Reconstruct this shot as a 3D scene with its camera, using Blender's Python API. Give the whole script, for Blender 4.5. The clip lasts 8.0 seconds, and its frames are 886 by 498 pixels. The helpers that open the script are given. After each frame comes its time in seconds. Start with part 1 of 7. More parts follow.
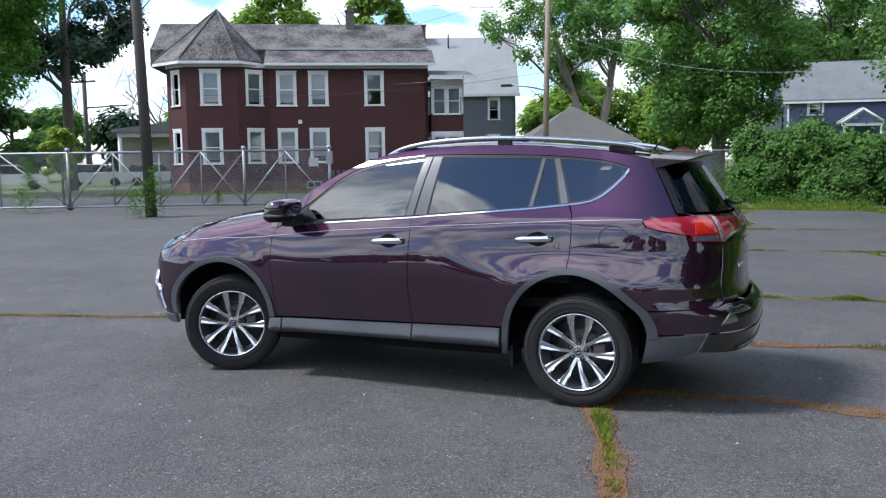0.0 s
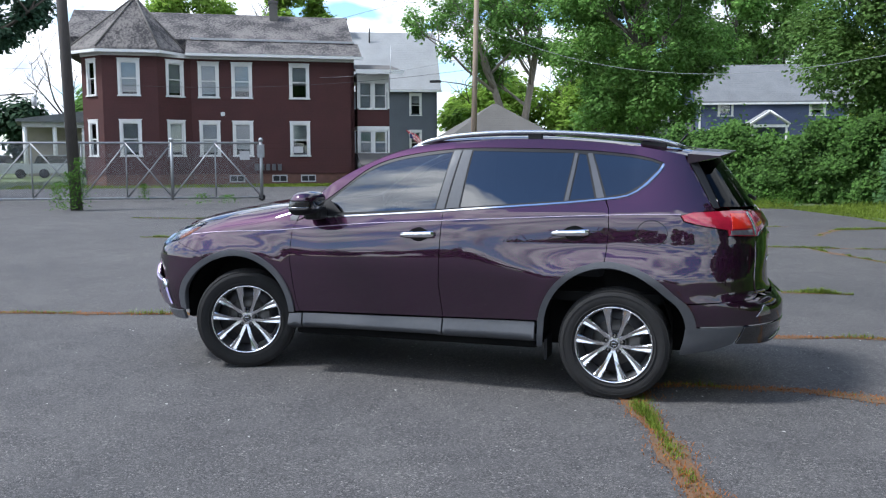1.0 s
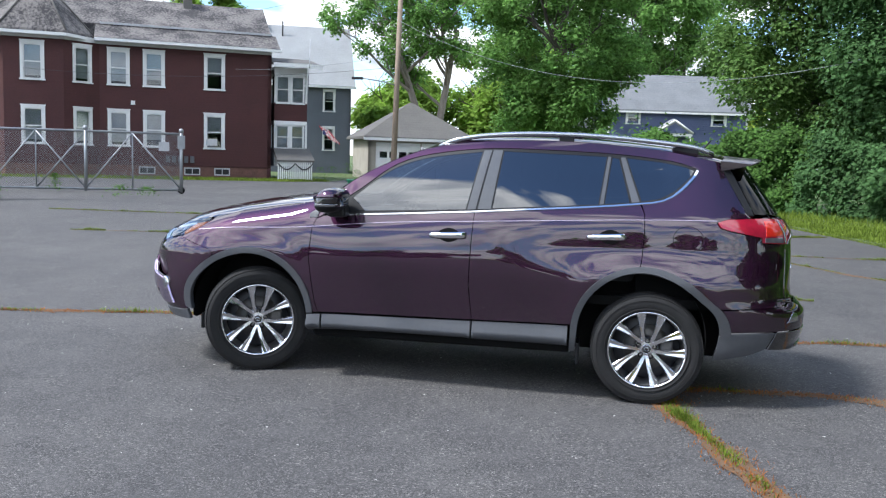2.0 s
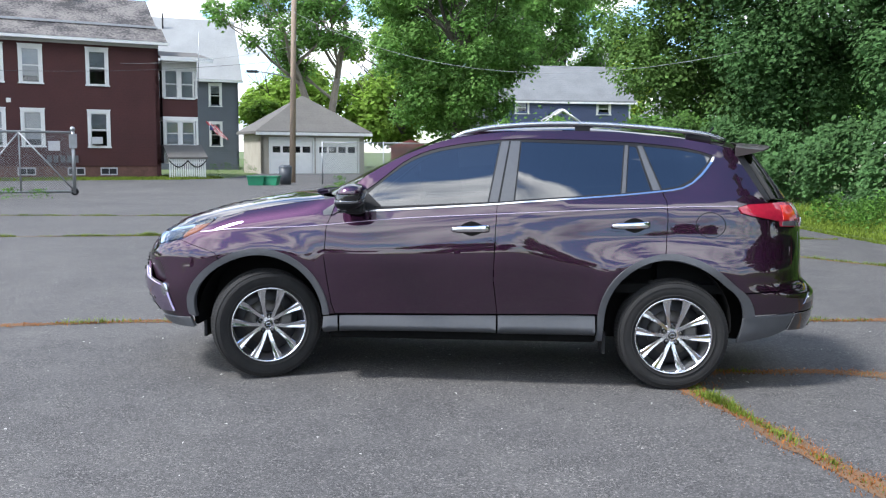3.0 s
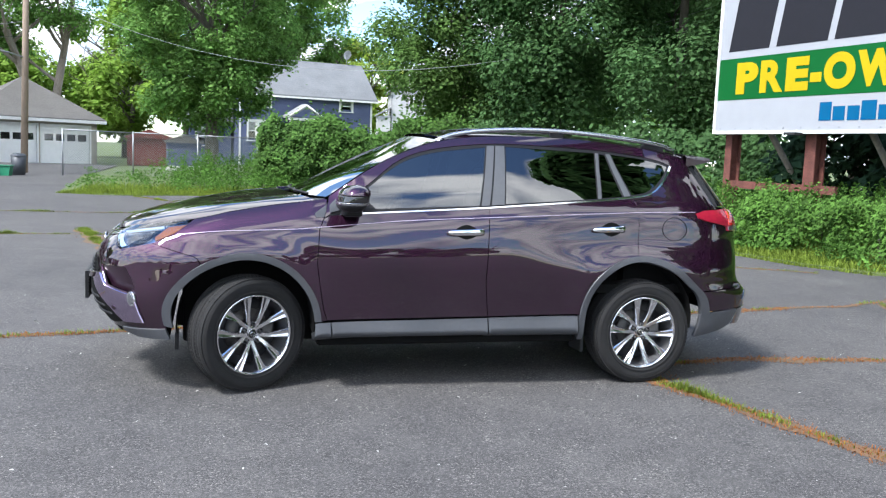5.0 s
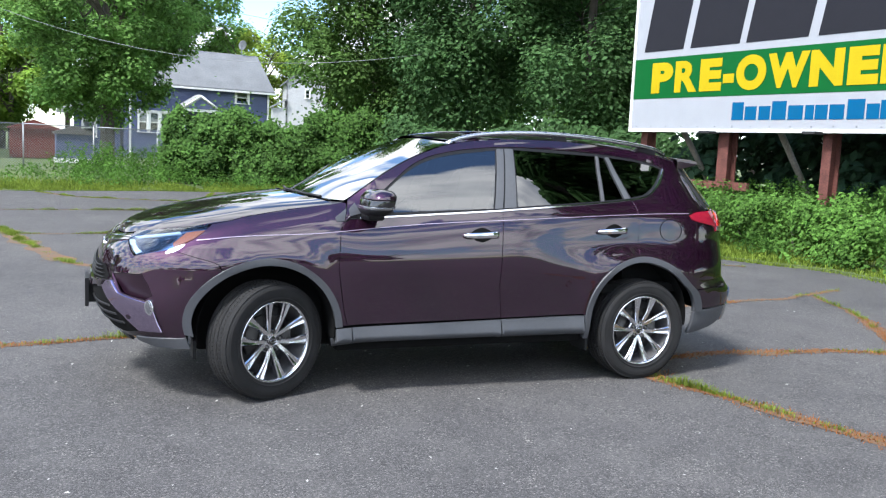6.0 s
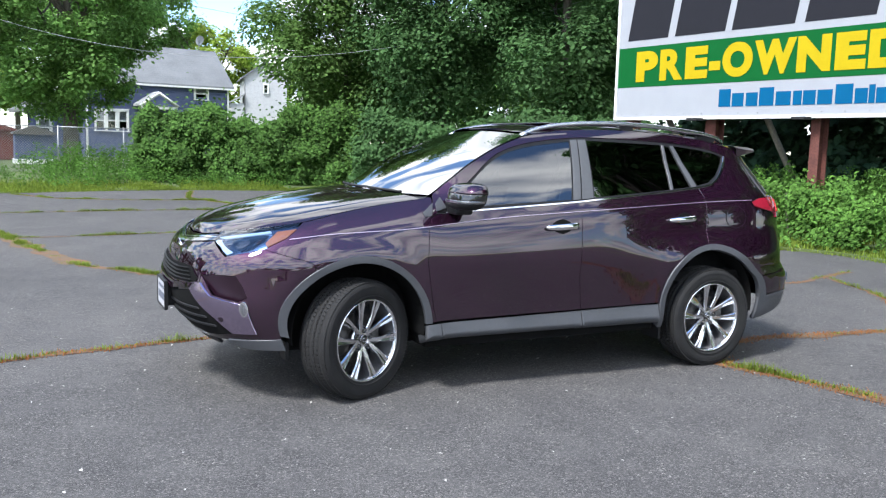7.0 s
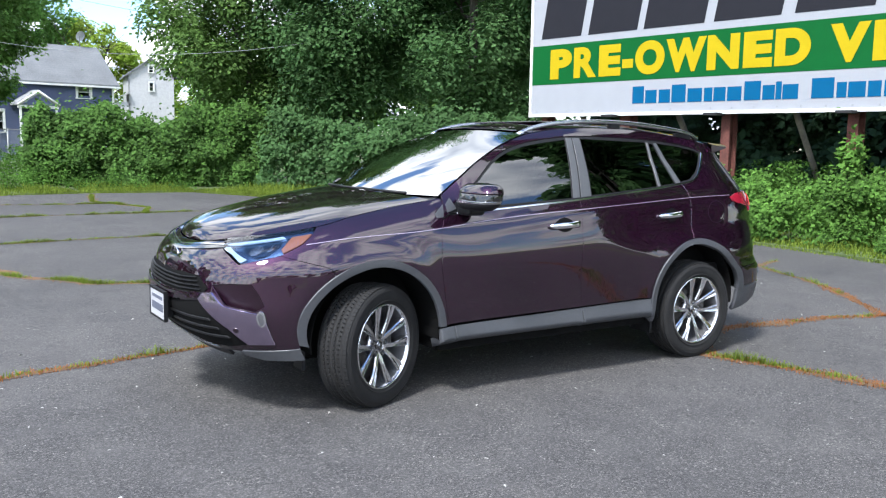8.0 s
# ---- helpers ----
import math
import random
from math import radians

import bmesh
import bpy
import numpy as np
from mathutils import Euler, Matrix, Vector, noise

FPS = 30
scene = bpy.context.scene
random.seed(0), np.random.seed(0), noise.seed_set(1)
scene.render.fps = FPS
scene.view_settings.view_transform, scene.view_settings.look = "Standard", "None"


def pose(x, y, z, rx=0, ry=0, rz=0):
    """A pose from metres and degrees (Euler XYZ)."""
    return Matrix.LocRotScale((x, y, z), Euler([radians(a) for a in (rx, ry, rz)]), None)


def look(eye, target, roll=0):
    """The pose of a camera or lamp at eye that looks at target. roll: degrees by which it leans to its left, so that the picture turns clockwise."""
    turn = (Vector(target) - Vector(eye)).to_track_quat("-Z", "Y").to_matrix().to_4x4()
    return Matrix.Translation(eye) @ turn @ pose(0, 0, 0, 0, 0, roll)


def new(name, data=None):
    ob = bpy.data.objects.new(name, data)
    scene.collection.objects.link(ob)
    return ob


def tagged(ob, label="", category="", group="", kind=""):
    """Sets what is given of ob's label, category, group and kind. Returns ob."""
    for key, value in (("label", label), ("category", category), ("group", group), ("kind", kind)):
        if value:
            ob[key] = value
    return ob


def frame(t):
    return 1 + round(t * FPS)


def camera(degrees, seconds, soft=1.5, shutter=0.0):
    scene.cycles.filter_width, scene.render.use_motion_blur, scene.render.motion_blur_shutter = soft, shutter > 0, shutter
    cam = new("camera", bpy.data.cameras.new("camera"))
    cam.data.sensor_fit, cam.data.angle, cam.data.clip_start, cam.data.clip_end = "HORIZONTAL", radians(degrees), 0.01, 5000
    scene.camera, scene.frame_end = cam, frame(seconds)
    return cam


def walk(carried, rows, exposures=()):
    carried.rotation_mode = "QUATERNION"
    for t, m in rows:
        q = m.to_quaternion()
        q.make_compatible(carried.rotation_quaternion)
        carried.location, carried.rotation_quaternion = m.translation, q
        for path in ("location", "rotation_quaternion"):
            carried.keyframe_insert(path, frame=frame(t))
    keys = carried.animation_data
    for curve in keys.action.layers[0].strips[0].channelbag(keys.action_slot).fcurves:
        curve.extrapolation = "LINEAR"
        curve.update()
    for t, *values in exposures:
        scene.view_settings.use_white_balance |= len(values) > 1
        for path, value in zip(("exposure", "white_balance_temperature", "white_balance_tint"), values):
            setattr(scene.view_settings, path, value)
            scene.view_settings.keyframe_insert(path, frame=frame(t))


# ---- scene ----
cam = camera(54.0, 8.0, soft=1.22)
PATH = [
    (0, (2.693, -6.206, 1.557), (1.913, -4.376, 1.355), -0.8),
    (0.5, (2.307, -6.355, 1.548), (1.638, -4.481, 1.344), -0.4),
    (1, (1.914, -6.447, 1.544), (1.326, -4.547, 1.331), -0.1),
    (1.2, (1.75, -6.428, 1.552), (1.165, -4.529, 1.325), -0.1),
    (2.3, (0.729, -6.546, 1.507), (0.434, -4.579, 1.3), 1.4),
    (2.5, (0.515, -6.499, 1.492), (0.236, -4.53, 1.275), 0.4),
    (3, (0.125, -6.493, 1.514), (0.022, -4.508, 1.29), 0.5),
    (3.5, (-0.286, -6.499, 1.532), (-0.218, -4.513, 1.309), 1.4),
    (4, (-0.725, -6.368, 1.523), (-0.555, -4.388, 1.3), 1.4),
    (4.5, (-1.184, -6.358, 1.517), (-0.794, -4.409, 1.298), 2.1),
    (5.8, (-2.241, -6.058, 1.529), (-1.539, -4.199, 1.307), 2.7),
    (6, (-2.391, -6.019, 1.551), (-1.627, -4.185, 1.327), 2.7),
    (6.5, (-2.738, -5.803, 1.515), (-1.942, -3.984, 1.281), 1.9),
    (7, (-3.113, -5.644, 1.525), (-2.257, -3.852, 1.287), 1.5),
    (7.5, (-3.451, -5.495, 1.55), (-2.4, -3.81, 1.312), 1.7),
    (8, (-3.717, -5.219, 1.527), (-2.642, -3.55, 1.288), 0.9),
]
walk(cam, [(t, look(e, a, r)) for t, e, a, r in PATH], [(0, 1.03, 5750, 9), (1.2, 1.16, 5750, 9), (2.5, 1.46, 5900, 9), (4.5, 1.67, 5950, 9), (8, 1.58, 5930, 9)])

# ---- light ----
SUN_DIR = Vector((-0.95, -0.50, 1.50)).normalized()
world = bpy.data.worlds.new("sky")
scene.world = world
world.use_nodes = True
wt = world.node_tree
wt.nodes.clear()
w_out = wt.nodes.new("ShaderNodeOutputWorld")
w_bg = wt.nodes.new("ShaderNodeBackground")
w_sky = wt.nodes.new("ShaderNodeTexSky")
w_sky.sky_type = "NISHITA"
w_sky.sun_disc = False
w_sky.sun_elevation = math.asin(SUN_DIR.z)
w_sky.sun_rotation = math.atan2(SUN_DIR.x, SUN_DIR.y)
w_sky.air_density, w_sky.dust_density, w_sky.ozone_density = 1.0, 0.25, 3.5
# fair-weather clouds, thicker towards the horizon
w_tc = wt.nodes.new("ShaderNodeTexCoord")
w_sep = wt.nodes.new("ShaderNodeSeparateXYZ")
wt.links.new(w_tc.outputs["Generated"], w_sep.inputs[0])
w_add = wt.nodes.new("ShaderNodeMath"); w_add.operation = "ADD"; w_add.inputs[1].default_value = 0.40
wt.links.new(w_sep.outputs["Z"], w_add.inputs[0])
w_max = wt.nodes.new("ShaderNodeMath"); w_max.operation = "MAXIMUM"; w_max.inputs[1].default_value = 0.05
wt.links.new(w_add.outputs[0], w_max.inputs[0])
w_div = []
for ax in "XY":
    d = wt.nodes.new("ShaderNodeMath"); d.operation = "DIVIDE"
    wt.links.new(w_sep.outputs[ax], d.inputs[0]); wt.links.new(w_max.outputs[0], d.inputs[1]); w_div.append(d)
w_com = wt.nodes.new("ShaderNodeCombineXYZ")
wt.links.new(w_div[0].outputs[0], w_com.inputs[0]); wt.links.new(w_div[1].outputs[0], w_com.inputs[1])
w_noise = wt.nodes.new("ShaderNodeTexNoise")
w_noise.inputs["Scale"].default_value, w_noise.inputs["Detail"].default_value, w_noise.inputs["Roughness"].default_value = 4.2, 4.5, 0.50
w_noise.inputs["Distortion"].default_value = 0.25
wt.links.new(w_com.outputs[0], w_noise.inputs["Vector"])
w_ramp = wt.nodes.new("ShaderNodeValToRGB")
w_ramp.color_ramp.elements[0].position, w_ramp.color_ramp.elements[1].position = 0.46, 0.60
w_high = wt.nodes.new("ShaderNodeValToRGB")  # broken cloud low down, a bank above it, the zenith clear
w_high.color_ramp.elements[0].color, w_high.color_ramp.elements[1].color = (0.47, 0.47, 0.47, 1), (0.30, 0.30, 0.30, 1)
for at_z, cover in ((0.04, 0.58), (0.12, 0.60), (0.22, 0.60), (0.30, 0.60), (0.48, 0.60), (0.54, 0.56), (0.60, 0.74), (0.72, 0.72), (0.765, 0.46), (0.805, 0.20)):
    w_el = w_high.color_ramp.elements.new(at_z); w_el.color = (cover, cover, cover, 1)
wt.links.new(w_sep.outputs["Z"], w_high.inputs[0])
w_sum = wt.nodes.new("ShaderNodeMath"); w_sum.operation = "MULTIPLY_ADD"; w_sum.inputs[1].default_value = 1.9
w_off = wt.nodes.new("ShaderNodeMath"); w_off.operation = "SUBTRACT"; w_off.inputs[1].default_value = 0.95
wt.links.new(w_high.outputs[0], w_off.inputs[0])
wt.links.new(w_noise.outputs[0], w_sum.inputs[0]); wt.links.new(w_off.outputs[0], w_sum.inputs[2])
wt.links.new(w_sum.outputs[0], w_ramp.inputs[0])
w_cloud = wt.nodes.new("ShaderNodeValToRGB")
w_cloud.color_ramp.elements[0].position, w_cloud.color_ramp.elements[1].position = 0.42, 0.68
w_cloud.color_ramp.elements[0].color, w_cloud.color_ramp.elements[1].color = (9.7, 9.5, 9.2, 1), (3.2, 3.5, 4.1, 1)
w_shade = wt.nodes.new("ShaderNodeTexNoise")  # grey undersides
w_shade.inputs["Scale"].default_value, w_shade.inputs["Detail"].default_value = 6.0, 3
wt.links.new(w_com.outputs[0], w_shade.inputs["Vector"])
wt.links.new(w_shade.outputs[0], w_cloud.inputs[0])
w_mix = wt.nodes.new("ShaderNodeMix"); w_mix.data_type = "RGBA"
wt.links.new(w_ramp.outputs[0], w_mix.inputs[0])
# clouds shine more towards the sun
w_dot = wt.nodes.new("ShaderNodeVectorMath"); w_dot.operation = "DOT_PRODUCT"; w_dot.inputs[1].default_value = SUN_DIR
wt.links.new(w_tc.outputs["Generated"], w_dot.inputs[0])
w_glow = wt.nodes.new("ShaderNodeMapRange"); w_glow.inputs[1].default_value, w_glow.inputs[2].default_value = 0.0, 0.9
w_glow.inputs[3].default_value, w_glow.inputs[4].default_value = 0.78, 1.25
wt.links.new(w_dot.outputs["Value"], w_glow.inputs[0])
w_bright = wt.nodes.new("ShaderNodeVectorMath"); w_bright.operation = "SCALE"
wt.links.new(w_cloud.outputs[0], w_bright.inputs[0]); wt.links.new(w_glow.outputs[0], w_bright.inputs["Scale"])
wt.links.new(w_sky.outputs[0], w_mix.inputs[6]); wt.links.new(w_bright.outputs[0], w_mix.inputs[7])
wt.links.new(w_mix.outputs[2], w_bg.inputs[0])
w_bg.inputs[1].default_value = 0.114
wt.links.new(w_bg.outputs[0], w_out.inputs[0])

sun = new("sun", bpy.data.lights.new("sun", "SUN"))
sun.data.energy, sun.data.angle, sun.data.color = 2.4, radians(10), (1.0, 0.95, 0.88)
sun.matrix_world = look(SUN_DIR * 50, (0, 0, 0))

# ---- materials ----
def material(name, color=(0.5, 0.5, 0.5), rough=0.6, metal=0.0, vary=0.15, scale=3.0, fine=40.0, bump=0.0, bump_scale=60.0, coat=0.0, spec=0.5, color2=None, random=0.0, trans=0.0, lap=0.0, island=0.0, aniso=(1, 1, 1), span=0.3):
    """Procedural surface: two scales of noise on the colour, fine relief, and optional laps of boards or shingles."""
    m = bpy.data.materials.new(name)
    m.use_nodes = True
    nt = m.node_tree
    p = nt.nodes["Principled BSDF"]
    p.inputs["Roughness"].default_value, p.inputs["Metallic"].default_value = rough, metal
    p.inputs["Coat Weight"].default_value, p.inputs["Coat Roughness"].default_value = coat, 0.012
    p.inputs["Specular IOR Level"].default_value = spec
    tc = nt.nodes.new("ShaderNodeTexCoord")
    mp = nt.nodes.new("ShaderNodeMapping"); mp.inputs["Scale"].default_value = aniso
    nt.links.new(tc.outputs["Object"], mp.inputs[0])
    n1, n2 = nt.nodes.new("ShaderNodeTexNoise"), nt.nodes.new("ShaderNodeTexNoise")
    for n, s in ((n1, scale), (n2, fine)):
        n.inputs["Scale"].default_value, n.inputs["Detail"].default_value = s, 5
        nt.links.new(mp.outputs[0], n.inputs["Vector"])
    add = nt.nodes.new("ShaderNodeMath"); add.operation = "ADD"
    nt.links.new(n1.outputs[0], add.inputs[0]); nt.links.new(n2.outputs[0], add.inputs[1])
    rng = nt.nodes.new("ShaderNodeMapRange")
    rng.inputs[1].default_value, rng.inputs[2].default_value = 1 - span, 1 + span
    nt.links.new(add.outputs[0], rng.inputs[0])
    mix = nt.nodes.new("ShaderNodeMix"); mix.data_type = "RGBA"
    c2 = color2 or tuple(min(1, c * (1 + vary)) for c in color)
    c1 = tuple(c * (1 - vary) for c in color) if not color2 else color
    mix.inputs[6].default_value, mix.inputs[7].default_value = (*c1, 1), (*c2, 1)
    nt.links.new(rng.outputs[0], mix.inputs[0])
    col = mix.outputs[2]
    if random or island:
        if random:
            src = nt.nodes.new("ShaderNodeObjectInfo").outputs["Random"]
        else:
            src = nt.nodes.new("ShaderNodeNewGeometry").outputs["Random Per Island"]
        k = random or island
        r2 = nt.nodes.new("ShaderNodeMapRange")
        r2.inputs[3].default_value, r2.inputs[4].default_value = 1 - k, 1 + k
        nt.links.new(src, r2.inputs[0])
        hsv = nt.nodes.new("ShaderNodeHueSaturation")
        nt.links.new(col, hsv.inputs["Color"]); nt.links.new(r2.outputs[0], hsv.inputs["Value"])
        col = hsv.outputs[0]
    nt.links.new(col, p.inputs["Base Color"])
    height = None
    if bump:
        bn = nt.nodes.new("ShaderNodeTexNoise")
        bn.inputs["Scale"].default_value, bn.inputs["Detail"].default_value = bump_scale, 6
        nt.links.new(mp.outputs[0], bn.inputs["Vector"])
        height = bn.outputs[0]
    if lap:
        sp = nt.nodes.new("ShaderNodeSeparateXYZ"); nt.links.new(tc.outputs["Object"], sp.inputs[0])
        fr = nt.nodes.new("ShaderNodeMath"); fr.operation = "DIVIDE"; fr.inputs[1].default_value = lap
        nt.links.new(sp.outputs["Z"], fr.inputs[0])
        f2 = nt.nodes.new("ShaderNodeMath"); f2.operation = "FRACT"; nt.links.new(fr.outputs[0], f2.inputs[0])
        f3 = nt.nodes.new("ShaderNodeMath"); f3.operation = "SUBTRACT"; f3.inputs[0].default_value = 1.0
        nt.links.new(f2.outputs[0], f3.inputs[1])
        height = f3.outputs[0]
    if height is not None:
        bp = nt.nodes.new("ShaderNodeBump")
        bp.inputs["Strength"].default_value = bump or 0.5
        bp.inputs["Distance"].default_value = 0.02 if lap else 0.01
        nt.links.new(height, bp.inputs["Height"]); nt.links.new(bp.outputs[0], p.inputs["Normal"])
    if trans:
        tl = nt.nodes.new("ShaderNodeBsdfTranslucent"); nt.links.new(col, tl.inputs[0])
        ms = nt.nodes.new("ShaderNodeMixShader"); ms.inputs[0].default_value = trans
        nt.links.new(p.outputs[0], ms.inputs[1]); nt.links.new(tl.outputs[0], ms.inputs[2])
        nt.links.new(ms.outputs[0], nt.nodes["Material Output"].inputs[0])
    return m


def glass(name, tint, ior=1.5, rough=0.0, shine=1.0):
    """Thin pane: tinted see-through, mirrored by Fresnel."""
    m = bpy.data.materials.new(name)
    m.use_nodes = True
    nt = m.node_tree
    nt.nodes.remove(nt.nodes["Principled BSDF"])
    tr, gl, fr, mx = (nt.nodes.new("ShaderNode" + k) for k in ("BsdfTransparent", "BsdfGlossy", "Fresnel", "MixShader"))
    tr.inputs[0].default_value = (*tint, 1)
    gl.inputs["Roughness"].default_value = rough
    gl.inputs[0].default_value = (shine, shine, shine, 1)
    fr.inputs[0].default_value = ior
    nt.links.new(fr.outputs[0], mx.inputs[0]); nt.links.new(tr.outputs[0], mx.inputs[1]); nt.links.new(gl.outputs[0], mx.inputs[2])
    nt.links.new(mx.outputs[0], nt.nodes["Material Output"].inputs[0])
    return m


PAINT = material("black_cherry_paint", (0.033, 0.0102, 0.0265), 0.52, 1.0, vary=0.10, scale=2, fine=900, coat=1.0)
PAINT.node_tree.nodes["Principled BSDF"].inputs["Coat IOR"].default_value = 1.74
PAINT.node_tree.nodes["Principled BSDF"].inputs["Specular Tint"].default_value = (0.16, 0.05, 0.14, 1)
CLADDING = material("grey_plastic_cladding", (0.052, 0.054, 0.060), 0.42, vary=0.08, bump=0.12, bump_scale=900)
# darker copy of the body paint, with shade and dark reflections in its colour
PAINT_SHADED = material("shaded_body_paint", (0.0140, 0.0042, 0.0105), 0.35, vary=0.1, coat=0.4)
BLACK_TRIM = material("black_plastic", (0.008, 0.008, 0.009), 0.5, vary=0.1, spec=0.3)
GLOSS_BLACK = material("gloss_black", (0.008, 0.008, 0.009), 0.12, vary=0.1, coat=1.0)
UNDER = material("dark_underbody", (0.005, 0.005, 0.005), 0.9, spec=0.12)
CHROME = material("chrome", (0.78, 0.78, 0.80), 0.10, 1.0, vary=0.03)
SATIN = material("satin_silver", (0.42, 0.43, 0.45), 0.25, 1.0, vary=0.04)
ALLOY = material("bright_alloy", (0.72, 0.72, 0.74), 0.20, 1.0, vary=0.05, fine=120)
# darker copies of the alloy: the shade behind the spokes is in their colour
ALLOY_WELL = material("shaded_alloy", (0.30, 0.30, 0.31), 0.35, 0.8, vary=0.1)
BRAKE = material("dull_brake_steel", (0.11, 0.105, 0.10), 0.5, 0.6, vary=0.2, scale=12)
ALLOY_DARK = material("alloy_shade_tone", (0.05, 0.05, 0.054), 0.45, 0.5, vary=0.1)
RUBBER = material("tyre_rubber", (0.017, 0.0165, 0.0165), 0.8, spec=0.3, vary=0.25, scale=8, fine=160, bump=0.15, bump_scale=300)
PILLAR = material("grey_pillar_film", (0.078, 0.08, 0.086), 0.34, vary=0.08)
PINSTRIPE = material("silver_pinstripe", (0.40, 0.34, 0.42), 0.35, 0.5, vary=0.05)
SEAT = material("charcoal_upholstery", (0.03, 0.03, 0.033), 0.85, vary=0.2, fine=200)
GLASS_SIDE = glass("privacy_glass", (0.016, 0.02, 0.024), 2.15)
GLASS_FRONT = glass("tinted_glass", (0.09, 0.115, 0.125), 2.15)
GLASS_WIND = glass("windscreen_glass", (0.42, 0.48, 0.45), 1.29, 0.0, 0.52)
GLASS_REAR = glass("dark_rear_glass", (0.004, 0.0045, 0.005), 1.26)
FOG_SILVER = material("lilac_silver_trim", (0.42, 0.35, 0.48), 0.13, 1.0, vary=0.08)
GLASS_LENS = glass("clear_lens", (0.75, 0.82, 0.92), 1.5)
RED_LENS = material("red_lens", (0.28, 0.010, 0.028), 0.08, vary=0.15, coat=1.0)
RED_DEEP = material("bright_red_lens", (0.55, 0.022, 0.012), 0.1, vary=0.1, coat=1.0)
SMOKE = material("smoked_lens", (0.10, 0.09, 0.10), 0.12, vary=0.2, coat=1.0)
AMBER = material("amber_lens", (0.34, 0.13, 0.065), 0.12, vary=0.1, coat=1.0)
LAMP_BLUE = material("lamp_reflector", (0.10, 0.15, 0.24), 0.22, 0.85, vary=0.1)
LAMP_WHITE = material("pale_light_guide", (0.50, 0.60, 0.70), 0.3, 0.2, vary=0.1)
BOWL = material("smoked_bowl", (0.035, 0.06, 0.10), 0.18, 0.8, vary=0.1)
WHITE = material("white_paint", (0.74, 0.74, 0.72), 0.55, vary=0.06, bump=0.05)
PLATE = material("white_plate", (0.46, 0.46, 0.48), 0.4, vary=0.05)
PLATE_GREY = material("faded_plate_print", (0.10, 0.11, 0.15), 0.5)


def asphalt_material():
    m = bpy.data.materials.new("worn_asphalt")
    m.use_nodes = True
    nt = m.node_tree
    p = nt.nodes["Principled BSDF"]
    p.inputs["Roughness"].default_value = 0.82
    p.inputs["Specular IOR Level"].default_value = 0.18
    tc = nt.nodes.new("ShaderNodeTexCoord")
    def noise_tex(s, d, r=0.5):
        n = nt.nodes.new("ShaderNodeTexNoise")
        n.inputs["Scale"].default_value, n.inputs["Detail"].default_value, n.inputs["Roughness"].default_value = s, d, r
        nt.links.new(tc.outputs["Object"], n.inputs["Vector"])
        return n.outputs[0]
    def ramp(src, a, b, ca, cb):
        r = nt.nodes.new("ShaderNodeValToRGB")
        r.color_ramp.elements[0].position, r.color_ramp.elements[1].position = a, b
        r.color_ramp.elements[0].color, r.color_ramp.elements[1].color = (*ca, 1), (*cb, 1)
        nt.links.new(src, r.inputs[0])
        return r.outputs[0]
    def mix(f, a, b, mode="MIX"):
        x = nt.nodes.new("ShaderNodeMix"); x.data_type = "RGBA"; x.blend_type = mode
        if isinstance(f, float): x.inputs[0].default_value = f
        else: nt.links.new(f, x.inputs[0])
        nt.links.new(a, x.inputs[6]); nt.links.new(b, x.inputs[7])
        return x.outputs[2]
    base = ramp(noise_tex(0.35, 6), 0.35, 0.7, (0.083, 0.080, 0.079), (0.106, 0.101, 0.098))
    stains = ramp(noise_tex(1.7, 8, 0.65), 0.36, 0.66, (0.84, 0.84, 0.85), (1.06, 1.06, 1.05))
    col = mix(1.0, base, stains, "MULTIPLY")
    def chips(scale, seed):
        v = nt.nodes.new("ShaderNodeTexVoronoi"); v.inputs["Scale"].default_value = scale
        mp = nt.nodes.new("ShaderNodeMapping"); mp.inputs["Location"].default_value = (seed, seed * 2, 0)
        nt.links.new(tc.outputs["Object"], mp.inputs[0]); nt.links.new(mp.outputs[0], v.inputs["Vector"])
        sp = nt.nodes.new("ShaderNodeSeparateColor"); nt.links.new(v.outputs["Color"], sp.inputs[0])
        return sp.outputs[0]
    for scale, seed, lo_, hi_ in ((210, 3, 0.42, 1.16), (105, 8, 0.56, 1.09)):
        r = nt.nodes.new("ShaderNodeValToRGB"); cr = r.color_ramp
        cr.elements[0].position, cr.elements[1].position = 0.0, 1.0
        cr.elements[0].color, cr.elements[1].color = (lo_, lo_, lo_ * 1.03, 1), (hi_ * 1.95, hi_ * 1.92, hi_ * 1.85, 1)
        e = cr.elements.new(0.80); e.color = (hi_, hi_, hi_, 1)
        e = cr.elements.new(0.90); e.color = (hi_ * 1.25, hi_ * 1.24, hi_ * 1.22, 1)
        nt.links.new(chips(scale, seed), r.inputs[0])
        worn = nt.nodes.new("ShaderNodeMapRange"); worn.inputs[1].default_value, worn.inputs[2].default_value, worn.inputs[3].default_value = 0.38, 0.62, 0.42
        nt.links.new(noise_tex(3.4 + seed * .1, 6, 0.6), worn.inputs[0])
        col = mix(worn.outputs[0], col, r.outputs[0], "MULTIPLY")
    nt.links.new(col, p.inputs["Base Color"])
    bp = nt.nodes.new("ShaderNodeBump"); bp.inputs["Strength"].default_value = 0.55; bp.inputs["Distance"].default_value = 0.006
    nt.links.new(noise_tex(85, 4, 0.6), bp.inputs["Height"]); nt.links.new(bp.outputs[0], p.inputs["Normal"])
    return m


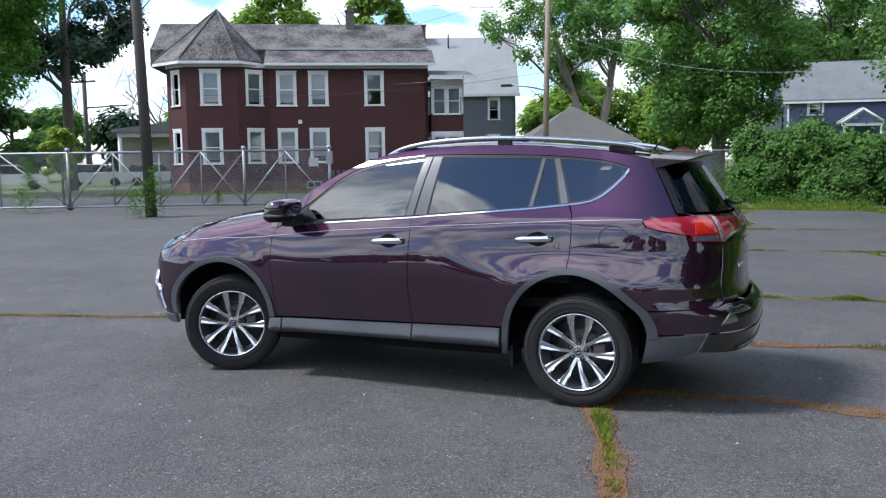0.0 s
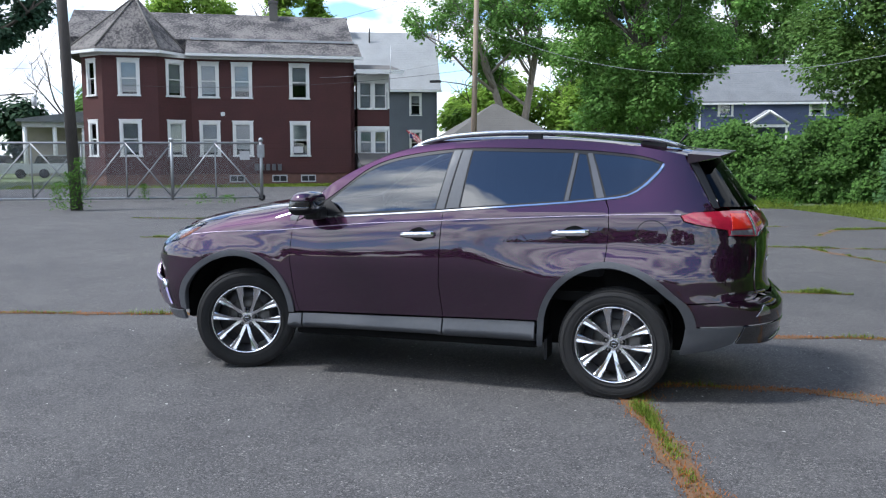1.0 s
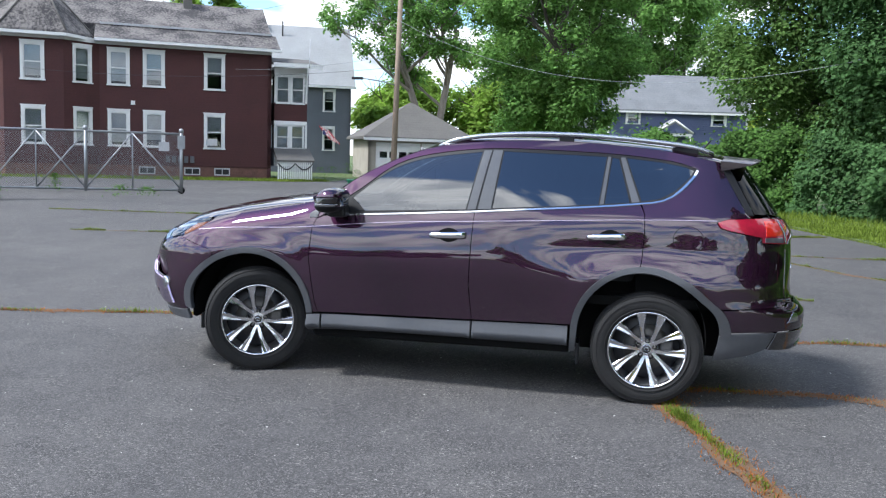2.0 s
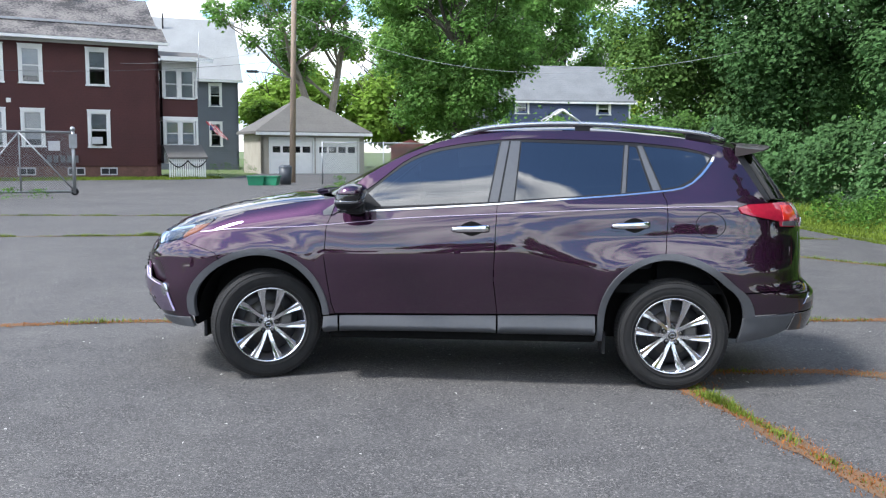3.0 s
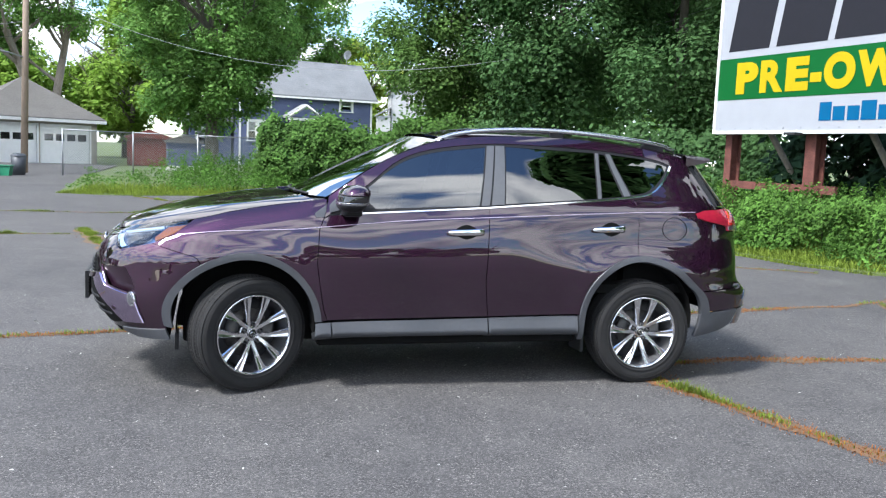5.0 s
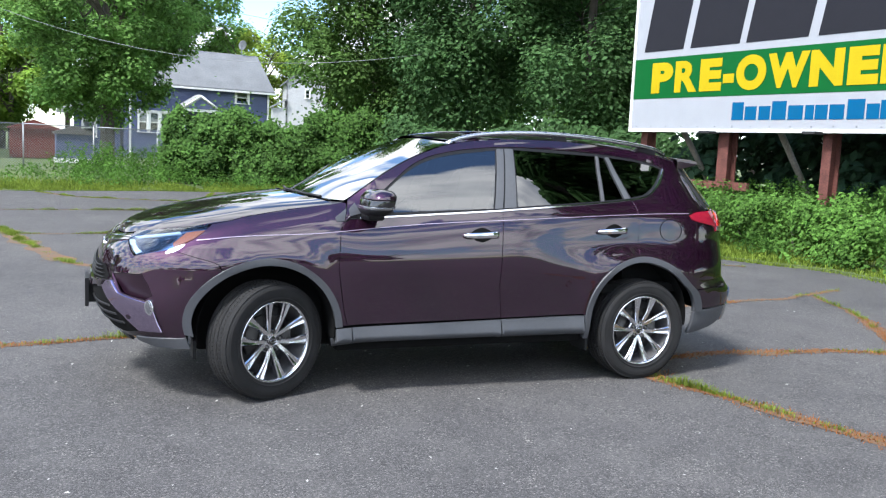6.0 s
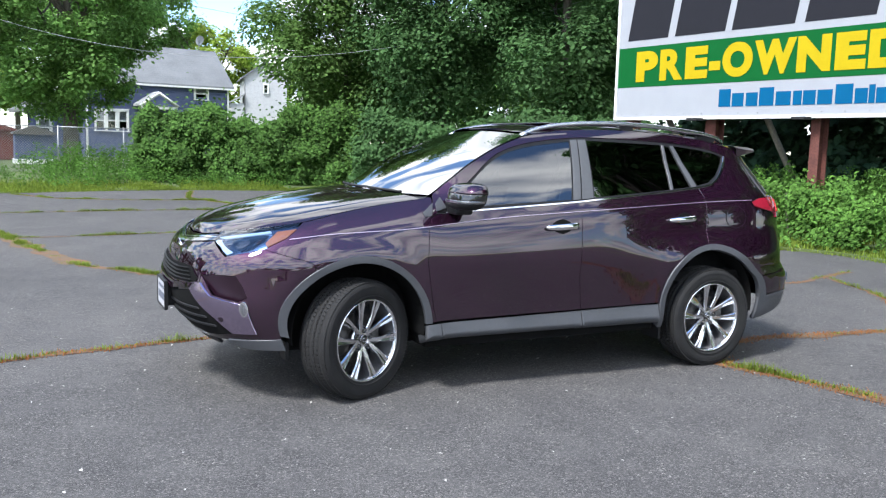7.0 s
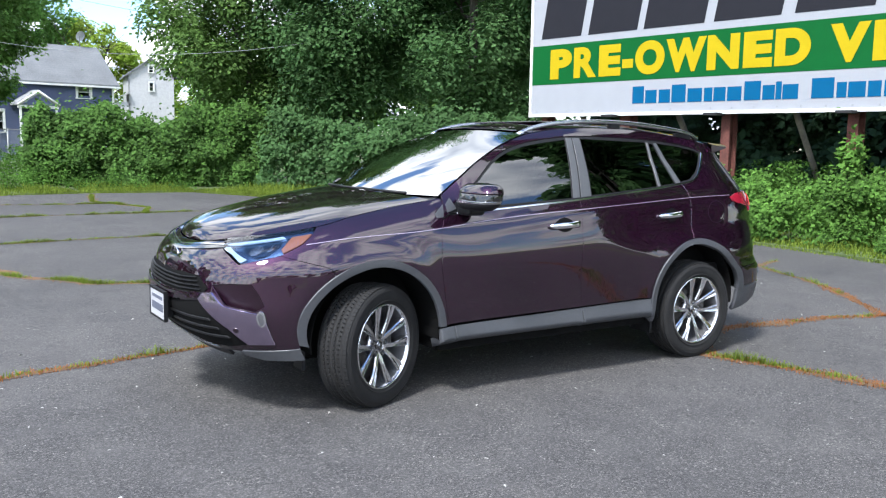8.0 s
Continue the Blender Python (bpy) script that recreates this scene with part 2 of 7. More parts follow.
ASPHALT = asphalt_material()
SOIL = material("grassy_soil", (0.055, 0.085, 0.025), 0.95, scale=0.6, fine=9, color2=(0.10, 0.13, 0.035), bump=0.5, bump_scale=20)
CRACK_SOIL = material("rusty_crack_soil", (0.17, 0.078, 0.032), 0.95, scale=3, fine=40, color2=(0.085, 0.075, 0.050), bump=0.5, bump_scale=80)
GRASS = material("grass_blades", (0.15, 0.205, 0.028), 0.8, spec=0.15, vary=0.3, scale=2, trans=0.35, island=0.35)
GRASS_DRY = material("rusty_dry_grass", (0.27, 0.105, 0.03), 0.85, spec=0.1, vary=0.3, scale=3, trans=0.25, island=0.35)
WEED = material("weed_leaves", (0.085, 0.175, 0.030), 0.75, spec=0.15, vary=0.45, scale=0.9, trans=0.35, island=0.5)
LEAF = material("maple_leaves", (0.092, 0.178, 0.062), 0.72, spec=0.16, vary=0.35, scale=0.6, trans=0.54, island=0.32)
# yellower copy of the maple leaf, with sunlight put into its colour
LEAF_SUNLIT = material("sunlit_maple_leaves", (0.105, 0.185, 0.046), 0.72, spec=0.18, vary=0.4, scale=0.6, trans=0.45, island=0.4)
LEAF_MID = material("green_leaves", (0.165, 0.30, 0.075), 0.72, spec=0.18, vary=0.35, scale=0.6, trans=0.55, island=0.4)
LEAF_LIGHT = material("sunlit_leaves", (0.22, 0.34, 0.055), 0.72, spec=0.18, vary=0.3, scale=0.6, trans=0.58, island=0.35)
LEAF_FAR = material("backlit_leaves", (0.155, 0.31, 0.062), 0.72, spec=0.18, vary=0.3, scale=0.6, trans=0.62, island=0.35)
LEAF_YELLOW = material("yellow_green_leaves", (0.30, 0.40, 0.065), 0.72, spec=0.18, vary=0.3, scale=0.6, trans=0.6, island=0.35)
# darkest leaf tone: some skyline trees, and painted shade behind the hoarding
LEAF_DARK = material("dark_leaves_and_shade", (0.034, 0.068, 0.034), 0.75, spec=0.15, vary=0.3, scale=0.6, trans=0.15, island=0.35)
SPRUCE = material("teal_needles", (0.050, 0.100, 0.062), 0.75, spec=0.15, vary=0.3, scale=0.6, trans=0.25, island=0.35)
VINE = material("vine_leaves", (0.068, 0.140, 0.026), 0.72, spec=0.18, vary=0.5, scale=0.5, trans=0.34, island=0.5)
BARK = material("grey_bark", (0.10, 0.085, 0.07), 0.9, vary=0.35, scale=6, fine=30, bump=0.8, bump_scale=25, aniso=(1, 1, 0.25))
BARK_PALE = material("pale_bark", (0.22, 0.19, 0.155), 0.9, vary=0.3, scale=4, fine=30, bump=0.6, bump_scale=25, aniso=(1, 1, 0.25))
POLE_WOOD = material("weathered_pole_wood", (0.25, 0.19, 0.14), 0.85, vary=0.25, scale=4, fine=60, bump=0.4, bump_scale=40, aniso=(1, 1, 0.08))
POLE_DARK = material("tarred_pole_wood", (0.055, 0.048, 0.043), 0.85, vary=0.25, scale=4, fine=60, bump=0.4, bump_scale=40, aniso=(1, 1, 0.08))
GALV = material("galvanised_steel", (0.30, 0.31, 0.32), 0.5, 0.7, vary=0.15, scale=6)
WIRE = material("black_cable", (0.03, 0.03, 0.032), 0.6)
WIRE_PALE = material("grey_cable", (0.24, 0.25, 0.26), 0.6)
BROWN = material("oxblood_siding", (0.052, 0.0128, 0.0118), 0.75, vary=0.18, scale=0.8, fine=14, lap=0.13)
BRICK = material("red_brick_foundation", (0.13, 0.065, 0.05), 0.9, vary=0.3, scale=3, fine=30, bump=0.4, bump_scale=15)
SLATE = material("weathered_grey_shingles", (0.030, 0.027, 0.028), 0.9, scale=0.9, fine=9, color2=(0.155, 0.140, 0.130), bump=0.6, bump_scale=14, aniso=(1, 1, 0.6), span=0.16)
SHINGLE_PALE = material("pale_grey_shingles", (0.27, 0.275, 0.275), 0.9, vary=0.12, scale=0.8, fine=12, lap=0.16)
SHINGLE_GREY = material("grey_brown_shingles", (0.105, 0.098, 0.090), 0.9, vary=0.15, scale=0.9, fine=12, lap=0.16)
SHINGLE_MID = material("mid_grey_shingles", (0.145, 0.15, 0.155), 0.9, vary=0.2, scale=0.8, fine=12, lap=0.16)
GREY_SIDING = material("slate_grey_siding", (0.105, 0.115, 0.135), 0.75, vary=0.10, scale=0.8, fine=12, lap=0.14)
BLUE_SIDING = material("blue_siding", (0.070, 0.086, 0.165), 0.75, vary=0.12, scale=0.8, fine=12, lap=0.14)
STUCCO = material("beige_stucco", (0.33, 0.30, 0.25), 0.85, vary=0.15, scale=1.2, fine=20, bump=0.2)
WHITE_SIDING = material("white_siding", (0.40, 0.40, 0.41), 0.65, vary=0.12, lap=0.16)
TRIM = material("white_trim_paint", (0.68, 0.68, 0.66), 0.55, vary=0.08, scale=2, fine=20)
PORCH_GREY = material("weathered_porch_paint", (0.42, 0.42, 0.43), 0.7, vary=0.15)
METER = material("dark_meter_box", (0.10, 0.10, 0.11), 0.5, vary=0.2)
CURTAIN = material("pale_curtain", (0.50, 0.49, 0.46), 0.9, vary=0.15, scale=4)
# near-black colour stands in for unlit rooms; a few plain black parts use it too
ROOM_DARK = material("room_shade_and_black", (0.02, 0.02, 0.022), 0.9)
GLASS_HOUSE = glass("window_glass", (0.82, 0.85, 0.88), 1.6)
RUST_STEEL = material("rust_red_steel", (0.12, 0.040, 0.030), 0.8, vary=0.35, scale=4, fine=30, bump=0.35, bump_scale=30)
CONCRETE = material("concrete", (0.36, 0.35, 0.33), 0.9, vary=0.15, bump=0.3, bump_scale=30)
SIGN_WHITE = material("white_sign_vinyl", (0.315, 0.325, 0.35), 0.6, spec=0.2, vary=0.04)
SIGN_GREEN = material("green_sign_vinyl", (0.003, 0.088, 0.016), 0.6, spec=0.15, vary=0.06)
SIGN_YELLOW = material("yellow_sign_vinyl", (0.42, 0.315, 0.002), 0.6, spec=0.15, vary=0.05)
SIGN_BLACK = material("black_sign_vinyl", (0.016, 0.016, 0.021), 0.7, spec=0.15, vary=0.06)
SIGN_BLUE = material("blue_sign_vinyl", (0.002, 0.085, 0.20), 0.6, spec=0.15, vary=0.05)
BIN_GREEN = material("green_plastic", (0.010, 0.16, 0.075), 0.5, vary=0.12)
BIN_GREY = material("grey_plastic", (0.045, 0.05, 0.06), 0.5, vary=0.12)
FLAG_RED = material("red_cloth", (0.40, 0.03, 0.05), 0.8)
FLAG_WHITE = material("white_cloth", (0.7, 0.68, 0.68), 0.8)
FLAG_BLUE = material("navy_cloth", (0.03, 0.04, 0.14), 0.8)
RED_SHED = material("red_shed_paint", (0.13, 0.030, 0.024), 0.8, vary=0.2)
SILVER_CAR = material("silver_car_paint", (0.55, 0.56, 0.56), 0.3, 0.6, vary=0.05, coat=1.0)
WHITE_CAR = material("white_car_paint", (0.75, 0.75, 0.72), 0.3, vary=0.05, coat=1.0)


# ---- mesh helpers ----
def ob_from(name, verts, faces, mat, parent=None, label="", smooth=False, normals=None):
    me = bpy.data.meshes.new(name)
    me.from_pydata([tuple(v) for v in verts], [], [tuple(f) for f in faces])
    if smooth or normals is not None:
        me.polygons.foreach_set("use_smooth", [True] * len(me.polygons))
    me.update()
    if normals is not None:
        me.normals_split_custom_set_from_vertices([tuple(n) for n in normals])
    if mat: me.materials.append(mat)
    ob = new(name, me)
    if parent: ob.parent = parent
    if label: ob["label"] = label
    return ob


def part(name, bm, mat, parent=None, label="", smooth=False):
    me = bpy.data.meshes.new(name)
    bmesh.ops.recalc_face_normals(bm, faces=bm.faces)
    bm.to_mesh(me); bm.free()
    if smooth: me.polygons.foreach_set("use_smooth", [True] * len(me.polygons))
    if mat: me.materials.append(mat)
    ob = new(name, me)
    if parent: ob.parent = parent
    if label: ob["label"] = label
    return ob


def thing(name, m, label, category, group="", kind=""):
    ob = new(name)
    ob.empty_display_size = 0.2
    ob.matrix_basis = m
    return tagged(ob, label, category, group, kind)


def add_box(bm, a, b, m=None, bevel=0.0):
    lo, hi = Vector(map(min, a, b)), Vector(map(max, a, b))
    r = bmesh.ops.create_cube(bm, size=1, matrix=Matrix.Translation((lo + hi) / 2) @ Matrix.Diagonal((*(hi - lo), 1)))
    vs = r["verts"]
    if bevel:
        es = list({e for v in vs for e in v.link_edges})
        out = bmesh.ops.bevel(bm, geom=es, offset=bevel, segments=2, affect="EDGES", profile=0.5)
        vs = list({v for f in out["faces"] for v in f.verts} | {v for v in vs if v.is_valid})
    if m is not None: bmesh.ops.transform(bm, matrix=m, verts=vs)
    return vs


def box(name, a, b, mat, parent=None, label="", bevel=0.0, m=None):
    bm = bmesh.new(); add_box(bm, a, b, m, bevel)
    return part(name, bm, mat, parent, label)


def add_tube(bm, pts, r, n=8, r2=None, cap=True):
    """A round bar along the points, tapering from r to r2."""
    pts = [Vector(p) for p in pts]
    r2 = r if r2 is None else r2
    rings = []
    for i, p in enumerate(pts):
        d = (pts[min(i + 1, len(pts) - 1)] - pts[max(i - 1, 0)]).normalized()
        a = d.cross(Vector((0, 0, 1)) if abs(d.z) < 0.95 else Vector((0, 1, 0))).normalized(); b = d.cross(a)
        rr = r + (r2 - r) * i / max(len(pts) - 1, 1)
        rings.append([bm.verts.new(p + rr * (math.cos(t) * a + math.sin(t) * b)) for t in (2 * math.pi * k / n for k in range(n))])
    for q, s in zip(rings, rings[1:]):
        for k in range(n): bm.faces.new((q[k], q[(k + 1) % n], s[(k + 1) % n], s[k]))
    if cap:
        bm.faces.new(rings[0][::-1]); bm.faces.new(rings[-1])


def tube(name, pts, r, mat, parent=None, label="", n=8, r2=None):
    bm = bmesh.new(); add_tube(bm, pts, r, n, r2)
    return part(name, bm, mat, parent, label, smooth=True)


def add_prism(bm, poly, lo, hi, axis="y", m=None):
    """Extrudes a flat outline along an axis."""
    def put(p, h):
        v = {"y": (p[0], h, p[1]), "z": (p[0], p[1], h), "x": (h, p[0], p[1])}[axis]
        return bm.verts.new(m @ Vector(v) if m is not None else v)
    A, B = [put(p, lo) for p in poly], [put(p, hi) for p in poly]
    bm.faces.new(A[::-1]); bm.faces.new(B)
    for i in range(len(poly)):
        j = (i + 1) % len(poly); bm.faces.new((A[i], A[j], B[j], B[i]))


def prism(name, poly, lo, hi, mat, parent=None, label="", axis="y", m=None):
    bm = bmesh.new(); add_prism(bm, poly, lo, hi, axis, m)
    return part(name, bm, mat, parent, label)


def lathe(name, prof, mat, parent=None, label="", n=64, m=None, closed=False):
    """Turns a profile of (radius, along) about the y axis."""
    verts, faces = [], []
    k = len(prof)
    for i in range(n):
        a = 2 * math.pi * i / n
        for r, y in prof: verts.append((r * math.cos(a), y, r * math.sin(a)))
    for i in range(n):
        for j in range(k if closed else k - 1):
            a, b = i * k + j, i * k + (j + 1) % k
            c, d = ((i + 1) % n) * k + (j + 1) % k, ((i + 1) % n) * k + j
            faces.append((a, d, c, b))
    ob = ob_from(name, verts, faces, mat, parent, label, smooth=True)
    if m is not None: ob.matrix_basis = m
    return ob

# ---- ground ----
def dip(x):
    """Height of the car park: it falls by a thumb's width from the front of the car to its back."""
    t = min(1.0, max(0.0, (x + 1.4) / 2.7))
    return -.025 * t * t * (3 - 2 * t)


def sheet(name, outline, z, mat, label, category, depth=0.0, dips=False):
    bm = bmesh.new()
    vs = [bm.verts.new((x, y, z)) for x, y in outline]
    f = bm.faces.new(vs)
    if dips:
        for k in range(13):
            bmesh.ops.bisect_plane(bm, geom=bm.verts[:] + bm.edges[:] + bm.faces[:], plane_co=(-1.4 + .225 * k, 0, 0), plane_no=(1, 0, 0))
        for v in bm.verts: v.co.z += dip(v.co.x)
        r = bmesh.ops.extrude_face_region(bm, geom=bm.faces[:])
        bmesh.ops.translate(bm, vec=(0, 0, -depth), verts=[v for v in r["geom"] if isinstance(v, bmesh.types.BMVert)])
        return tagged(part(name, bm, mat), label, category, kind="structure")
    if depth:
        r = bmesh.ops.extrude_face_region(bm, geom=[f])
        bmesh.ops.translate(bm, vec=(0, 0, -depth), verts=[v for v in r["geom"] if isinstance(v, bmesh.types.BMVert)])
    return tagged(part(name, bm, mat), label, category, kind="structure")


sheet("ground", [(-600, -600), (600, -600), (600, 600), (-600, 600)], -0.05, SOIL, "flat grassy ground running out to the horizon", "ground")
LOT = [(-90, -40), (60, -40), (60, -16), (9, -15), (8.2, -4), (8.0, 1.7), (8.3, 3.8), (7.5, 5.6), (7.1, 8.3), (6.6, 12.6), (5.6, 17.5),
       (4.2, 21.0), (1.0, 21.3), (-4.0, 19.2), (-5.6, 19.8), (-5.9, 24), (-6.6, 33), (-6.8, 49.4), (-14.4, 49.2), (-13.6, 38), (-15, 35.6), (-21, 32),
       (-30, 26.6), (-46, 21), (-90, 12)]
sheet("pavement", LOT, 0.0, ASPHALT, "worn grey asphalt car park with open joints", "asphalt", depth=0.05, dips=True)

VERGE_EDGE = [(8.2, -4), (8.0, 1.7), (8.3, 3.8), (7.5, 5.6), (7.1, 8.3), (6.6, 12.6), (5.6, 17.5), (4.2, 21.0), (1.0, 21.3), (-4.0, 19.2), (-5.6, 19.8)]


def along(points, step):
    """Points at even steps along a broken line, with their direction."""
    out = []
    for (x0, y0), (x1, y1) in zip(points, points[1:]):
        L = math.hypot(x1 - x0, y1 - y0); n = max(1, int(L / step))
        for i in range(n):
            t = i / n; out.append((x0 + (x1 - x0) * t, y0 + (y1 - y0) * t, (x1 - x0) / L, (y1 - y0) / L))
    return out


def leaf_mesh(name, P, N, S, mat, parent=None, label="", aspect=0.6, seed=1, fold=0.25):
    """Many small folded leaves at the places P, facing N, of sizes S, in one mesh."""
    rng = np.random.default_rng(seed)
    n = len(P)
    N = N / np.maximum(np.linalg.norm(N, axis=1, keepdims=True), 1e-6)
    R = rng.normal(size=(n, 3)); A = R - N * np.sum(R * N, axis=1, keepdims=True)
    A /= np.maximum(np.linalg.norm(A, axis=1, keepdims=True), 1e-6)
    B = np.cross(N, A); S = S[:, None]
    v = np.empty((n, 4, 3))
    v[:, 0] = P - A * S * 0.5
    v[:, 1] = P + B * S * 0.5 * aspect + N * S * fold * 0.4
    v[:, 2] = P + A * S * 0.5 - N * S * fold * 0.3
    v[:, 3] = P - B * S * 0.5 * aspect + N * S * fold * 0.4
    idx = np.arange(n * 4).reshape(n, 4)
    tri = np.concatenate([idx[:, [0, 1, 2]], idx[:, [0, 2, 3]]], axis=1).reshape(-1)
    me = bpy.data.meshes.new(name)
    me.vertices.add(n * 4); me.vertices.foreach_set("co", v.reshape(-1))
    nt = n * 2
    me.loops.add(nt * 3); me.loops.foreach_set("vertex_index", tri.astype(np.int32))
    me.polygons.add(nt); me.polygons.foreach_set("loop_start", (np.arange(nt) * 3).astype(np.int32))
    me.update(calc_edges=True)
    me.materials.append(mat)
    ob = new(name, me)
    if parent: ob.parent = parent
    if label: ob["label"] = label
    return ob


def blades(name, P, H, mat, label, category, seed=1, width=0.012, lean=0.35):
    """Grass: one bent blade at each place."""
    rng = np.random.default_rng(seed)
    n = len(P)
    ang = rng.uniform(0, 2 * math.pi, n)
    d = np.stack([np.cos(ang), np.sin(ang), np.zeros(n)], 1); s = np.stack([-np.sin(ang), np.cos(ang), np.zeros(n)], 1)
    H = H[:, None]; L = H * lean * rng.uniform(0.2, 1.4, (n, 1)); W = width * rng.uniform(0.6, 1.5, (n, 1))
    up = np.array([0, 0, 1.0])
    v = np.empty((n, 5, 3))
    v[:, 0], v[:, 1] = P - s * W * .5, P + s * W * .5
    mid = P + up * H * .6 + d * L * .35
    v[:, 2], v[:, 3] = mid - s * W * .4, mid + s * W * .4
    v[:, 4] = P + up * H + d * L
    idx = np.arange(n * 5).reshape(n, 5)
    tri = np.concatenate([idx[:, [0, 1, 3]], idx[:, [0, 3, 2]], idx[:, [2, 3, 4]]], 1).reshape(-1)
    me = bpy.data.meshes.new(name)
    me.vertices.add(n * 5); me.vertices.foreach_set("co", v.reshape(-1))
    nt = n * 3
    me.loops.add(nt * 3); me.loops.foreach_set("vertex_index", tri.astype(np.int32))
    me.polygons.add(nt); me.polygons.foreach_set("loop_start", (np.arange(nt) * 3).astype(np.int32))
    me.update(calc_edges=True)
    me.materials.append(mat)
    return tagged(new(name, me), label, category, kind="stuff")


# cracks in the asphalt, most with grass growing in them: path, width, how grassy, how rusty
CRACKS = [
    ([(-9.5, -0.9), (-7, -0.15), (-5.18, 0.30)], 0.08, 0.75, 0.35),
    ([(-5.18, 0.30), (-3.46, 0.75), (-1.76, 1.08), (0.4, 1.32), (2.31, 1.49), (3.27, 1.64), (5.5, 1.98), (6.8, 2.44)], 0.07, 0.42, 0.6),
    ([(1.42, -0.62), (1.47, -0.92), (1.62, -1.35), (1.74, -1.72), (1.93, -2.45), (2.25, -3.3), (2.5, -4.4)], 0.095, 1.0, 0.9),
    ([(1.5, -0.5), (1.75, -0.36), (2.46, -0.32), (3.14, -0.40), (3.75, -0.50), (4.22, -0.66), (5.6, -0.9), (8, -1.2)], 0.08, 0.5, 0.7),
    ([(-3.6, 9.3), (-3.2, 7.6), (-2.6, 5.4)], 0.30, 1.5, 0.12),
    ([(-2.6, 5.4), (-1.84, 4.4), (-1.2, 4.15), (0.8, 4.0), (3.5, 4.2)], 0.15, 1.7, 0.2),
    ([(-8.5, 7.7), (-5.04, 8.45), (-2.36, 8.60), (0.06, 9.0), (3.0, 9.4), (6.5, 9.6)], 0.07, 1.5, 0.2),
    ([(-12, 12.1), (-9.18, 12.47), (-5.87, 13.0), (-3.63, 13.07), (-0.42, 13.5), (3.6, 14)], 0.075, 1.1, 0.2),
    ([(4.2, -0.66), (4.95, 0.19), (5.6, 1.2), (6.0, 2.1)], 0.08, 0.45, 0.5),
    ([(3.4, 9.5), (4.6, 7.0), (5.9, 5.4), (7.2, 4.6)], 0.10, 0.9, 0.3),
    ([(1.2, 20.8), (0.6, 17.5), (1.4, 15.3), (0.9, 13.6)], 0.20, 1.6, 0.15),
    ([(-3.5, 18.9), (-2.5, 17.2), (-0.8, 16.6), (1.3, 16.8)], 0.20, 1.6, 0.15),
    ([(5.9, 14.2), (4.4, 13.4), (3.9, 11.8)], 0.18, 1.4, 0.15),
]
rng = np.random.default_rng(5)
soil_bm, gp, gh, dp, dh = bmesh.new(), [], [], [], []
for path, width, grassy, rusty in CRACKS:
    pts = along(path, 0.06)
    left, right = [], []
    for i, (x, y, dx, dy) in enumerate(pts):
        wob = 0.05 * noise.noise(Vector((x * 1.8, y * 1.8, 1))) + 0.02 * noise.noise(Vector((x * 9, y * 9, 4)))
        x, y = x - dy * wob, y + dx * wob
        dens = max(0.0, 1.1 * noise.noise(Vector((x * 1.3, y * 1.3, 7.7))) + 0.9 * noise.noise(Vector((x * 4, y * 4, 2.7))) + 0.22 + 0.32 * (1 - rusty))
        w = width * (0.5 + 0.5 * rusty) * (0.35 + 0.9 * max(0, noise.noise(Vector((x * 2.2, y * 2.2, 3))) + 0.5))
        left.append(soil_bm.verts.new((x - dy * w, y + dx * w, 0.004 + dip(x)))); right.append(soil_bm.verts.new((x + dy * w, y - dx * w, 0.004 + dip(x))))
        near = math.hypot(x, y + 2) < 6
        for k in range(int((46 if near else 30) * grassy * dens * (1 + 6 * width))):
            o = rng.normal() * w * 0.30; s = rng.uniform(-.03, .03)
            gp.append((x - dy * o + dx * s, y + dx * o + dy * s, dip(x))); gh.append(rng.uniform(.012, .05) * (0.40 + dens))
        for k in range(int((60 if near else 10) * rusty)):
            o = abs(rng.normal()) * 0.75 * w * rng.choice((-1, 1)); s = rng.uniform(-.03, .03)
            dp.append((x - dy * o + dx * s, y + dx * o + dy * s, dip(x))); dh.append(rng.uniform(.006, .022))
    for i in range(len(left) - 1):
        soil_bm.faces.new((left[i], right[i], right[i + 1], left[i + 1]))
tagged(part("crack_soil", soil_bm, CRACK_SOIL), "rusty soil filling open joints in the asphalt", "soil", kind="stuff")
blades("crack_grass", np.array(gp), np.array(gh), GRASS, "green grass growing in the asphalt joints", "grass", 2, 0.0045, 0.8)
blades("dry_crack_grass", np.array(dp), np.array(dh), GRASS_DRY, "rusty dried grass beside the asphalt joints", "grass", 3, 0.005, 1.6)


# small loose stones and leaf scraps lying on the asphalt
pp = np.stack([rng.uniform(-7, 5, 500), rng.uniform(-5, 3, 500), np.full(500, 0.006)], 1)
pp[:, 2] += [dip(x) for x in pp[:, 0]]
ob = leaf_mesh("loose_chippings", pp, np.tile([0, 0, 1.0], (500, 1)) + rng.normal(0, .2, (500, 3)), rng.uniform(.008, .03, 500), CONCRETE, seed=9)
tagged(ob, "pale chippings and scraps lying on the asphalt", "gravel", kind="stuff")


def inside(poly, x, y):
    r = False
    for (x0, y0), (x1, y1) in zip(poly, poly[1:] + poly[:1]):
        if (y0 > y) != (y1 > y) and x < (x1 - x0) * (y - y0) / (y1 - y0) + x0: r = not r
    return r


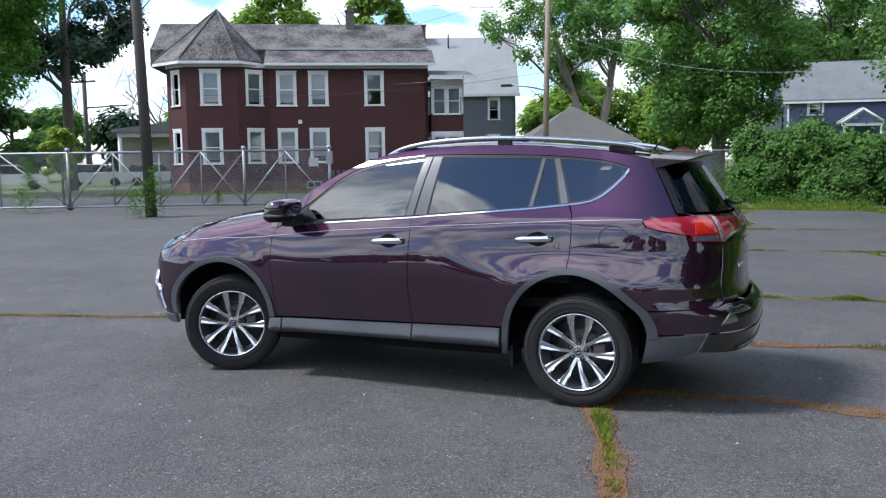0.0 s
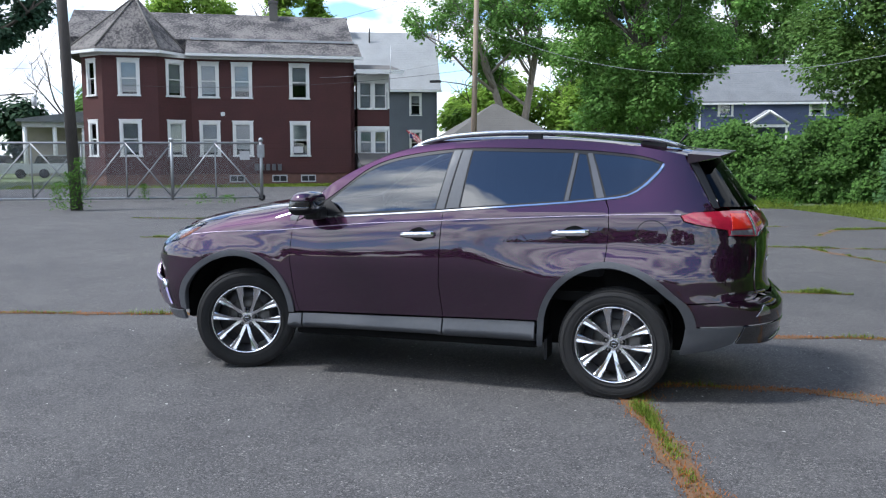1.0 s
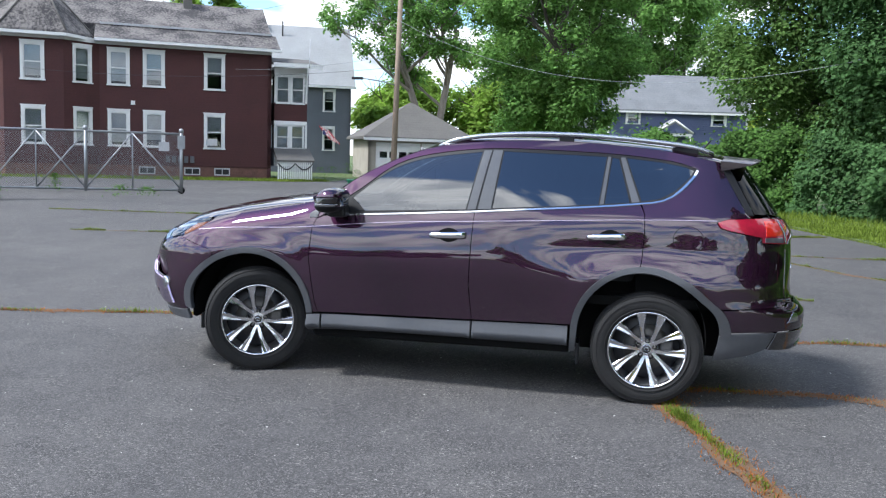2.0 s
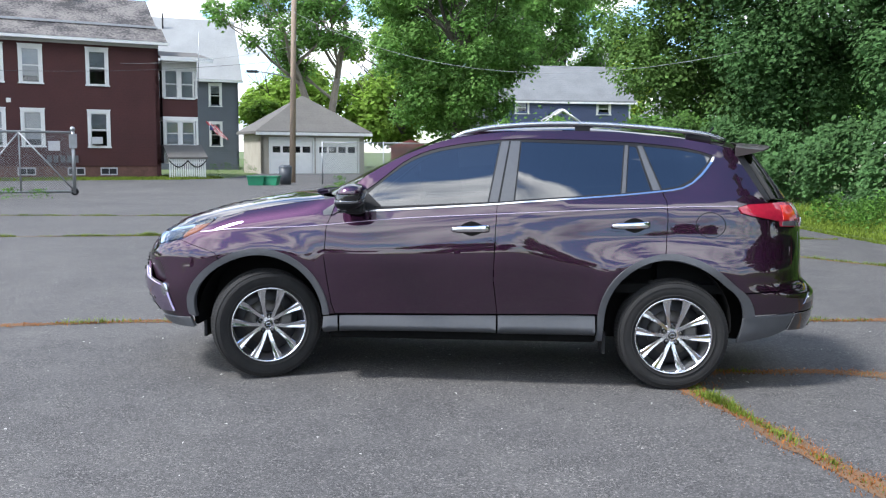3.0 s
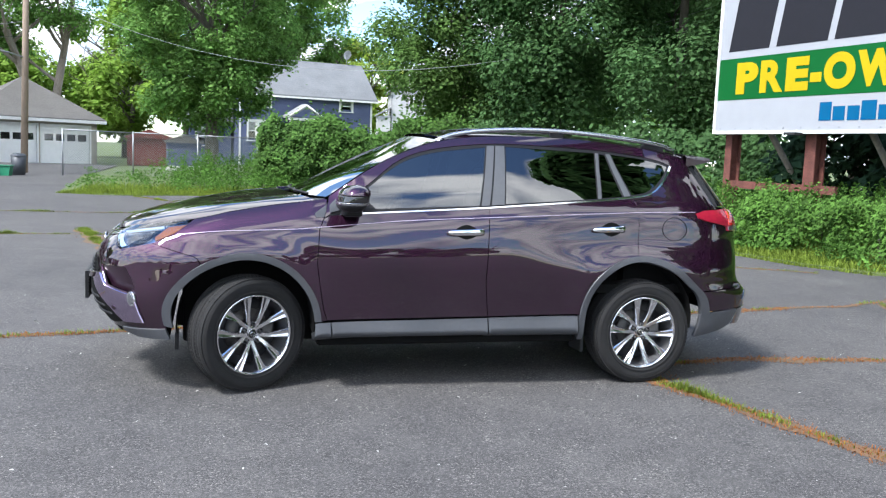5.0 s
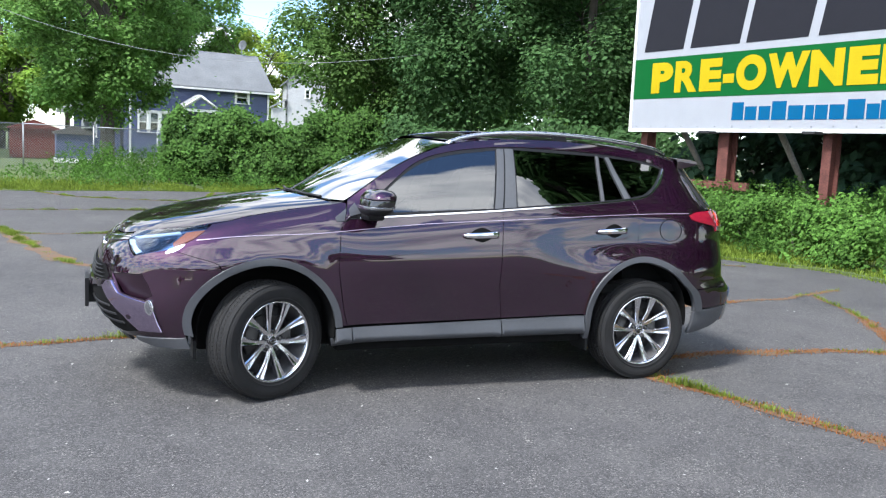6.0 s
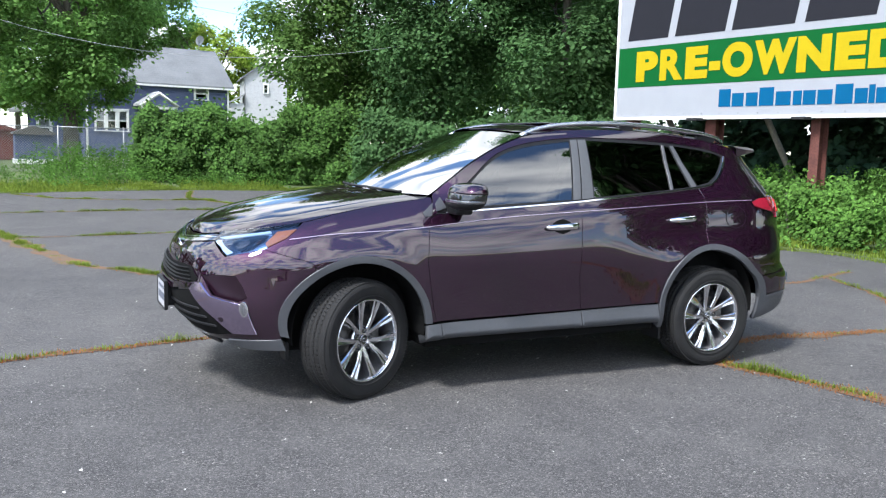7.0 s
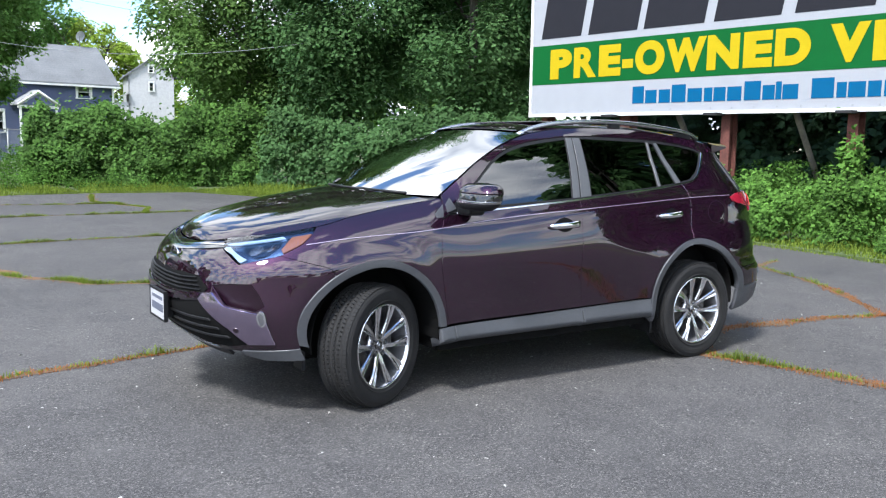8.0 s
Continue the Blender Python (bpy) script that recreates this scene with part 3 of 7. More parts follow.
# verge: short grass at the edge, tall weeds behind
VERGE = VERGE_EDGE + [(-5.9, 24), (-6.6, 33), (-2, 36), (12, 34), (26, 20), (26, -6)]
sheet("verge", VERGE, 0.012, SOIL, "overgrown grass verge beside the asphalt", "verge", depth=0.06)
gp, gh = [], []
while len(gp) < 60000:
    i = rng.integers(len(VERGE_EDGE) - 1); t = rng.uniform()
    (x0, y0), (x1, y1) = VERGE_EDGE[i], VERGE_EDGE[i + 1]
    if rng.uniform() > math.hypot(x1 - x0, y1 - y0) / 8: continue
    d = -0.15 + rng.exponential(1.1); L = math.hypot(x1 - x0, y1 - y0)
    x, y = x0 + (x1 - x0) * t + (y1 - y0) / L * d, y0 + (y1 - y0) * t - (x1 - x0) / L * d
    if d > 5: continue
    dens = noise.noise(Vector((x * .7, y * .7, 0))) + .6
    if rng.uniform() > dens + .1: continue
    gp.append((x, y, 0.012 if d > 0 else dip(x))); gh.append(rng.uniform(.05, .22) * (0.35 + min(d, 2) * .45 if d > 0 else .3))
blades("verge_grass", np.array(gp), np.array(gh), GRASS, "long green grass along the verge", "grass", 4, 0.014, 0.6)
# tall leafy weeds under the hoarding and along the fence
def weeds(name, spots, label, seed, mat=WEED, leaf=0.07, per=42):
    r = np.random.default_rng(seed)
    P, N, S = [], [], []
    for x, y, h, spread in spots:
        k = int(per * h / 0.8 * (0.6 + spread))
        q = r.normal(size=(k, 3)) * (spread * .45, spread * .45, 0)
        q[:, 2] = h * r.uniform(0, 1, k) ** 0.75
        q[:, :2] *= (1.1 - 0.75 * q[:, 2:3] / h)
        P.append(q + (x, y, 0.02)); N.append(r.normal(size=(k, 3)) * .7 + (0, 0, .8)); S.append(r.uniform(.5, 1.3, k) * leaf)
    ob = leaf_mesh(name, np.concatenate(P), np.concatenate(N), np.concatenate(S), mat, aspect=.5, seed=seed)
    return tagged(ob, label, "weeds", kind="stuff")


spots = []
for k in range(900):
    y = rng.uniform(-4, 13.5); x0 = np.interp(y, [-4, 1.7, 3.8, 5.6, 8.3, 12.6, 17], [8.4, 8.2, 8.5, 7.8, 7.4, 6.9, 6.0])
    d = rng.uniform(.3, 5) ** 1.0
    spots.append((x0 + d, y, min(.25 + .3 * d, 1.15) * rng.uniform(.6, 1.15), rng.uniform(.25, .5)))
weeds("tall_weeds", spots, "tall green weeds growing under the hoarding", 11, leaf=.085, per=85)
spots = []
for k in range(520):
    x = rng.uniform(-5.6, 4.5); d = rng.uniform(.6, 9)
    if x < -2.6 and k % 3: continue
    y0 = np.interp(x, [-5.6, -4, 1, 4.5], [20, 19.4, 21.4, 20.8])
    spots.append((x, y0 + d, min(.2 + .16 * d, 1.1) * rng.uniform(.5, 1.2) * (1 if x > -3.4 else .42), rng.uniform(.3, .55)))
weeds("fence_weeds", spots, "tall green weeds growing along the wire fence", 12, leaf=.09, per=80)
weeds("gate_weeds", [(-15.3, 14.2, 1.5, .4), (-15.5, 14.0, 1.1, .4), (-15.9, 14.0, .8, .4), (-21.2, 15.0, 1.7, .45), (-21.6, 15.0, .8, .4), (-16.6, 18.9, .6, .3), (-13.6, 17.8, .35, .5), (-13.0, 18.3, .3, .5)],
      "tall weeds growing at the gate and the dark pole", 13, per=320)
weeds("lawn_shrubs", [(-13.6, 38.6, .8, .8), (-14.6, 39.6, .7, .6), (-12.8, 40.5, .6, .6), (-15.2, 47, .9, .8)], "low shrubs growing beside the grey house", 14, per=160)
sheet("lawn", [(-46, 21.2), (-30, 26.8), (-21, 32.2), (-15, 35.8), (-13.6, 38), (-14.6, 49), (-30, 60), (-70, 40)], 0.0, SOIL, "mown green lawn in front of the houses", "lawn", depth=0.05)
gp = []
for k in range(16000):
    t = rng.uniform(); i = rng.integers(3)
    P0, P1 = [((-30, 26.8), (-21, 32.2)), ((-21, 32.2), (-15, 35.8)), ((-15, 35.8), (-13.6, 38))][i]
    d = rng.uniform(0, 3.2); L = math.hypot(P1[0] - P0[0], P1[1] - P0[1])
    gp.append((P0[0] + (P1[0] - P0[0]) * t - (P1[1] - P0[1]) / L * d, P0[1] + (P1[1] - P0[1]) * t + (P1[0] - P0[0]) / L * d, 0.0))
blades("lawn_grass", np.array(gp), rng.uniform(.05, .16, len(gp)), GRASS, "mown lawn grass in front of the houses", "grass", 6, 0.03, .6)


# ---- trees ----
def limb(bm, p, d, length, r, depth, r_, ends):
    pts = [Vector(p)]; d = Vector(d).normalized()
    n = 5
    for i in range(n):
        d = (d + Vector(r_.normal(0, .10, 3)) + Vector((0, 0, .05))).normalized()
        pts.append(pts[-1] + d * length / n)
    add_tube(bm, pts, r, 7 if depth < 2 else 5, r * .55, cap=False)
    ends.append(pts[-1])
    if depth < 3:
        for k in range(3 if depth else 5):
            i = r_.integers(2, n + 1); a = r_.uniform(0, 2 * math.pi)
            side = Vector((math.cos(a), math.sin(a), r_.uniform(.1, .7)))
            limb(bm, pts[i], d * .6 + side * .8, length * r_.uniform(.5, .75), r * .5, depth + 1, r_, ends)


def tree(name, x, y, height, radius, label, low=0.25, leaves=9000, size=.2, mat=LEAF, trunk_r=.25, bark=BARK, blobs=34, seed=1, gap=0.0, squash=1.0, leans=None, shift=(0, 0), twigs=False):
    """Tapered trunk with limbs, and a crown of leaf clumps with an uneven outline."""
    r = np.random.default_rng(seed)
    t = thing(name, pose(x, y, 0), label, "tree")
    bm = bmesh.new(); ends = []
    H = height
    for lean in (leans or [(0.0, 0.0)]):
        pts = [Vector((0, 0, -.1)), Vector((lean[0] * .2, lean[1] * .2, H * .18)), Vector((lean[0] * .6, lean[1] * .6, H * .4)), Vector((lean[0], lean[1], H * .62))]
        add_tube(bm, [pts[0].lerp(pts[1], k / 4) for k in range(4)] + [pts[1].lerp(pts[2], k / 4) for k in range(4)] + [pts[2].lerp(pts[3], k / 4) for k in range(5)], trunk_r, 10, trunk_r * .45, cap=False)
        for k in range(5 if leans else 7):
            a = r.uniform(0, 2 * math.pi); q = pts[1].lerp(pts[3], r.uniform(.25, 1))
            limb(bm, q, (math.cos(a), math.sin(a), r.uniform(.3, .9)), radius * r.uniform(.5, .8), trunk_r * .35, 1, r, ends)
    part("trunk", bm, bark, t, smooth=True)
    z0, z1 = H * low, H
    C, R = [], []
    for k in range(blobs):
        u = r.normal(size=3); u /= np.linalg.norm(u); u *= r.uniform(.35, 1) ** .5
        zc = (z0 + z1) / 2 + u[2] * (z1 - z0) / 2 * .85
        prof = 1.0 - .45 * max(0, (zc - (z0 + z1) / 2) / ((z1 - z0) / 2)) ** 2
        C.append((shift[0] + u[0] * radius * .86 * prof, shift[1] + u[1] * radius * .86 * prof * squash, zc)); R.append(radius * r.uniform(.13, .30) * (1 - gap * .5))
    C, R = np.array(C), np.array(R)
    if twigs:
        E = np.array([tuple(e) for e in ends]); E = E[E[:, 2] > z0 * .8]
        C = np.concatenate([C[:blobs // 6], E]); R = np.concatenate([R[:blobs // 6], radius * r.uniform(.05, .12, len(E))])
    pick = r.choice(len(C), leaves, p=R ** 2 / np.sum(R ** 2))
    u = r.normal(size=(leaves, 3)); u /= np.linalg.norm(u, axis=1, keepdims=True)
    rad = R[pick][:, None] * r.uniform(.25, 1.08, (leaves, 1)) ** .5
    P = C[pick] + u * rad * (1, 1, .8)
    P += r.normal(0, radius * .03, P.shape)
    P[:, 2] = np.maximum(P[:, 2], .15)
    N = u * .65 + r.normal(0, .26, P.shape) + (0, 0, .7)
    leaf_mesh("crown", P, N, r.uniform(.55, 1.25, leaves) * size, mat, t, aspect=.7, seed=seed)
    return t


# maples behind the verge and the hoarding
for i, (x, y, h, rad, n, s, low) in enumerate([(8.15, 26.9, 15, 4.2, 70000, .18, .03), (10.6, 23.4, 16.5, 4.5, 72000, .17, .02), (12.8, 18.8, 17, 4.3, 72000, .17, .03),
                                          (15.8, 14.2, 15, 4.5, 40000, .22, .03), (18.6, 9.0, 13, 4.6, 26000, .26, .03), (19, 2.0, 12, 4.6, 14000, .30, .04), (19, -6.0, 12, 4.6, 8000, .34, .04)]):
    # the first maple takes the leaf coloured as sunlit
    tree("maple_tree", x, y, h, rad, "dense dark green maple with foliage down to the ground", low, n, s, LEAF if i else LEAF_SUNLIT, .2, BARK, 150, 40 + i)
tree("maple_tree", -1.4, 36.2, 16.0, 4.7, "broad green maple standing behind the wire fence", .05, 72000, .20, LEAF_MID, .34, BARK, 150, 60, .55, shift=(-.3, 0))
tree("elm_tree", -11.6, 55.5, 17, 7.0, "tall open elm with pale leaning trunks", .36, 26000, .26, LEAF_MID, .36, BARK_PALE, 90, 61, 1.0, 1.0, [(-3.2, 0), (1.5, 0.4)], twigs=True)
tree("maple_tree", -40.6, 27.4, 17, 6.0, "large bright green tree standing behind the gate", .22, 40000, .26, LEAF_FAR, .5, BARK, 90, 62)
tree("spruce_tree", -40.3, 35.2, 19, 6.0, "tall dark tree with drooping foliage behind the gate", .30, 26000, .34, SPRUCE, .42, BARK, 55, 63, .5)
for i, (x, y, h, rad, mat) in enumerate([(-8, 76, 10, 6, LEAF_LIGHT), (-17, 72, 9.5, 6, LEAF_LIGHT), (10, 112, 37, 9.4, LEAF_MID), (4, 102, 30, 8.5, LEAF_MID), (17.8, 102, 15.8, 6.2, LEAF_YELLOW), (-4, 98, 26, 9, LEAF_MID), (-9, 80, 17, 6, LEAF_LIGHT), (29, 98, 13, 7, LEAF_LIGHT), (-44, 66, 21, 6, LEAF_LIGHT), (-37, 70, 22, 5, LEAF_LIGHT),
                                        (24, 62, 11, 7, LEAF_MID), (27, 44, 13, 7, LEAF_MID), (22, 30, 13, 6, LEAF)]):
    tree("background_tree", x, y, h, rad, "bright green tree standing behind the houses", .08, 26000 if h > 29 else 11000, .52, mat, .3, BARK, 40, 80 + i)
tree("young_tree", -24.9, 19.9, 3.5, .85, "small yellow-green young tree behind the gate", .15, 3500, .15, LEAF_YELLOW, .06, BARK, 26, 64)
# trees round the open sides of the car park, which show in the paint and the glass
for i, (x, y, h, rad) in enumerate([(12.0, -7.7, 22, 3.5), (15.8, -4.5, 17, 4.2), (15.2, -11.8, 17, 4.2), (14.4, -9.6, 19, 3.4), (22, -17.5, 13, 4.2), (31, -25, 12, 5)]):
    tree("maple_tree", x, y, h, rad, "tall dark green maple beside the car park", .03, 15000, .54, LEAF, .3, BARK, 90, 160 + i)
for i, x in enumerate(range(-52, 20, 8)):
    tree("background_tree", x + (i * 37 % 5), -48 - (i * 53 % 9), 6.5 + (i * 29 % 4), 5.0, "distant green tree across the car park", .02, 5000, .9, LEAF_MID, .25, BARK, 14, 180 + i)
r_ = np.random.default_rng(31)
for i in range(13):
    a = radians(118 + i * 4.2); D = r_.uniform(95, 125)
    tree("background_tree", 2 + D * math.cos(a), -6 + D * math.sin(a), r_.uniform(8, 13), r_.uniform(6, 9), "distant green tree on the skyline", .02, 7000, .8, LEAF_MID if i % 3 else LEAF_DARK, .3, BARK, 12, 120 + i)


def leaf_bank(name, path, height, depth, n, size, mat, label, category, seed):
    """A bank of leaves over a line: lumpy front, ragged top."""
    r = np.random.default_rng(seed)
    t = thing(name, pose(0, 0, 0), label, category)
    seg = along(path, .1); k = r.integers(len(seg), size=n)
    base = np.array([(s[0], s[1], s[2], s[3]) for s in seg])[k]
    v = r.uniform(0, 1, n)
    z = v ** .8 * height
    P = np.empty((n, 3))
    out = np.array([depth * math.sqrt(max(0, 1 - (q / height) ** 2.5)) for q in z]) * r.choice((-1, 1), n, p=(.25, .75)) * r.uniform(.35, 1.05, n) ** .6
    for i in range(n):
        lump = noise.noise(Vector((base[i, 0] * .9, base[i, 1] * .9, z[i] * .9))) * 1.5 + noise.noise(Vector((base[i, 0] * 2.6, base[i, 1] * 2.6, z[i] * 2.6 + 5))) * .8
        top = 1 + .22 * noise.noise(Vector((base[i, 0] * .6, base[i, 1] * .6, 9))) + .2 * noise.noise(Vector((base[i, 0] * 2, base[i, 1] * 2, 4)))
        o = out[i] * (1 + lump * .6)
        P[i] = base[i, 0] + base[i, 3] * o, base[i, 1] - base[i, 2] * o, max(.05, z[i] * top)
    P += r.normal(0, .06, P.shape)
    shoot = r.uniform(0, 1, n) < .10   # loose shoots standing out of the mass
    P[shoot] += np.stack([base[shoot, 3], -base[shoot, 2], np.full(shoot.sum(), .9)], 1) * (r.exponential(.16, shoot.sum()) * min(1, height / 2))[:, None] + r.normal(0, .05, (shoot.sum(), 3))
    keep = np.array([noise.noise(Vector(p) * 1.5) + .5 * noise.noise(Vector(p) * 4.0) > -.12 or q < .18 for p, q in zip(P, r.uniform(0, 1, n))])
    P, base, out = P[keep], base[keep], out[keep]; n = len(P)
    N = np.stack([base[:, 3] * np.sign(out), -base[:, 2] * np.sign(out), np.full(n, 1.0)], 1) + r.normal(0, .42, (n, 3))
    leaf_mesh("foliage", P, N, r.uniform(.55, 1.3, n) * size, mat, t, aspect=.62, seed=seed)
    bm = bmesh.new()
    for s in seg[::12]: add_tube(bm, [(s[0], s[1], 0), (s[0] + r.normal(0, .2), s[1] + r.normal(0, .2), height * .8)], .03, 5, .012)
    part("stems", bm, BARK, t)["kind"] = "stuff"
    return t


leaf_bank("vine_hedge", [(0.4, 26.2), (2.5, 25.4), (5, 24.6), (7.6, 23.6)], 2.35, 1.1, 80000, .135, VINE, "fence smothered in dark green vines", "hedge", 21)
leaf_bank("weed_bank", [(9.2, 8.4), (9.35, 7.0), (9.7, 4), (9.9, 0), (10, -4)], 1.0, 1.1, 44000, .085, WEED, "dense leafy weeds under the hoarding", "weeds", 23)
leaf_bank("climbing_vine", [(10.95, 4.25), (11.02, 3.8)], 1.7, .17, 1500, .12, WEED, "green vine climbing a hoarding post", "vine", 24)
leaf_bank("understory", [(7.4, 22.6), (8.6, 20.5), (10.4, 17.5), (12.6, 14.5), (13.3, 12.2)], 2.3, .8, 46000, .16, LEAF, "green undergrowth in front of the maples", "bushes", 25)
# same undergrowth in a darker leaf, which carries the hoarding's shade
leaf_bank("understory", [(13.3, 12.4), (14.6, 8), (14.8, 2), (14.8, -5)], 4.4, 1.4, 60000, .27, LEAF_DARK, "undergrowth behind the hoarding, its shade put into the leaf colour", "bushes", 22)

# ---- buildings ----
def wall(name, length, z0, z1, openings, mat, parent, m, thick=0.2):
    """A wall along local x, its outer face at y = 0, with openings (x0, x1, za, zb) cut through."""
    xs = sorted({0, length, *(o[0] for o in openings), *(o[1] for o in openings)})
    zs = sorted({z0, z1, *(o[2] for o in openings), *(o[3] for o in openings)})
    bm = bmesh.new()
    hole = lambda x, z: any(o[0] < x < o[1] and o[2] < z < o[3] for o in openings)
    def quad(*p): bm.faces.new([bm.verts.new(m @ Vector(q)) for q in p])
    for i in range(len(xs) - 1):
        for j in range(len(zs) - 1):
            a, b, c, d = xs[i], xs[i + 1], zs[j], zs[j + 1]
            if hole((a + b) / 2, (c + d) / 2): continue
            quad((a, 0, c), (b, 0, c), (b, 0, d), (a, 0, d)); quad((a, thick, d), (b, thick, d), (b, thick, c), (a, thick, c))
    for o in openings + [(0, length, z0, z1)]:
        a, b, c, d = o
        quad((a, 0, c), (a, thick, c), (a, thick, d), (a, 0, d)); quad((b, 0, d), (b, thick, d), (b, thick, c), (b, 0, c))
        quad((a, 0, d), (a, thick, d), (b, thick, d), (b, 0, d)); quad((a, 0, c), (b, 0, c), (b, thick, c), (a, thick, c))
    return part(name, bm, mat, parent)


def sash_window(parent, m, x, z, w, h, casing=.13, blind=.5, mat=TRIM, pane=GLASS_HOUSE, depth=.1, curtain=CURTAIN, label=""):
    """A casing round an opening, with sill, two sashes, panes and a blind."""
    bm = bmesh.new()
    c = casing
    for a, b in (((x - w / 2, -.035, z), (x - w / 2 + c, .03, z + h)), ((x + w / 2 - c, -.035, z), (x + w / 2, .03, z + h)),
                 ((x - w / 2 + c, -.033, z + h - c), (x + w / 2 - c, .03, z + h)), ((x - w / 2 - .03, -.05, z + h), (x + w / 2 + .03, .02, z + h + .05))):
        add_box(bm, a, b, m)
    win = part("window", bm, mat, parent, label)
    box("sill", (x - w / 2 - .04, -.08, z - .06), (x + w / 2 + .04, .04, z), mat, win, m=m)
    iw, iz, ih = w - 2 * c, z, h - c
    bm = bmesh.new(); s = .05
    for z0, z1, y in ((iz, iz + ih / 2 + .02, .05), (iz + ih / 2 - .02, iz + ih, .02)):
        add_box(bm, (x - iw / 2, y, z0), (x - iw / 2 + s, y + .03, z1), m); add_box(bm, (x + iw / 2 - s, y, z0), (x + iw / 2, y + .03, z1), m)
        add_box(bm, (x - iw / 2 + s, y, z0), (x + iw / 2 - s, y + .03, z0 + s), m); add_box(bm, (x - iw / 2 + s, y, z1 - s), (x + iw / 2 - s, y + .03, z1), m)
    part("sash", bm, mat, win)
    for z0, z1, y in ((iz + s, iz + ih / 2 - .03, .065), (iz + ih / 2 + .03, iz + ih - s, .035)):
        box("pane", (x - iw / 2 + s - .005, y, z0 - .005), (x + iw / 2 - s + .005, y + .006, z1 + .005), pane, win, m=m)
    if blind: box("blind", (x - iw / 2, .13, iz + ih * (1 - blind)), (x + iw / 2, .14, iz + ih), curtain, win, m=m)
    return win


def gable_roof(name, x0, x1, y0, y1, z0, z1, over, mat, parent, thick=.18, ridge_y=None):
    """Two slopes with the ridge along x."""
    ym = (y0 + y1) / 2 if ridge_y is None else ridge_y
    k = (z1 - z0) / (ym - y0)
    prof = [(y0 - over, z0 - k * over), (ym, z1), (y1 + over, z0 - k * over), (y1 + over, z0 - k * over + thick), (ym, z1 + thick * 1.2), (y0 - over, z0 - k * over + thick)]
    return prism(name, prof, x0 - over, x1 + over, mat, parent, axis="x")


# the oxblood house with its corner turret
brown = thing("brown_house", pose(-19.5, 35.5, 0, 0, 0, 30), "two-storey oxblood house with white windows and a turret roof", "house")
up, lo, wh, ww = 4.58, 1.58, 1.76, 1.05
bays = [(-10.3, .3, -9.15, -1.0, [(.85, .8)]), (-9.15, -1.0, -6.55, -1.0, [(1.25, ww)]), (-6.55, -1.0, -5.0, 0, [(.95, .98)]), (-5.0, 0, 3.4, 0, [(.88, ww), (2.55, ww), (5.50, ww)])]
for x0, y0, x1, y1, ws in bays:
    L = math.hypot(x1 - x0, y1 - y0); m = pose(x0, y0, 0, 0, 0, math.degrees(math.atan2(y1 - y0, x1 - x0)))
    ops = [(c - w / 2 + .1, c + w / 2 - .1, z, z + wh - .1) for c, w in ws for z in (up, lo)]
    wall("wall", L, .62, 6.72, ops, BROWN, brown, m)
    wall("foundation", L, -.1, .62, [], BRICK, brown, m @ pose(0, .05, 0), .15)
    for n, (c, w) in enumerate(ws):
        for z in (up, lo):
            sash_window(brown, m, c, z, w, wh, blind=(.55, .9, .8)[(n + int(z)) % 3])
    box("frieze", (0, -.06, 6.5), (L, .0, 6.72), TRIM, brown, m=m)
for x0, y0, x1, y1 in ((3.4, 0, 3.4, 9), (3.4, 9, -10.3, 9), (-10.3, 9, -10.3, .3)):
    L = math.hypot(x1 - x0, y1 - y0); m = pose(x0, y0, 0, 0, 0, math.degrees(math.atan2(y1 - y0, x1 - x0)))
    wall("wall", L, -.1, 6.72, [], BROWN, brown, m)
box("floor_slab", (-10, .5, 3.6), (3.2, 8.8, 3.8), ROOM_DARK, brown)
# added screen behind the windows, coloured as dark as an unlit room
box("room_shade_screen", (-10, 2.2, -.1), (3.2, 2.4, 6.7), ROOM_DARK, brown)
# skirt of the roof, then the main slope behind a white band
prism("roof_skirt", [(-.55, 6.62), (-.55, 6.78), (1.1, 7.62), (1.1, 7.3), (.2, 6.7)], -5.2, 3.75, SLATE, brown, axis="x")
box("roof_band", (-5.0, .93, 7.6), (3.55, 1.05, 7.70), PORCH_GREY, brown)
prism("roof", [(.95, 7.6), (4.3, 9.45), (8.6, 6.9), (8.6, 6.7), (.9, 6.7)], -11.2, 3.5, SLATE, brown, "weathered grey slate roof with pale stains", axis="x")
box("gutter", (-5.2, -.68, 6.60), (3.8, -.54, 6.74), TRIM, brown)
bm = bmesh.new()
ap = bm.verts.new((-7.65, .6, 9.6))
ring = [(-5.2, .1), (-6.35, -1.55), (-9.35, -1.55), (-10.95, .1), (-10.8, 3.4), (-5.0, 3.4)]
low = [bm.verts.new((x, y, 6.72)) for x, y in ring]; top = [bm.verts.new((x * .985 - 7.8 * .015, y * .98, 6.86)) for x, y in ring]
for i in range(6):
    j = (i + 1) % 6
    bm.faces.new((low[i], low[j], top[j], top[i])); bm.faces.new((top[i], top[j], ap))
bm.faces.new(low[::-1])
part("turret_roof", bm, SLATE, brown, "pointed slate turret roof with pale hips")
for i in range(5): tube("hip_ridge", [(ring[i][0] * .985 - .117, ring[i][1] * .98, 6.88), (-7.65, .6, 9.62)], .05, SHINGLE_GREY, brown, n=5)
bm = bmesh.new()
for i in range(4):
    a, b = ring[i], ring[i + 1]
    if i < 3:
        L = math.hypot(b[0] - a[0], b[1] - a[1])
        add_box(bm, (0, -.03, 6.6), (L, .12, 6.74), pose(b[0], b[1], 0, 0, 0, math.degrees(math.atan2(a[1] - b[1], a[0] - b[0]))))
part("turret_gutter", bm, TRIM, brown)
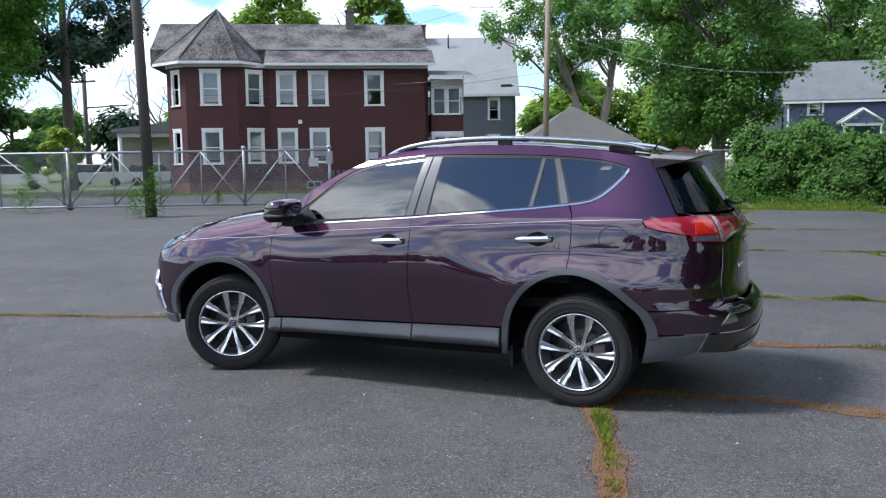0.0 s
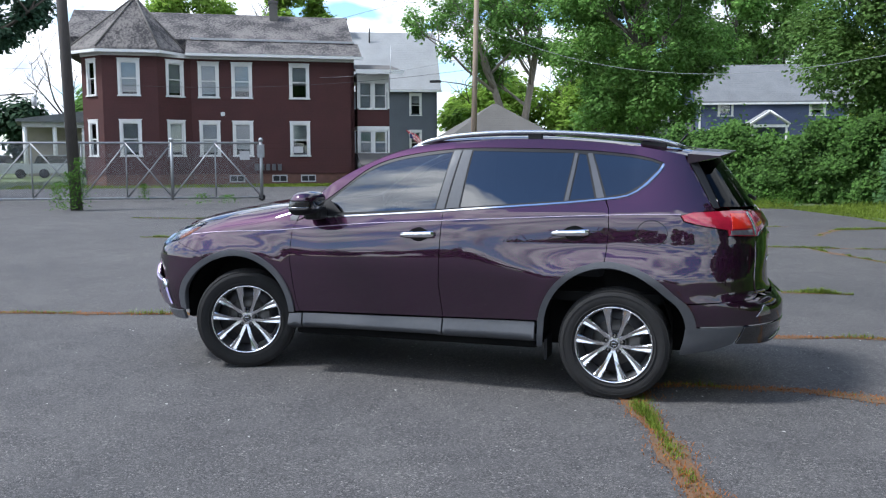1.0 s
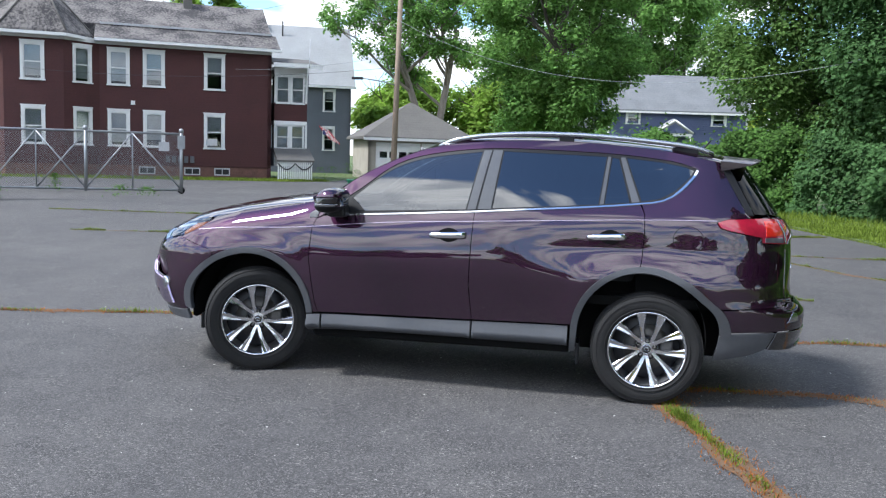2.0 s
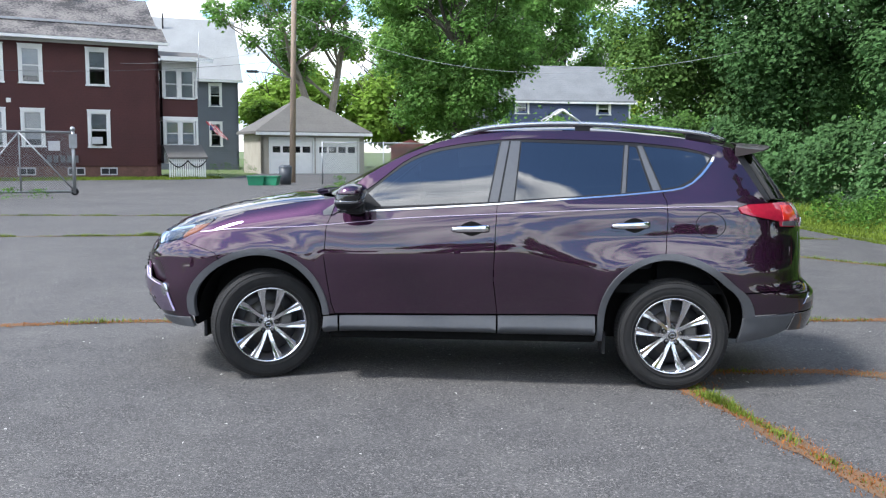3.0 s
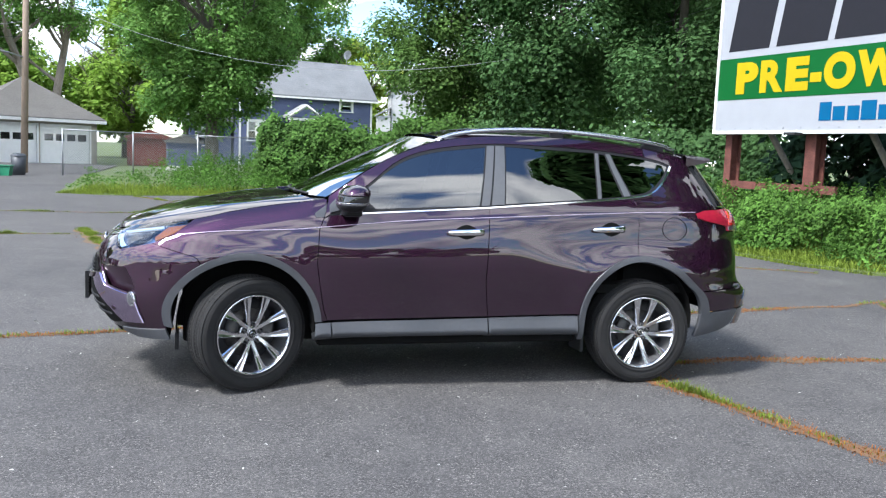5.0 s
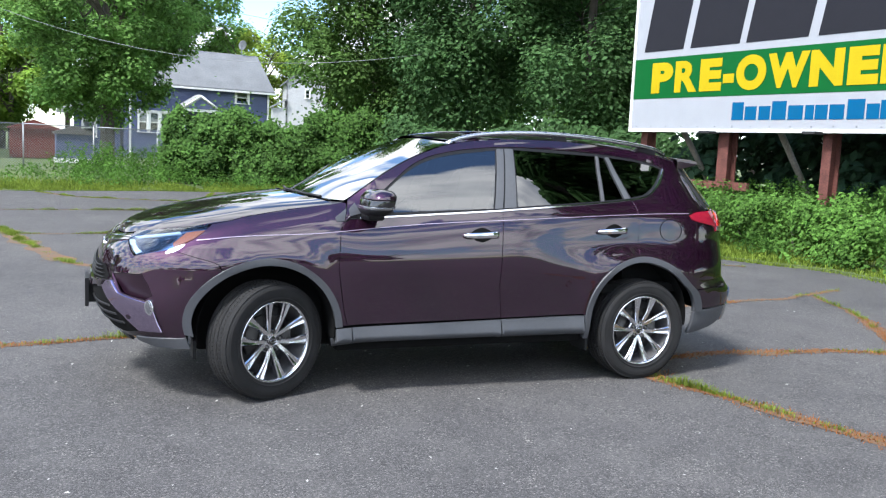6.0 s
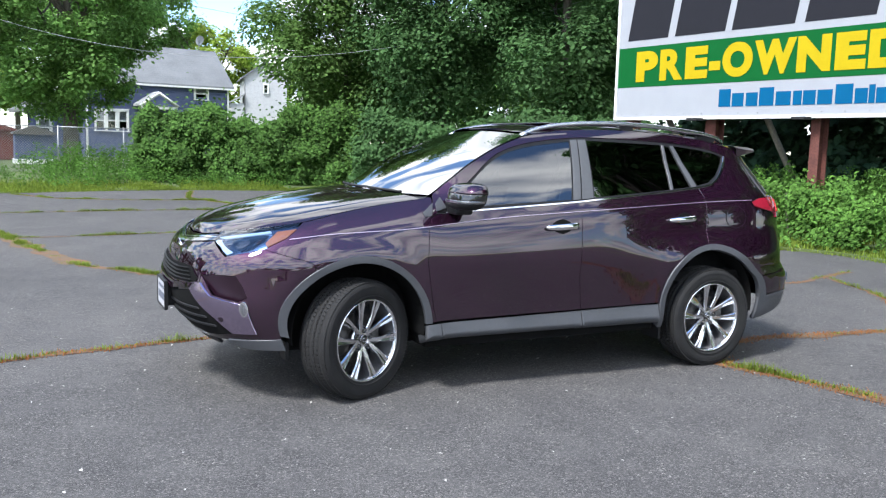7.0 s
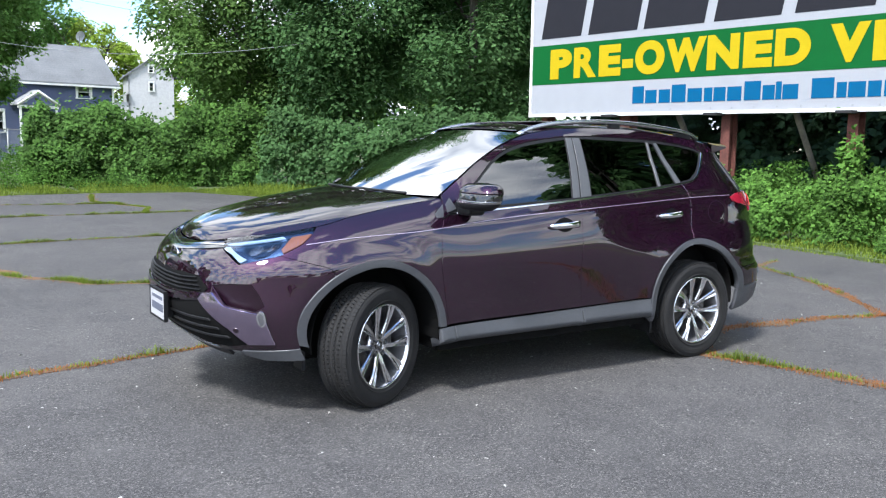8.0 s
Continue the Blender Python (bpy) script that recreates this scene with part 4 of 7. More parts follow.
bm = bmesh.new(); add_box(bm, (-.85, 3.6, 9.0), (-.4, 4.1, 10.05)); add_box(bm, (-.9, 3.55, 10.05), (-.35, 4.15, 10.17))
chim = part("chimney", bm, SHINGLE_GREY, brown)
box("chimney_pot", (-.75, 3.75, 10.17), (-.55, 3.95, 10.4), SHINGLE_GREY, chim)
box("vent_cover", (-3.55, -.05, 3.62), (-3.35, .0, 3.82), TRIM, brown)
for x in (-3.2, -1.0, .5):
    bw = box("basement_window", (x, .02, .18), (x + .8, .05, .56), PORCH_GREY, brown)
    for k in range(2): box("pane", (x + .06 + .36 * k, .012, .24), (x + .38 + .36 * k, .018, .5), ROOM_DARK, bw)
box("air_conditioner", (.1, -.3, 1.72), (.62, .1, 2.05), PORCH_GREY, brown)
# electric meters on the wall near the gate
for k in range(5):
    bm = bmesh.new(); add_box(bm, (0, -.12, 0), (.2, 0, .34)); add_tube(bm, [(.1, -.12, .2), (.1, -.2, .2)], .07, 10)
    part("electric_meter", bm, METER, brown).matrix_basis = pose(-1.9 + .3 * k, .02, .8)

# glazed two-storey porch between the houses
porch = thing("enclosed_porch", pose(-16.55, 37.6, 0, 0, 0, 30) @ Matrix.Diagonal((.76, 1, 1, 1)), "weathered white two-storey glazed porch on the house end", "porch")
for z0, z1, mat in ((.75, 1.7, PORCH_GREY), (2.95, 3.15, TRIM), (3.15, 4.1, BROWN), (5.55, 6.0, TRIM)):
    box("wall", (.0, 0, z0), (2.3, 3, z1), mat, porch)
for zz, h in ((1.7, 1.25), (4.1, 1.45)):
    for a in (0, 1.05, 2.18): box("post", (a, 0, zz), (a + .13, .12, zz + h), TRIM, porch)
    for a in (.13, 1.18): sash_window(porch, Matrix.Identity(4), a + .46, zz, .92, h, casing=.05, blind=.95)
    box("shade_backing", (.1, 1.2, zz), (2.2, 1.3, zz + h), ROOM_DARK, porch)
prism("porch_roof", [(-.9, 5.95), (-.9, 6.07), (3.2, 6.75), (3.2, 6.5)], -.2, 3.1, SHINGLE_GREY, porch, axis="x")
box("eave_board", (-.25, -.95, 5.88), (3.15, -.9, 6.1), TRIM, porch)
prism("stair_roof", [(-1.5, 1.0), (-1.5, 1.1), (0, 1.72), (0, 1.5)], -.05, 2.5, SHINGLE_GREY, porch, axis="x")
for k in range(17): box("picket", (.0 + k * .142, -1.45, -.05), (.09 + k * .142, -1.41, 1.0), TRIM, porch)
box("picket_rail", (-.02, -1.41, .78), (2.4, -1.37, .86), TRIM, porch)
bm = bmesh.new()
for k in range(2): add_tube(bm, [(.0 + 1.2 * k + 1.2 * t, -1.47, .92 - .32 * math.sin(math.pi * t)) for t in (i / 8 for i in range(9))], .035, 6)
part("swag", bm, ROOM_DARK, porch)
tube("antenna_mast", [(2.1, -.95, 4.6), (2.25, -.95, 7.4)], .03, GALV, porch)

# the slate-grey house behind
grey = thing("grey_house", pose(-20.9, 59.0, 0, 0, 0, 23), "slate-grey house with a pale shingle roof and white windows", "house")
ops = [(5.95, 6.7, 4.85, 6.3), (5.95, 6.7, 1.85, 3.45)]
wall("wall", 8.0, -.1, 6.8, ops, GREY_SIDING, grey, pose(-6.0, 0, 0))
for z, h in ((4.75, 1.66), (1.75, 1.8)): sash_window(grey, pose(-6.0, 0, 0), 6.3, z, .98, h, blind=.4)
wall("wall", 9.0, -.1, 6.8, [], GREY_SIDING, grey, pose(2.0, 0, 0, 0, 0, 90))
prism("gable_wall", [(0, 6.8), (9, 6.8), (4.5, 11.4)], 1.8, 2.0, GREY_SIDING, grey, axis="x")
box("shade_backing", (-5.9, 1.5, 0), (1.8, 1.7, 6.8), ROOM_DARK, grey)
gable_roof("roof", -6.0, 2.0, 0, 9.0, 6.85, 11.5, .3, SHINGLE_PALE, grey)
box("gutter", (-6.3, -.42, 6.52), (2.35, -.3, 6.68), TRIM, grey)
bm = bmesh.new(); add_box(bm, (-5.6, 3.8, 10.5), (-5.05, 4.4, 12.6)); add_box(bm, (-5.66, 3.74, 12.6), (-4.99, 4.46, 12.72))
part("chimney", bm, BRICK, grey)
tube("vent_pipe", [(-3.2, 3.6, 10.4), (-3.2, 3.6, 11.9)], .06, ROOM_DARK, grey)
# striped flag on a short staff beside the lower window
flag = thing("flag", pose(-20.6, 58.9, 2.3, 0, 0, 10), "striped red and white flag hanging from a short staff", "flag")
tube("staff", [(-.1, .45, .2), (.1, -.4, 1.25)], .02, TRIM, flag)
for k in range(9):
    bm = bmesh.new(); o = k * .115
    vs = [bm.verts.new((.12 + o * .75 - .75 + t * .9, -.36 + .05 * math.sin(6 * t + k), 1.2 - t * 1.0 - o * .35 + q)) for t in (i / 6 for i in range(7)) for q in (0, .13)]
    for i in range(6): bm.faces.new((vs[2 * i], vs[2 * i + 2], vs[2 * i + 3], vs[2 * i + 1]))
    part("stripe", bm, FLAG_RED if k % 2 == 0 else FLAG_WHITE, flag)
box("canton", (-.35, -.40, .62), (-.05, -.385, 1.0), FLAG_BLUE, flag)

# the two-door garage
garage = thing("garage", pose(-13.6, 47.8, 0, 0, 0, 27), "small stucco garage with two white doors and a hipped roof", "garage")
wall("wall", 6.8, -.05, 2.55, [(.58, 3.35, -.05, 2.2), (3.6, 6.35, -.05, 2.2)], STUCCO, garage, pose(-.6, 0, 0))
wall("wall", 5.4, -.05, 2.55, [], STUCCO, garage, pose(-.6, 5.4, 0, 0, 0, -90))
wall("wall", 5.4, -.05, 2.55, [], STUCCO, garage, pose(6.2, 0, 0, 0, 0, 90))
bm = bmesh.new()
hip = [(-1.0, -.45), (6.6, -.45), (6.6, 5.8), (-1.0, 5.8)]
a = [bm.verts.new((x, y, 2.5)) for x, y in hip]; b = [bm.verts.new((x, y, 2.66)) for x, y in hip]; tip = bm.verts.new((2.7, 2.7, 5.05)); tip2 = bm.verts.new((2.9, 2.7, 5.05))
for i in range(4): bm.faces.new((a[i], a[(i + 1) % 4], b[(i + 1) % 4], b[i]))
bm.faces.new((b[0], b[1], tip2, tip)); bm.faces.new((b[1], b[2], tip2)); bm.faces.new((b[2], b[3], tip, tip2)); bm.faces.new((b[3], b[0], tip)); bm.faces.new(a[::-1])
part("roof", bm, SHINGLE_GREY, garage)
box("eave_board", (-1.0, -.5, 2.42), (6.6, -.46, 2.6), TRIM, garage)
for x0 in (0, 3.02):
    bm = bmesh.new()
    add_box(bm, (x0 - .1, -.05, 0), (x0, .05, 2.3)); add_box(bm, (x0 + 2.73, -.05, 0), (x0 + 2.83, .05, 2.3)); add_box(bm, (x0, -.05, 2.18), (x0 + 2.73, .05, 2.3))
    part("door_frame", bm, TRIM, garage)
    wins = [(.16 + k * .64, .16 + k * .64 + .5, 1.33, 1.72) for k in range(4)]
    door = wall("door", 2.73, 0, 2.18, wins, WHITE, garage, pose(x0, .06, 0), .06)
    for z in (.55, 1.1, 1.85): box("door_rail", (x0, .045, z), (x0 + 2.73, .06, z + .05), WHITE, door)
    for w in wins: box("pane", (x0 + w[0], .1, w[2]), (x0 + w[1], .106, w[3]), GLASS_HOUSE, door)
    # added sheet whose near-black colour gives the unlit garage behind the panes
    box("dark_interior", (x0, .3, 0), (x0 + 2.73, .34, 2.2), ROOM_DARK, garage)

# the blue house
blue = thing("blue_house", pose(2.2, 63.8, -.17, 0, 0, 10) @ Matrix.Scale(1.107, 4), "blue clapboard house with white windows and a grey roof", "house")
ops = [(1.4, 2.1, 4.42, 5.1), (7.4, 8.3, 4.42, 5.1), (.55, 2.8, 2.0, 3.25)]
wall("wall", 9.9, -.1, 5.2, ops, BLUE_SIDING, blue, pose(-1.35, 0, 0))
for x, w in ((1.8, 1.05), (7.85, 1.1)): sash_window(blue, pose(-1.35, 0, 0), x, 4.27, w, .92, casing=.14, blind=.5)
for k in range(3): sash_window(blue, pose(-1.35, 0, 0), .95 + k * .74, 1.9, .76, 1.42, casing=.1, blind=.5)
wall("wall", 7.0, -.1, 5.2, [], BLUE_SIDING, blue, pose(8.55, 0, 0, 0, 0, 90))
wall("wall", 7.0, -.1, 5.2, [], BLUE_SIDING, blue, pose(-1.35, 7, 0, 0, 0, -90))
for x in (8.35, -1.35): prism("gable_wall", [(0, 5.2), (7, 5.2), (3.5, 7.8)], x, x + .2, BLUE_SIDING, blue, axis="x")
box("shade_backing", (-1.2, 1.3, 0), (8.3, 1.5, 5.2), ROOM_DARK, blue)
gable_roof("roof", -1.35, 8.55, 0, 7.0, 5.27, 7.82, .3, SHINGLE_MID, blue)
box("gutter", (-1.7, -.42, 5.0), (8.9, -.3, 5.12), TRIM, blue)
for x in (-1.33, 8.4): box("corner_board", (x, -.03, 0), (x + .14, 0, 5.0), TRIM, blue)
prism("porch_roof", [(1.75, 3.6), (4.35, 3.6), (4.35, 3.75), (3.05, 4.6), (1.75, 3.75)], -1.5, -.02, SHINGLE_PALE, blue)
prism("porch_gable", [(2.0, 3.62), (4.1, 3.62), (3.05, 4.32)], -1.56, -1.5, BLUE_SIDING, blue)
for a, b in (((1.75, 3.62), (3.05, 4.5)), ((4.35, 3.62), (3.05, 4.5))): tube("barge_board", [(a[0], -1.6, a[1]), (b[0], -1.6, b[1])], .07, TRIM, blue, n=4)
for x in (1.9, 4.1): box("porch_post", (x, -1.5, 0), (x + .12, -1.38, 3.6), TRIM, blue)
box("porch_beam", (1.8, -1.52, 3.42), (4.3, -1.38, 3.6), TRIM, blue)
dish = lathe("satellite_dish", [(.0, .1), (.15, .09), (.3, .04), (.36, 0), (.36, -.02)], PORCH_GREY, blue, "grey dish on the ridge", 20)
dish.matrix_basis = pose(7.6, 3.3, 8.75, 20, 0, 20)
tube("dish_mast", [(7.6, 3.5, 7.8), (7.6, 3.4, 8.75)], .03, GALV, blue)
wing = thing("blue_side_wing", pose(-.47, 65.0, -.17, 0, 0, 10) @ Matrix.Scale(1.107, 4), "low pale-roofed wing at the side of the blue house", "house wing")
wall("wall", 2.9, -.1, 3.0, [(.5, 1.3, 1.5, 2.6)], BLUE_SIDING, wing, pose(-2.3, 0, 0))
sash_window(wing, pose(-2.3, 0, 0), .9, 1.4, 1.0, 1.3)
prism("wing_roof", [(-2.7, 3.0), (.7, 3.0), (.7, 4.9), (.3, 4.9), (-2.7, 3.2)], -.3, 5, SHINGLE_MID, wing)
box("wing_shade_backing", (-2.2, 1.0, 0), (.5, 1.1, 3), ROOM_DARK, wing)

# the white gabled house and the porch house in the distance
white = thing("white_house", pose(18.6, 83.8, 2.7, 0, 0, -8) @ Matrix.Scale(.78, 4), "white clapboard house with a steep gable", "house")
wall("wall", 5.5, -3.6, 6.6, [], WHITE_SIDING, white, pose(-2.2, 0, 0))
prism("gable_wall", [(-2.2, 6.6), (3.3, 6.6), (.55, 8.5)], 0, .2, WHITE_SIDING, white)
for z, w, h in ((6.9, .8, .95), (4.6, .75, 1.2)):
    sash_window(white, pose(-2.2, -.14, 0), 2.75, z, w, h, blind=0)
    # dark sheet laid on the uncut wall, for the unlit room behind the sashes
    box("window_shade_sheet", (.55 - w / 2 + .1, -.04, z + .04), (.55 + w / 2 - .1, -.005, z + h - .1), ROOM_DARK, white)
prism("roof", [(-2.6, 6.3), (.55, 8.55), (3.7, 6.3), (3.7, 6.5), (.55, 8.8), (-2.6, 6.5)], -.35, 8, SHINGLE_MID, white)
wall("wall", 7.5, -3.6, 6.6, [], WHITE_SIDING, white, pose(-2.2, 7.5, 0, 0, 0, -90))
prism("side_porch_roof", [(-4.2, 3.3), (-2.2, 4.4), (-2.2, 4.2), (-4.2, 3.1)], -.6, 3, SHINGLE_PALE, white)
box("side_porch", (-4.0, -.2, 0), (-2.25, 2.8, 3.15), WHITE_SIDING, white)
far = thing("porch_house", pose(-47.5, 49.5, 0, 0, 0, 42), "distant low house with a white columned porch", "house")
box("wall", (-1.6, 2, 0), (8, 8, 4.2), STUCCO, far)
prism("roof", [(-2.2, 4.2), (8.6, 4.2), (8.6, 4.4), (3.5, 5.2), (-2.2, 4.4)], -.4, 9, SHINGLE_MID, far)
box("porch_beam", (-1.8, -.1, 3.8), (5, .2, 4.2), PORCH_GREY, far)
for k in range(4): tube("column", [(-1.6 + 2.1 * k, .05, 0), (-1.6 + 2.1 * k, .05, 3.8)], .16, TRIM, far)
shed = thing("red_shed", pose(-6.4, 51.4, 0, 0, 0, 5), "low rust-red shed standing beyond the wire fence", "shed")
box("body", (0, 0, 0), (2.6, 2, 1.7), RED_SHED, shed, bevel=.01)
prism("roof", [(-.15, 1.7), (2.75, 1.7), (2.75, 1.78), (1.3, 2.25), (-.15, 1.78)], -.15, 2.15, RED_SHED, shed)
cart = thing("blue_playhouse", pose(-3.7, 43.6, 0, 0, 0, 5), "small blue playhouse with a white base", "playhouse")
box("body", (0, 0, .25), (1.8, 1.2, 1.5), BLUE_SIDING, cart, bevel=.01); box("base", (-.05, -.05, 0), (1.85, 1.25, .25), WHITE, cart); prism("lid", [(-.1, 1.5), (1.9, 1.5), (1.9, 1.6), (.9, 1.95), (-.1, 1.6)], -.1, 1.3, SHINGLE_GREY, cart)

# ---- gate, fences, poles ----
def chain_link(name, p0, p1, z0, z1, parent, pitch=.075, r=.0032):
    """Crossed wires between two posts, woven as thin bars."""
    L = (Vector(p1) - Vector(p0)).length; d = (Vector(p1) - Vector(p0)).normalized(); h = z1 - z0
    verts, faces = [], []
    n = Vector((-d.y, d.x, 0))
    k = -h
    while k < L:
        for sgn in (1, -1):
            a, b = max(0, k), min(L, k + h)
            if b > a:
                za, zb = (a - k, b - k) if sgn > 0 else (h - (a - k), h - (b - k))
                A, B = Vector(p0) + d * a + Vector((0, 0, z0 + za)), Vector(p0) + d * b + Vector((0, 0, z0 + zb))
                s = (B - A).normalized().cross(n) * r; o = n * (r * sgn)
                i = len(verts)
                verts += [A + s + o, A - s + o, A + o * 2.5, B + s + o, B - s + o, B + o * 2.5]
                faces += [(i, i + 1, i + 4, i + 3), (i + 1, i + 2, i + 5, i + 4), (i + 2, i, i + 3, i + 5)]
        k += pitch
    return ob_from(name, verts, faces, GALV, parent)


gate = thing("sliding_gate", pose(-24.6, 15.2, 0, 0, 0, 25.5), "long galvanised sliding gate with cross bracing and wire mesh", "gate")
GL = 12.75
for z in (.12, 2.0): tube("rail", [(-4.5, 0, z), (GL, 0, z)], .038, GALV, gate)
xs_main, xs_thin = (-.9, 3.65, 9.75 - .0, GL), (-2.9, 1.3, 5.2, 6.8, 8.25, 11.2)
for x in xs_main:
    tube("post", [(x, 0, .05), (x, 0, 2.08)], .055, GALV, gate)
    bm = bmesh.new(); bmesh.ops.create_uvsphere(bm, u_segments=10, v_segments=8, radius=.085, matrix=Matrix.Translation((x, 0, 2.1))); part("post_cap", bm, GALV, gate, smooth=True)
for x in xs_thin: tube("upright", [(x, 0, .12), (x, 0, 2.0)], .025, GALV, gate)
allx = sorted((*xs_main, *xs_thin))
for i, (a, b) in enumerate(zip(allx, allx[1:])):
    tube("brace", [(a, -.03, .14), (b, -.03, 1.98)] if i % 2 else [(a, -.03, 1.98), (b, -.03, .14)], .024, GALV, gate)
    if i in (1, 4, 6): tube("brace", [(a, .03, 1.98), (b, .03, .14)] if i % 2 else [(a, .03, .14), (b, .03, 1.98)], .024, GALV, gate)
chain_link("wire_mesh", (-4.5, 0.04, 0), (GL, 0.04, 0), .12, 2.0, gate)
for x in (3.65, GL):
    ob = lathe("wheel", [(0, -.03), (.1, -.03), (.12, -.015), (.12, .015), (.1, .03), (0, .03)], BLACK_TRIM, gate, n=20); ob.matrix_basis = pose(x, 0, .0 + .12)
box("lock_box", (GL - .12, -.06, 1.5), (GL + .12, .06, 1.95), GALV, gate, bevel=.01)
box("notice_plate", (GL - .72, -.07, 1.42), (GL - .38, -.06, 1.72), PORCH_GREY, gate)


def fence_run(points, label, h=1.85):
    f = thing("wire_fence", pose(0, 0, 0), label, "fence")
    for (x, y) in points: tube("post", [(x, y, 0), (x, y, h + .05)], .032, GALV, f)
    for (a, b) in zip(points, points[1:]):
        tube("top_rail", [(*a, h), (*b, h)], .02, GALV, f)
        chain_link("wire_mesh", (*a, 0), (*b, 0), .05, h, f, .10, .0055)
    return f


fence_run([(-7.25, 31.9), (-4.6, 32.5), (-2.0, 33.1), (0.55, 33.6), (3.0, 32.8), (5.0, 31.0)], "galvanised wire mesh fence behind the weeds")

dark_pole = thing("utility_pole", pose(-15.6, 14.4, 0), "dark weathered leaning wooden utility pole", "pole")
tube("shaft", [(0, 0, -.2), (-.25, .1, 5), (-.5, .2, 10)], .17, POLE_DARK, dark_pole, n=14, r2=.13)
wood_pole = thing("utility_pole", pose(-9.0, 33.6, 0), "tall pale weathered wooden utility pole", "pole")
tube("shaft", [(0, 0, -.2), (.1, 0, 5), (.22, 0, 11)], .15, POLE_WOOD, wood_pole, n=14, r2=.11)
box("cross_arm", (-.9, -.06, 9.6), (1.3, .06, 9.72), POLE_WOOD, wood_pole)
tube("lamp_arm", [(.1, -.05, 4.75), (-.5, -.4, 4.9), (-1.3, -.9, 5.0)], .03, GALV, wood_pole)
box("lamp_head", (-1.75, -1.2, 4.92), (-1.25, -.95, 5.03), BLACK_TRIM, wood_pole, bevel=.02)
far_pole = thing("utility_pole", pose(-54, 50.3, 0), "distant dark utility pole with a transformer", "pole")
tube("shaft", [(0, 0, -.2), (0, 0, 9.3)], .17, POLE_DARK, far_pole)
box("cross_arm", (-1.2, -.08, 8.5), (1.2, .08, 8.65), POLE_DARK, far_pole)
tube("transformer", [(3.3, 1.5, 5.6), (3.3, 1.5, 6.3)], .2, PORCH_GREY, far_pole)
tube("side_arm", [(0, 0, 6.4), (3.3, 1.5, 6.6)], .06, POLE_DARK, far_pole)


def cable(a, b, sag, label, mat=WIRE, r=.012):
    pts = [Vector(a).lerp(Vector(b), t) - Vector((0, 0, sag * 4 * t * (1 - t))) for t in (i / 24 for i in range(25))]
    return tagged(tube("overhead_cable", pts, r, mat, n=5), label, "cable", "overhead cables")


for a, b, s, mat in [((-15.9, 14.5, 7.6), (-9, 33.6, 8.6), .5, WIRE), ((-15.8, 14.4, 6.1), (-54, 50.3, 8.4), 1.4, WIRE), ((-16, 14.4, 5.1), (-54, 50.3, 6.6), 1.2, WIRE), ((-9, 33.6, 9.6), (-54, 50.3, 8.6), 1.2, WIRE),
                     ((-9, 33.6, 7.8), (20, 14, 10.0), 4.5, WIRE_PALE), ((-9, 33.6, 6.2), (-18.5, 36.4, 5.7), .25, WIRE_PALE), ((-9, 33.6, 9.5), (30, 40, 9.2), 2.2, WIRE), ((-9, 33.6, 5.6), (-28, 30.2, 5.2), .5, WIRE), ((-9, 33.6, 8.8), (6, 58, 7.6), .8, WIRE)]:
    cable(a, b, s, "overhead cable strung between poles" if mat is WIRE else "pale overhead service cable", mat, .008)

# bins on the kerb by the garage drive
def tote(x, y, rz, label):
    t = thing("recycling_box", pose(x, y, 0, 0, 0, rz), label, "recycling box", "recycling boxes")
    bm = bmesh.new(); add_prism(bm, [(-.3, 0), (.3, 0), (.36, .36), (-.36, .36)], -.22, .22); part("tub", bm, BIN_GREEN, t)
    box("rim", (-.39, -.25, .36), (.39, .25, .4), BIN_GREEN, t, bevel=.01)
tote(-9.75, 30.0, 15, "green plastic recycling box on the asphalt"); tote(-9.15, 30.2, -5, "green plastic recycling box on the asphalt")
can = thing("dustbin", pose(-8.75, 31.2, 0), "dark grey plastic dustbin with a lid", "dustbin")
bm = bmesh.new(); add_tube(bm, [(0, 0, 0), (0, 0, .75)], .24, 16, .29); part("tub", bm, BIN_GREY, can, smooth=True)
bm = bmesh.new(); add_tube(bm, [(0, 0, .75), (0, 0, .8), (0, 0, .84)], .31, 16, .2); part("lid", bm, BIN_GREY, can)

# distant parked cars
def far_car(x, y, rz, mat, label):
    c = thing("parked_car", pose(x, y, 0, 0, 0, rz), label, "car", "distant parked cars")
    bm = bmesh.new(); add_prism(bm, [(-2.2, .35), (2.2, .35), (2.25, .75), (2.1, 1.0), (1.2, 1.1), (.7, 1.05), (-2.15, 1.05), (-2.25, .7)], -.88, .88); part("body", bm, mat, c)
    bm = bmesh.new(); add_prism(bm, [(-2.0, 1.05), (1.15, 1.08), (.55, 1.6), (-1.7, 1.62)], -.74, .74); part("cabin", bm, GLOSS_BLACK, c)
    box("roof", (-1.7, -.72, 1.6), (.5, .72, 1.66), mat, c, bevel=.02)
    for wx in (-1.35, 1.35):
        for wy in (-.82, .82):
            w = lathe("wheel", [(0, -.1), (.2, -.1), (.32, -.1), (.34, 0), (.32, .1), (0, .1)], RUBBER, c, n=20); w.matrix_basis = pose(wx, wy, .34)
far_car(-47.5, 37.0, 42, WHITE_CAR, "white parked car on the far street"); far_car(-46.5, 43.5, 40, SILVER_CAR, "silver parked car on the far street"); far_car(-43.5, 46.5, 40, SILVER_CAR, "silver parked car on the far street")

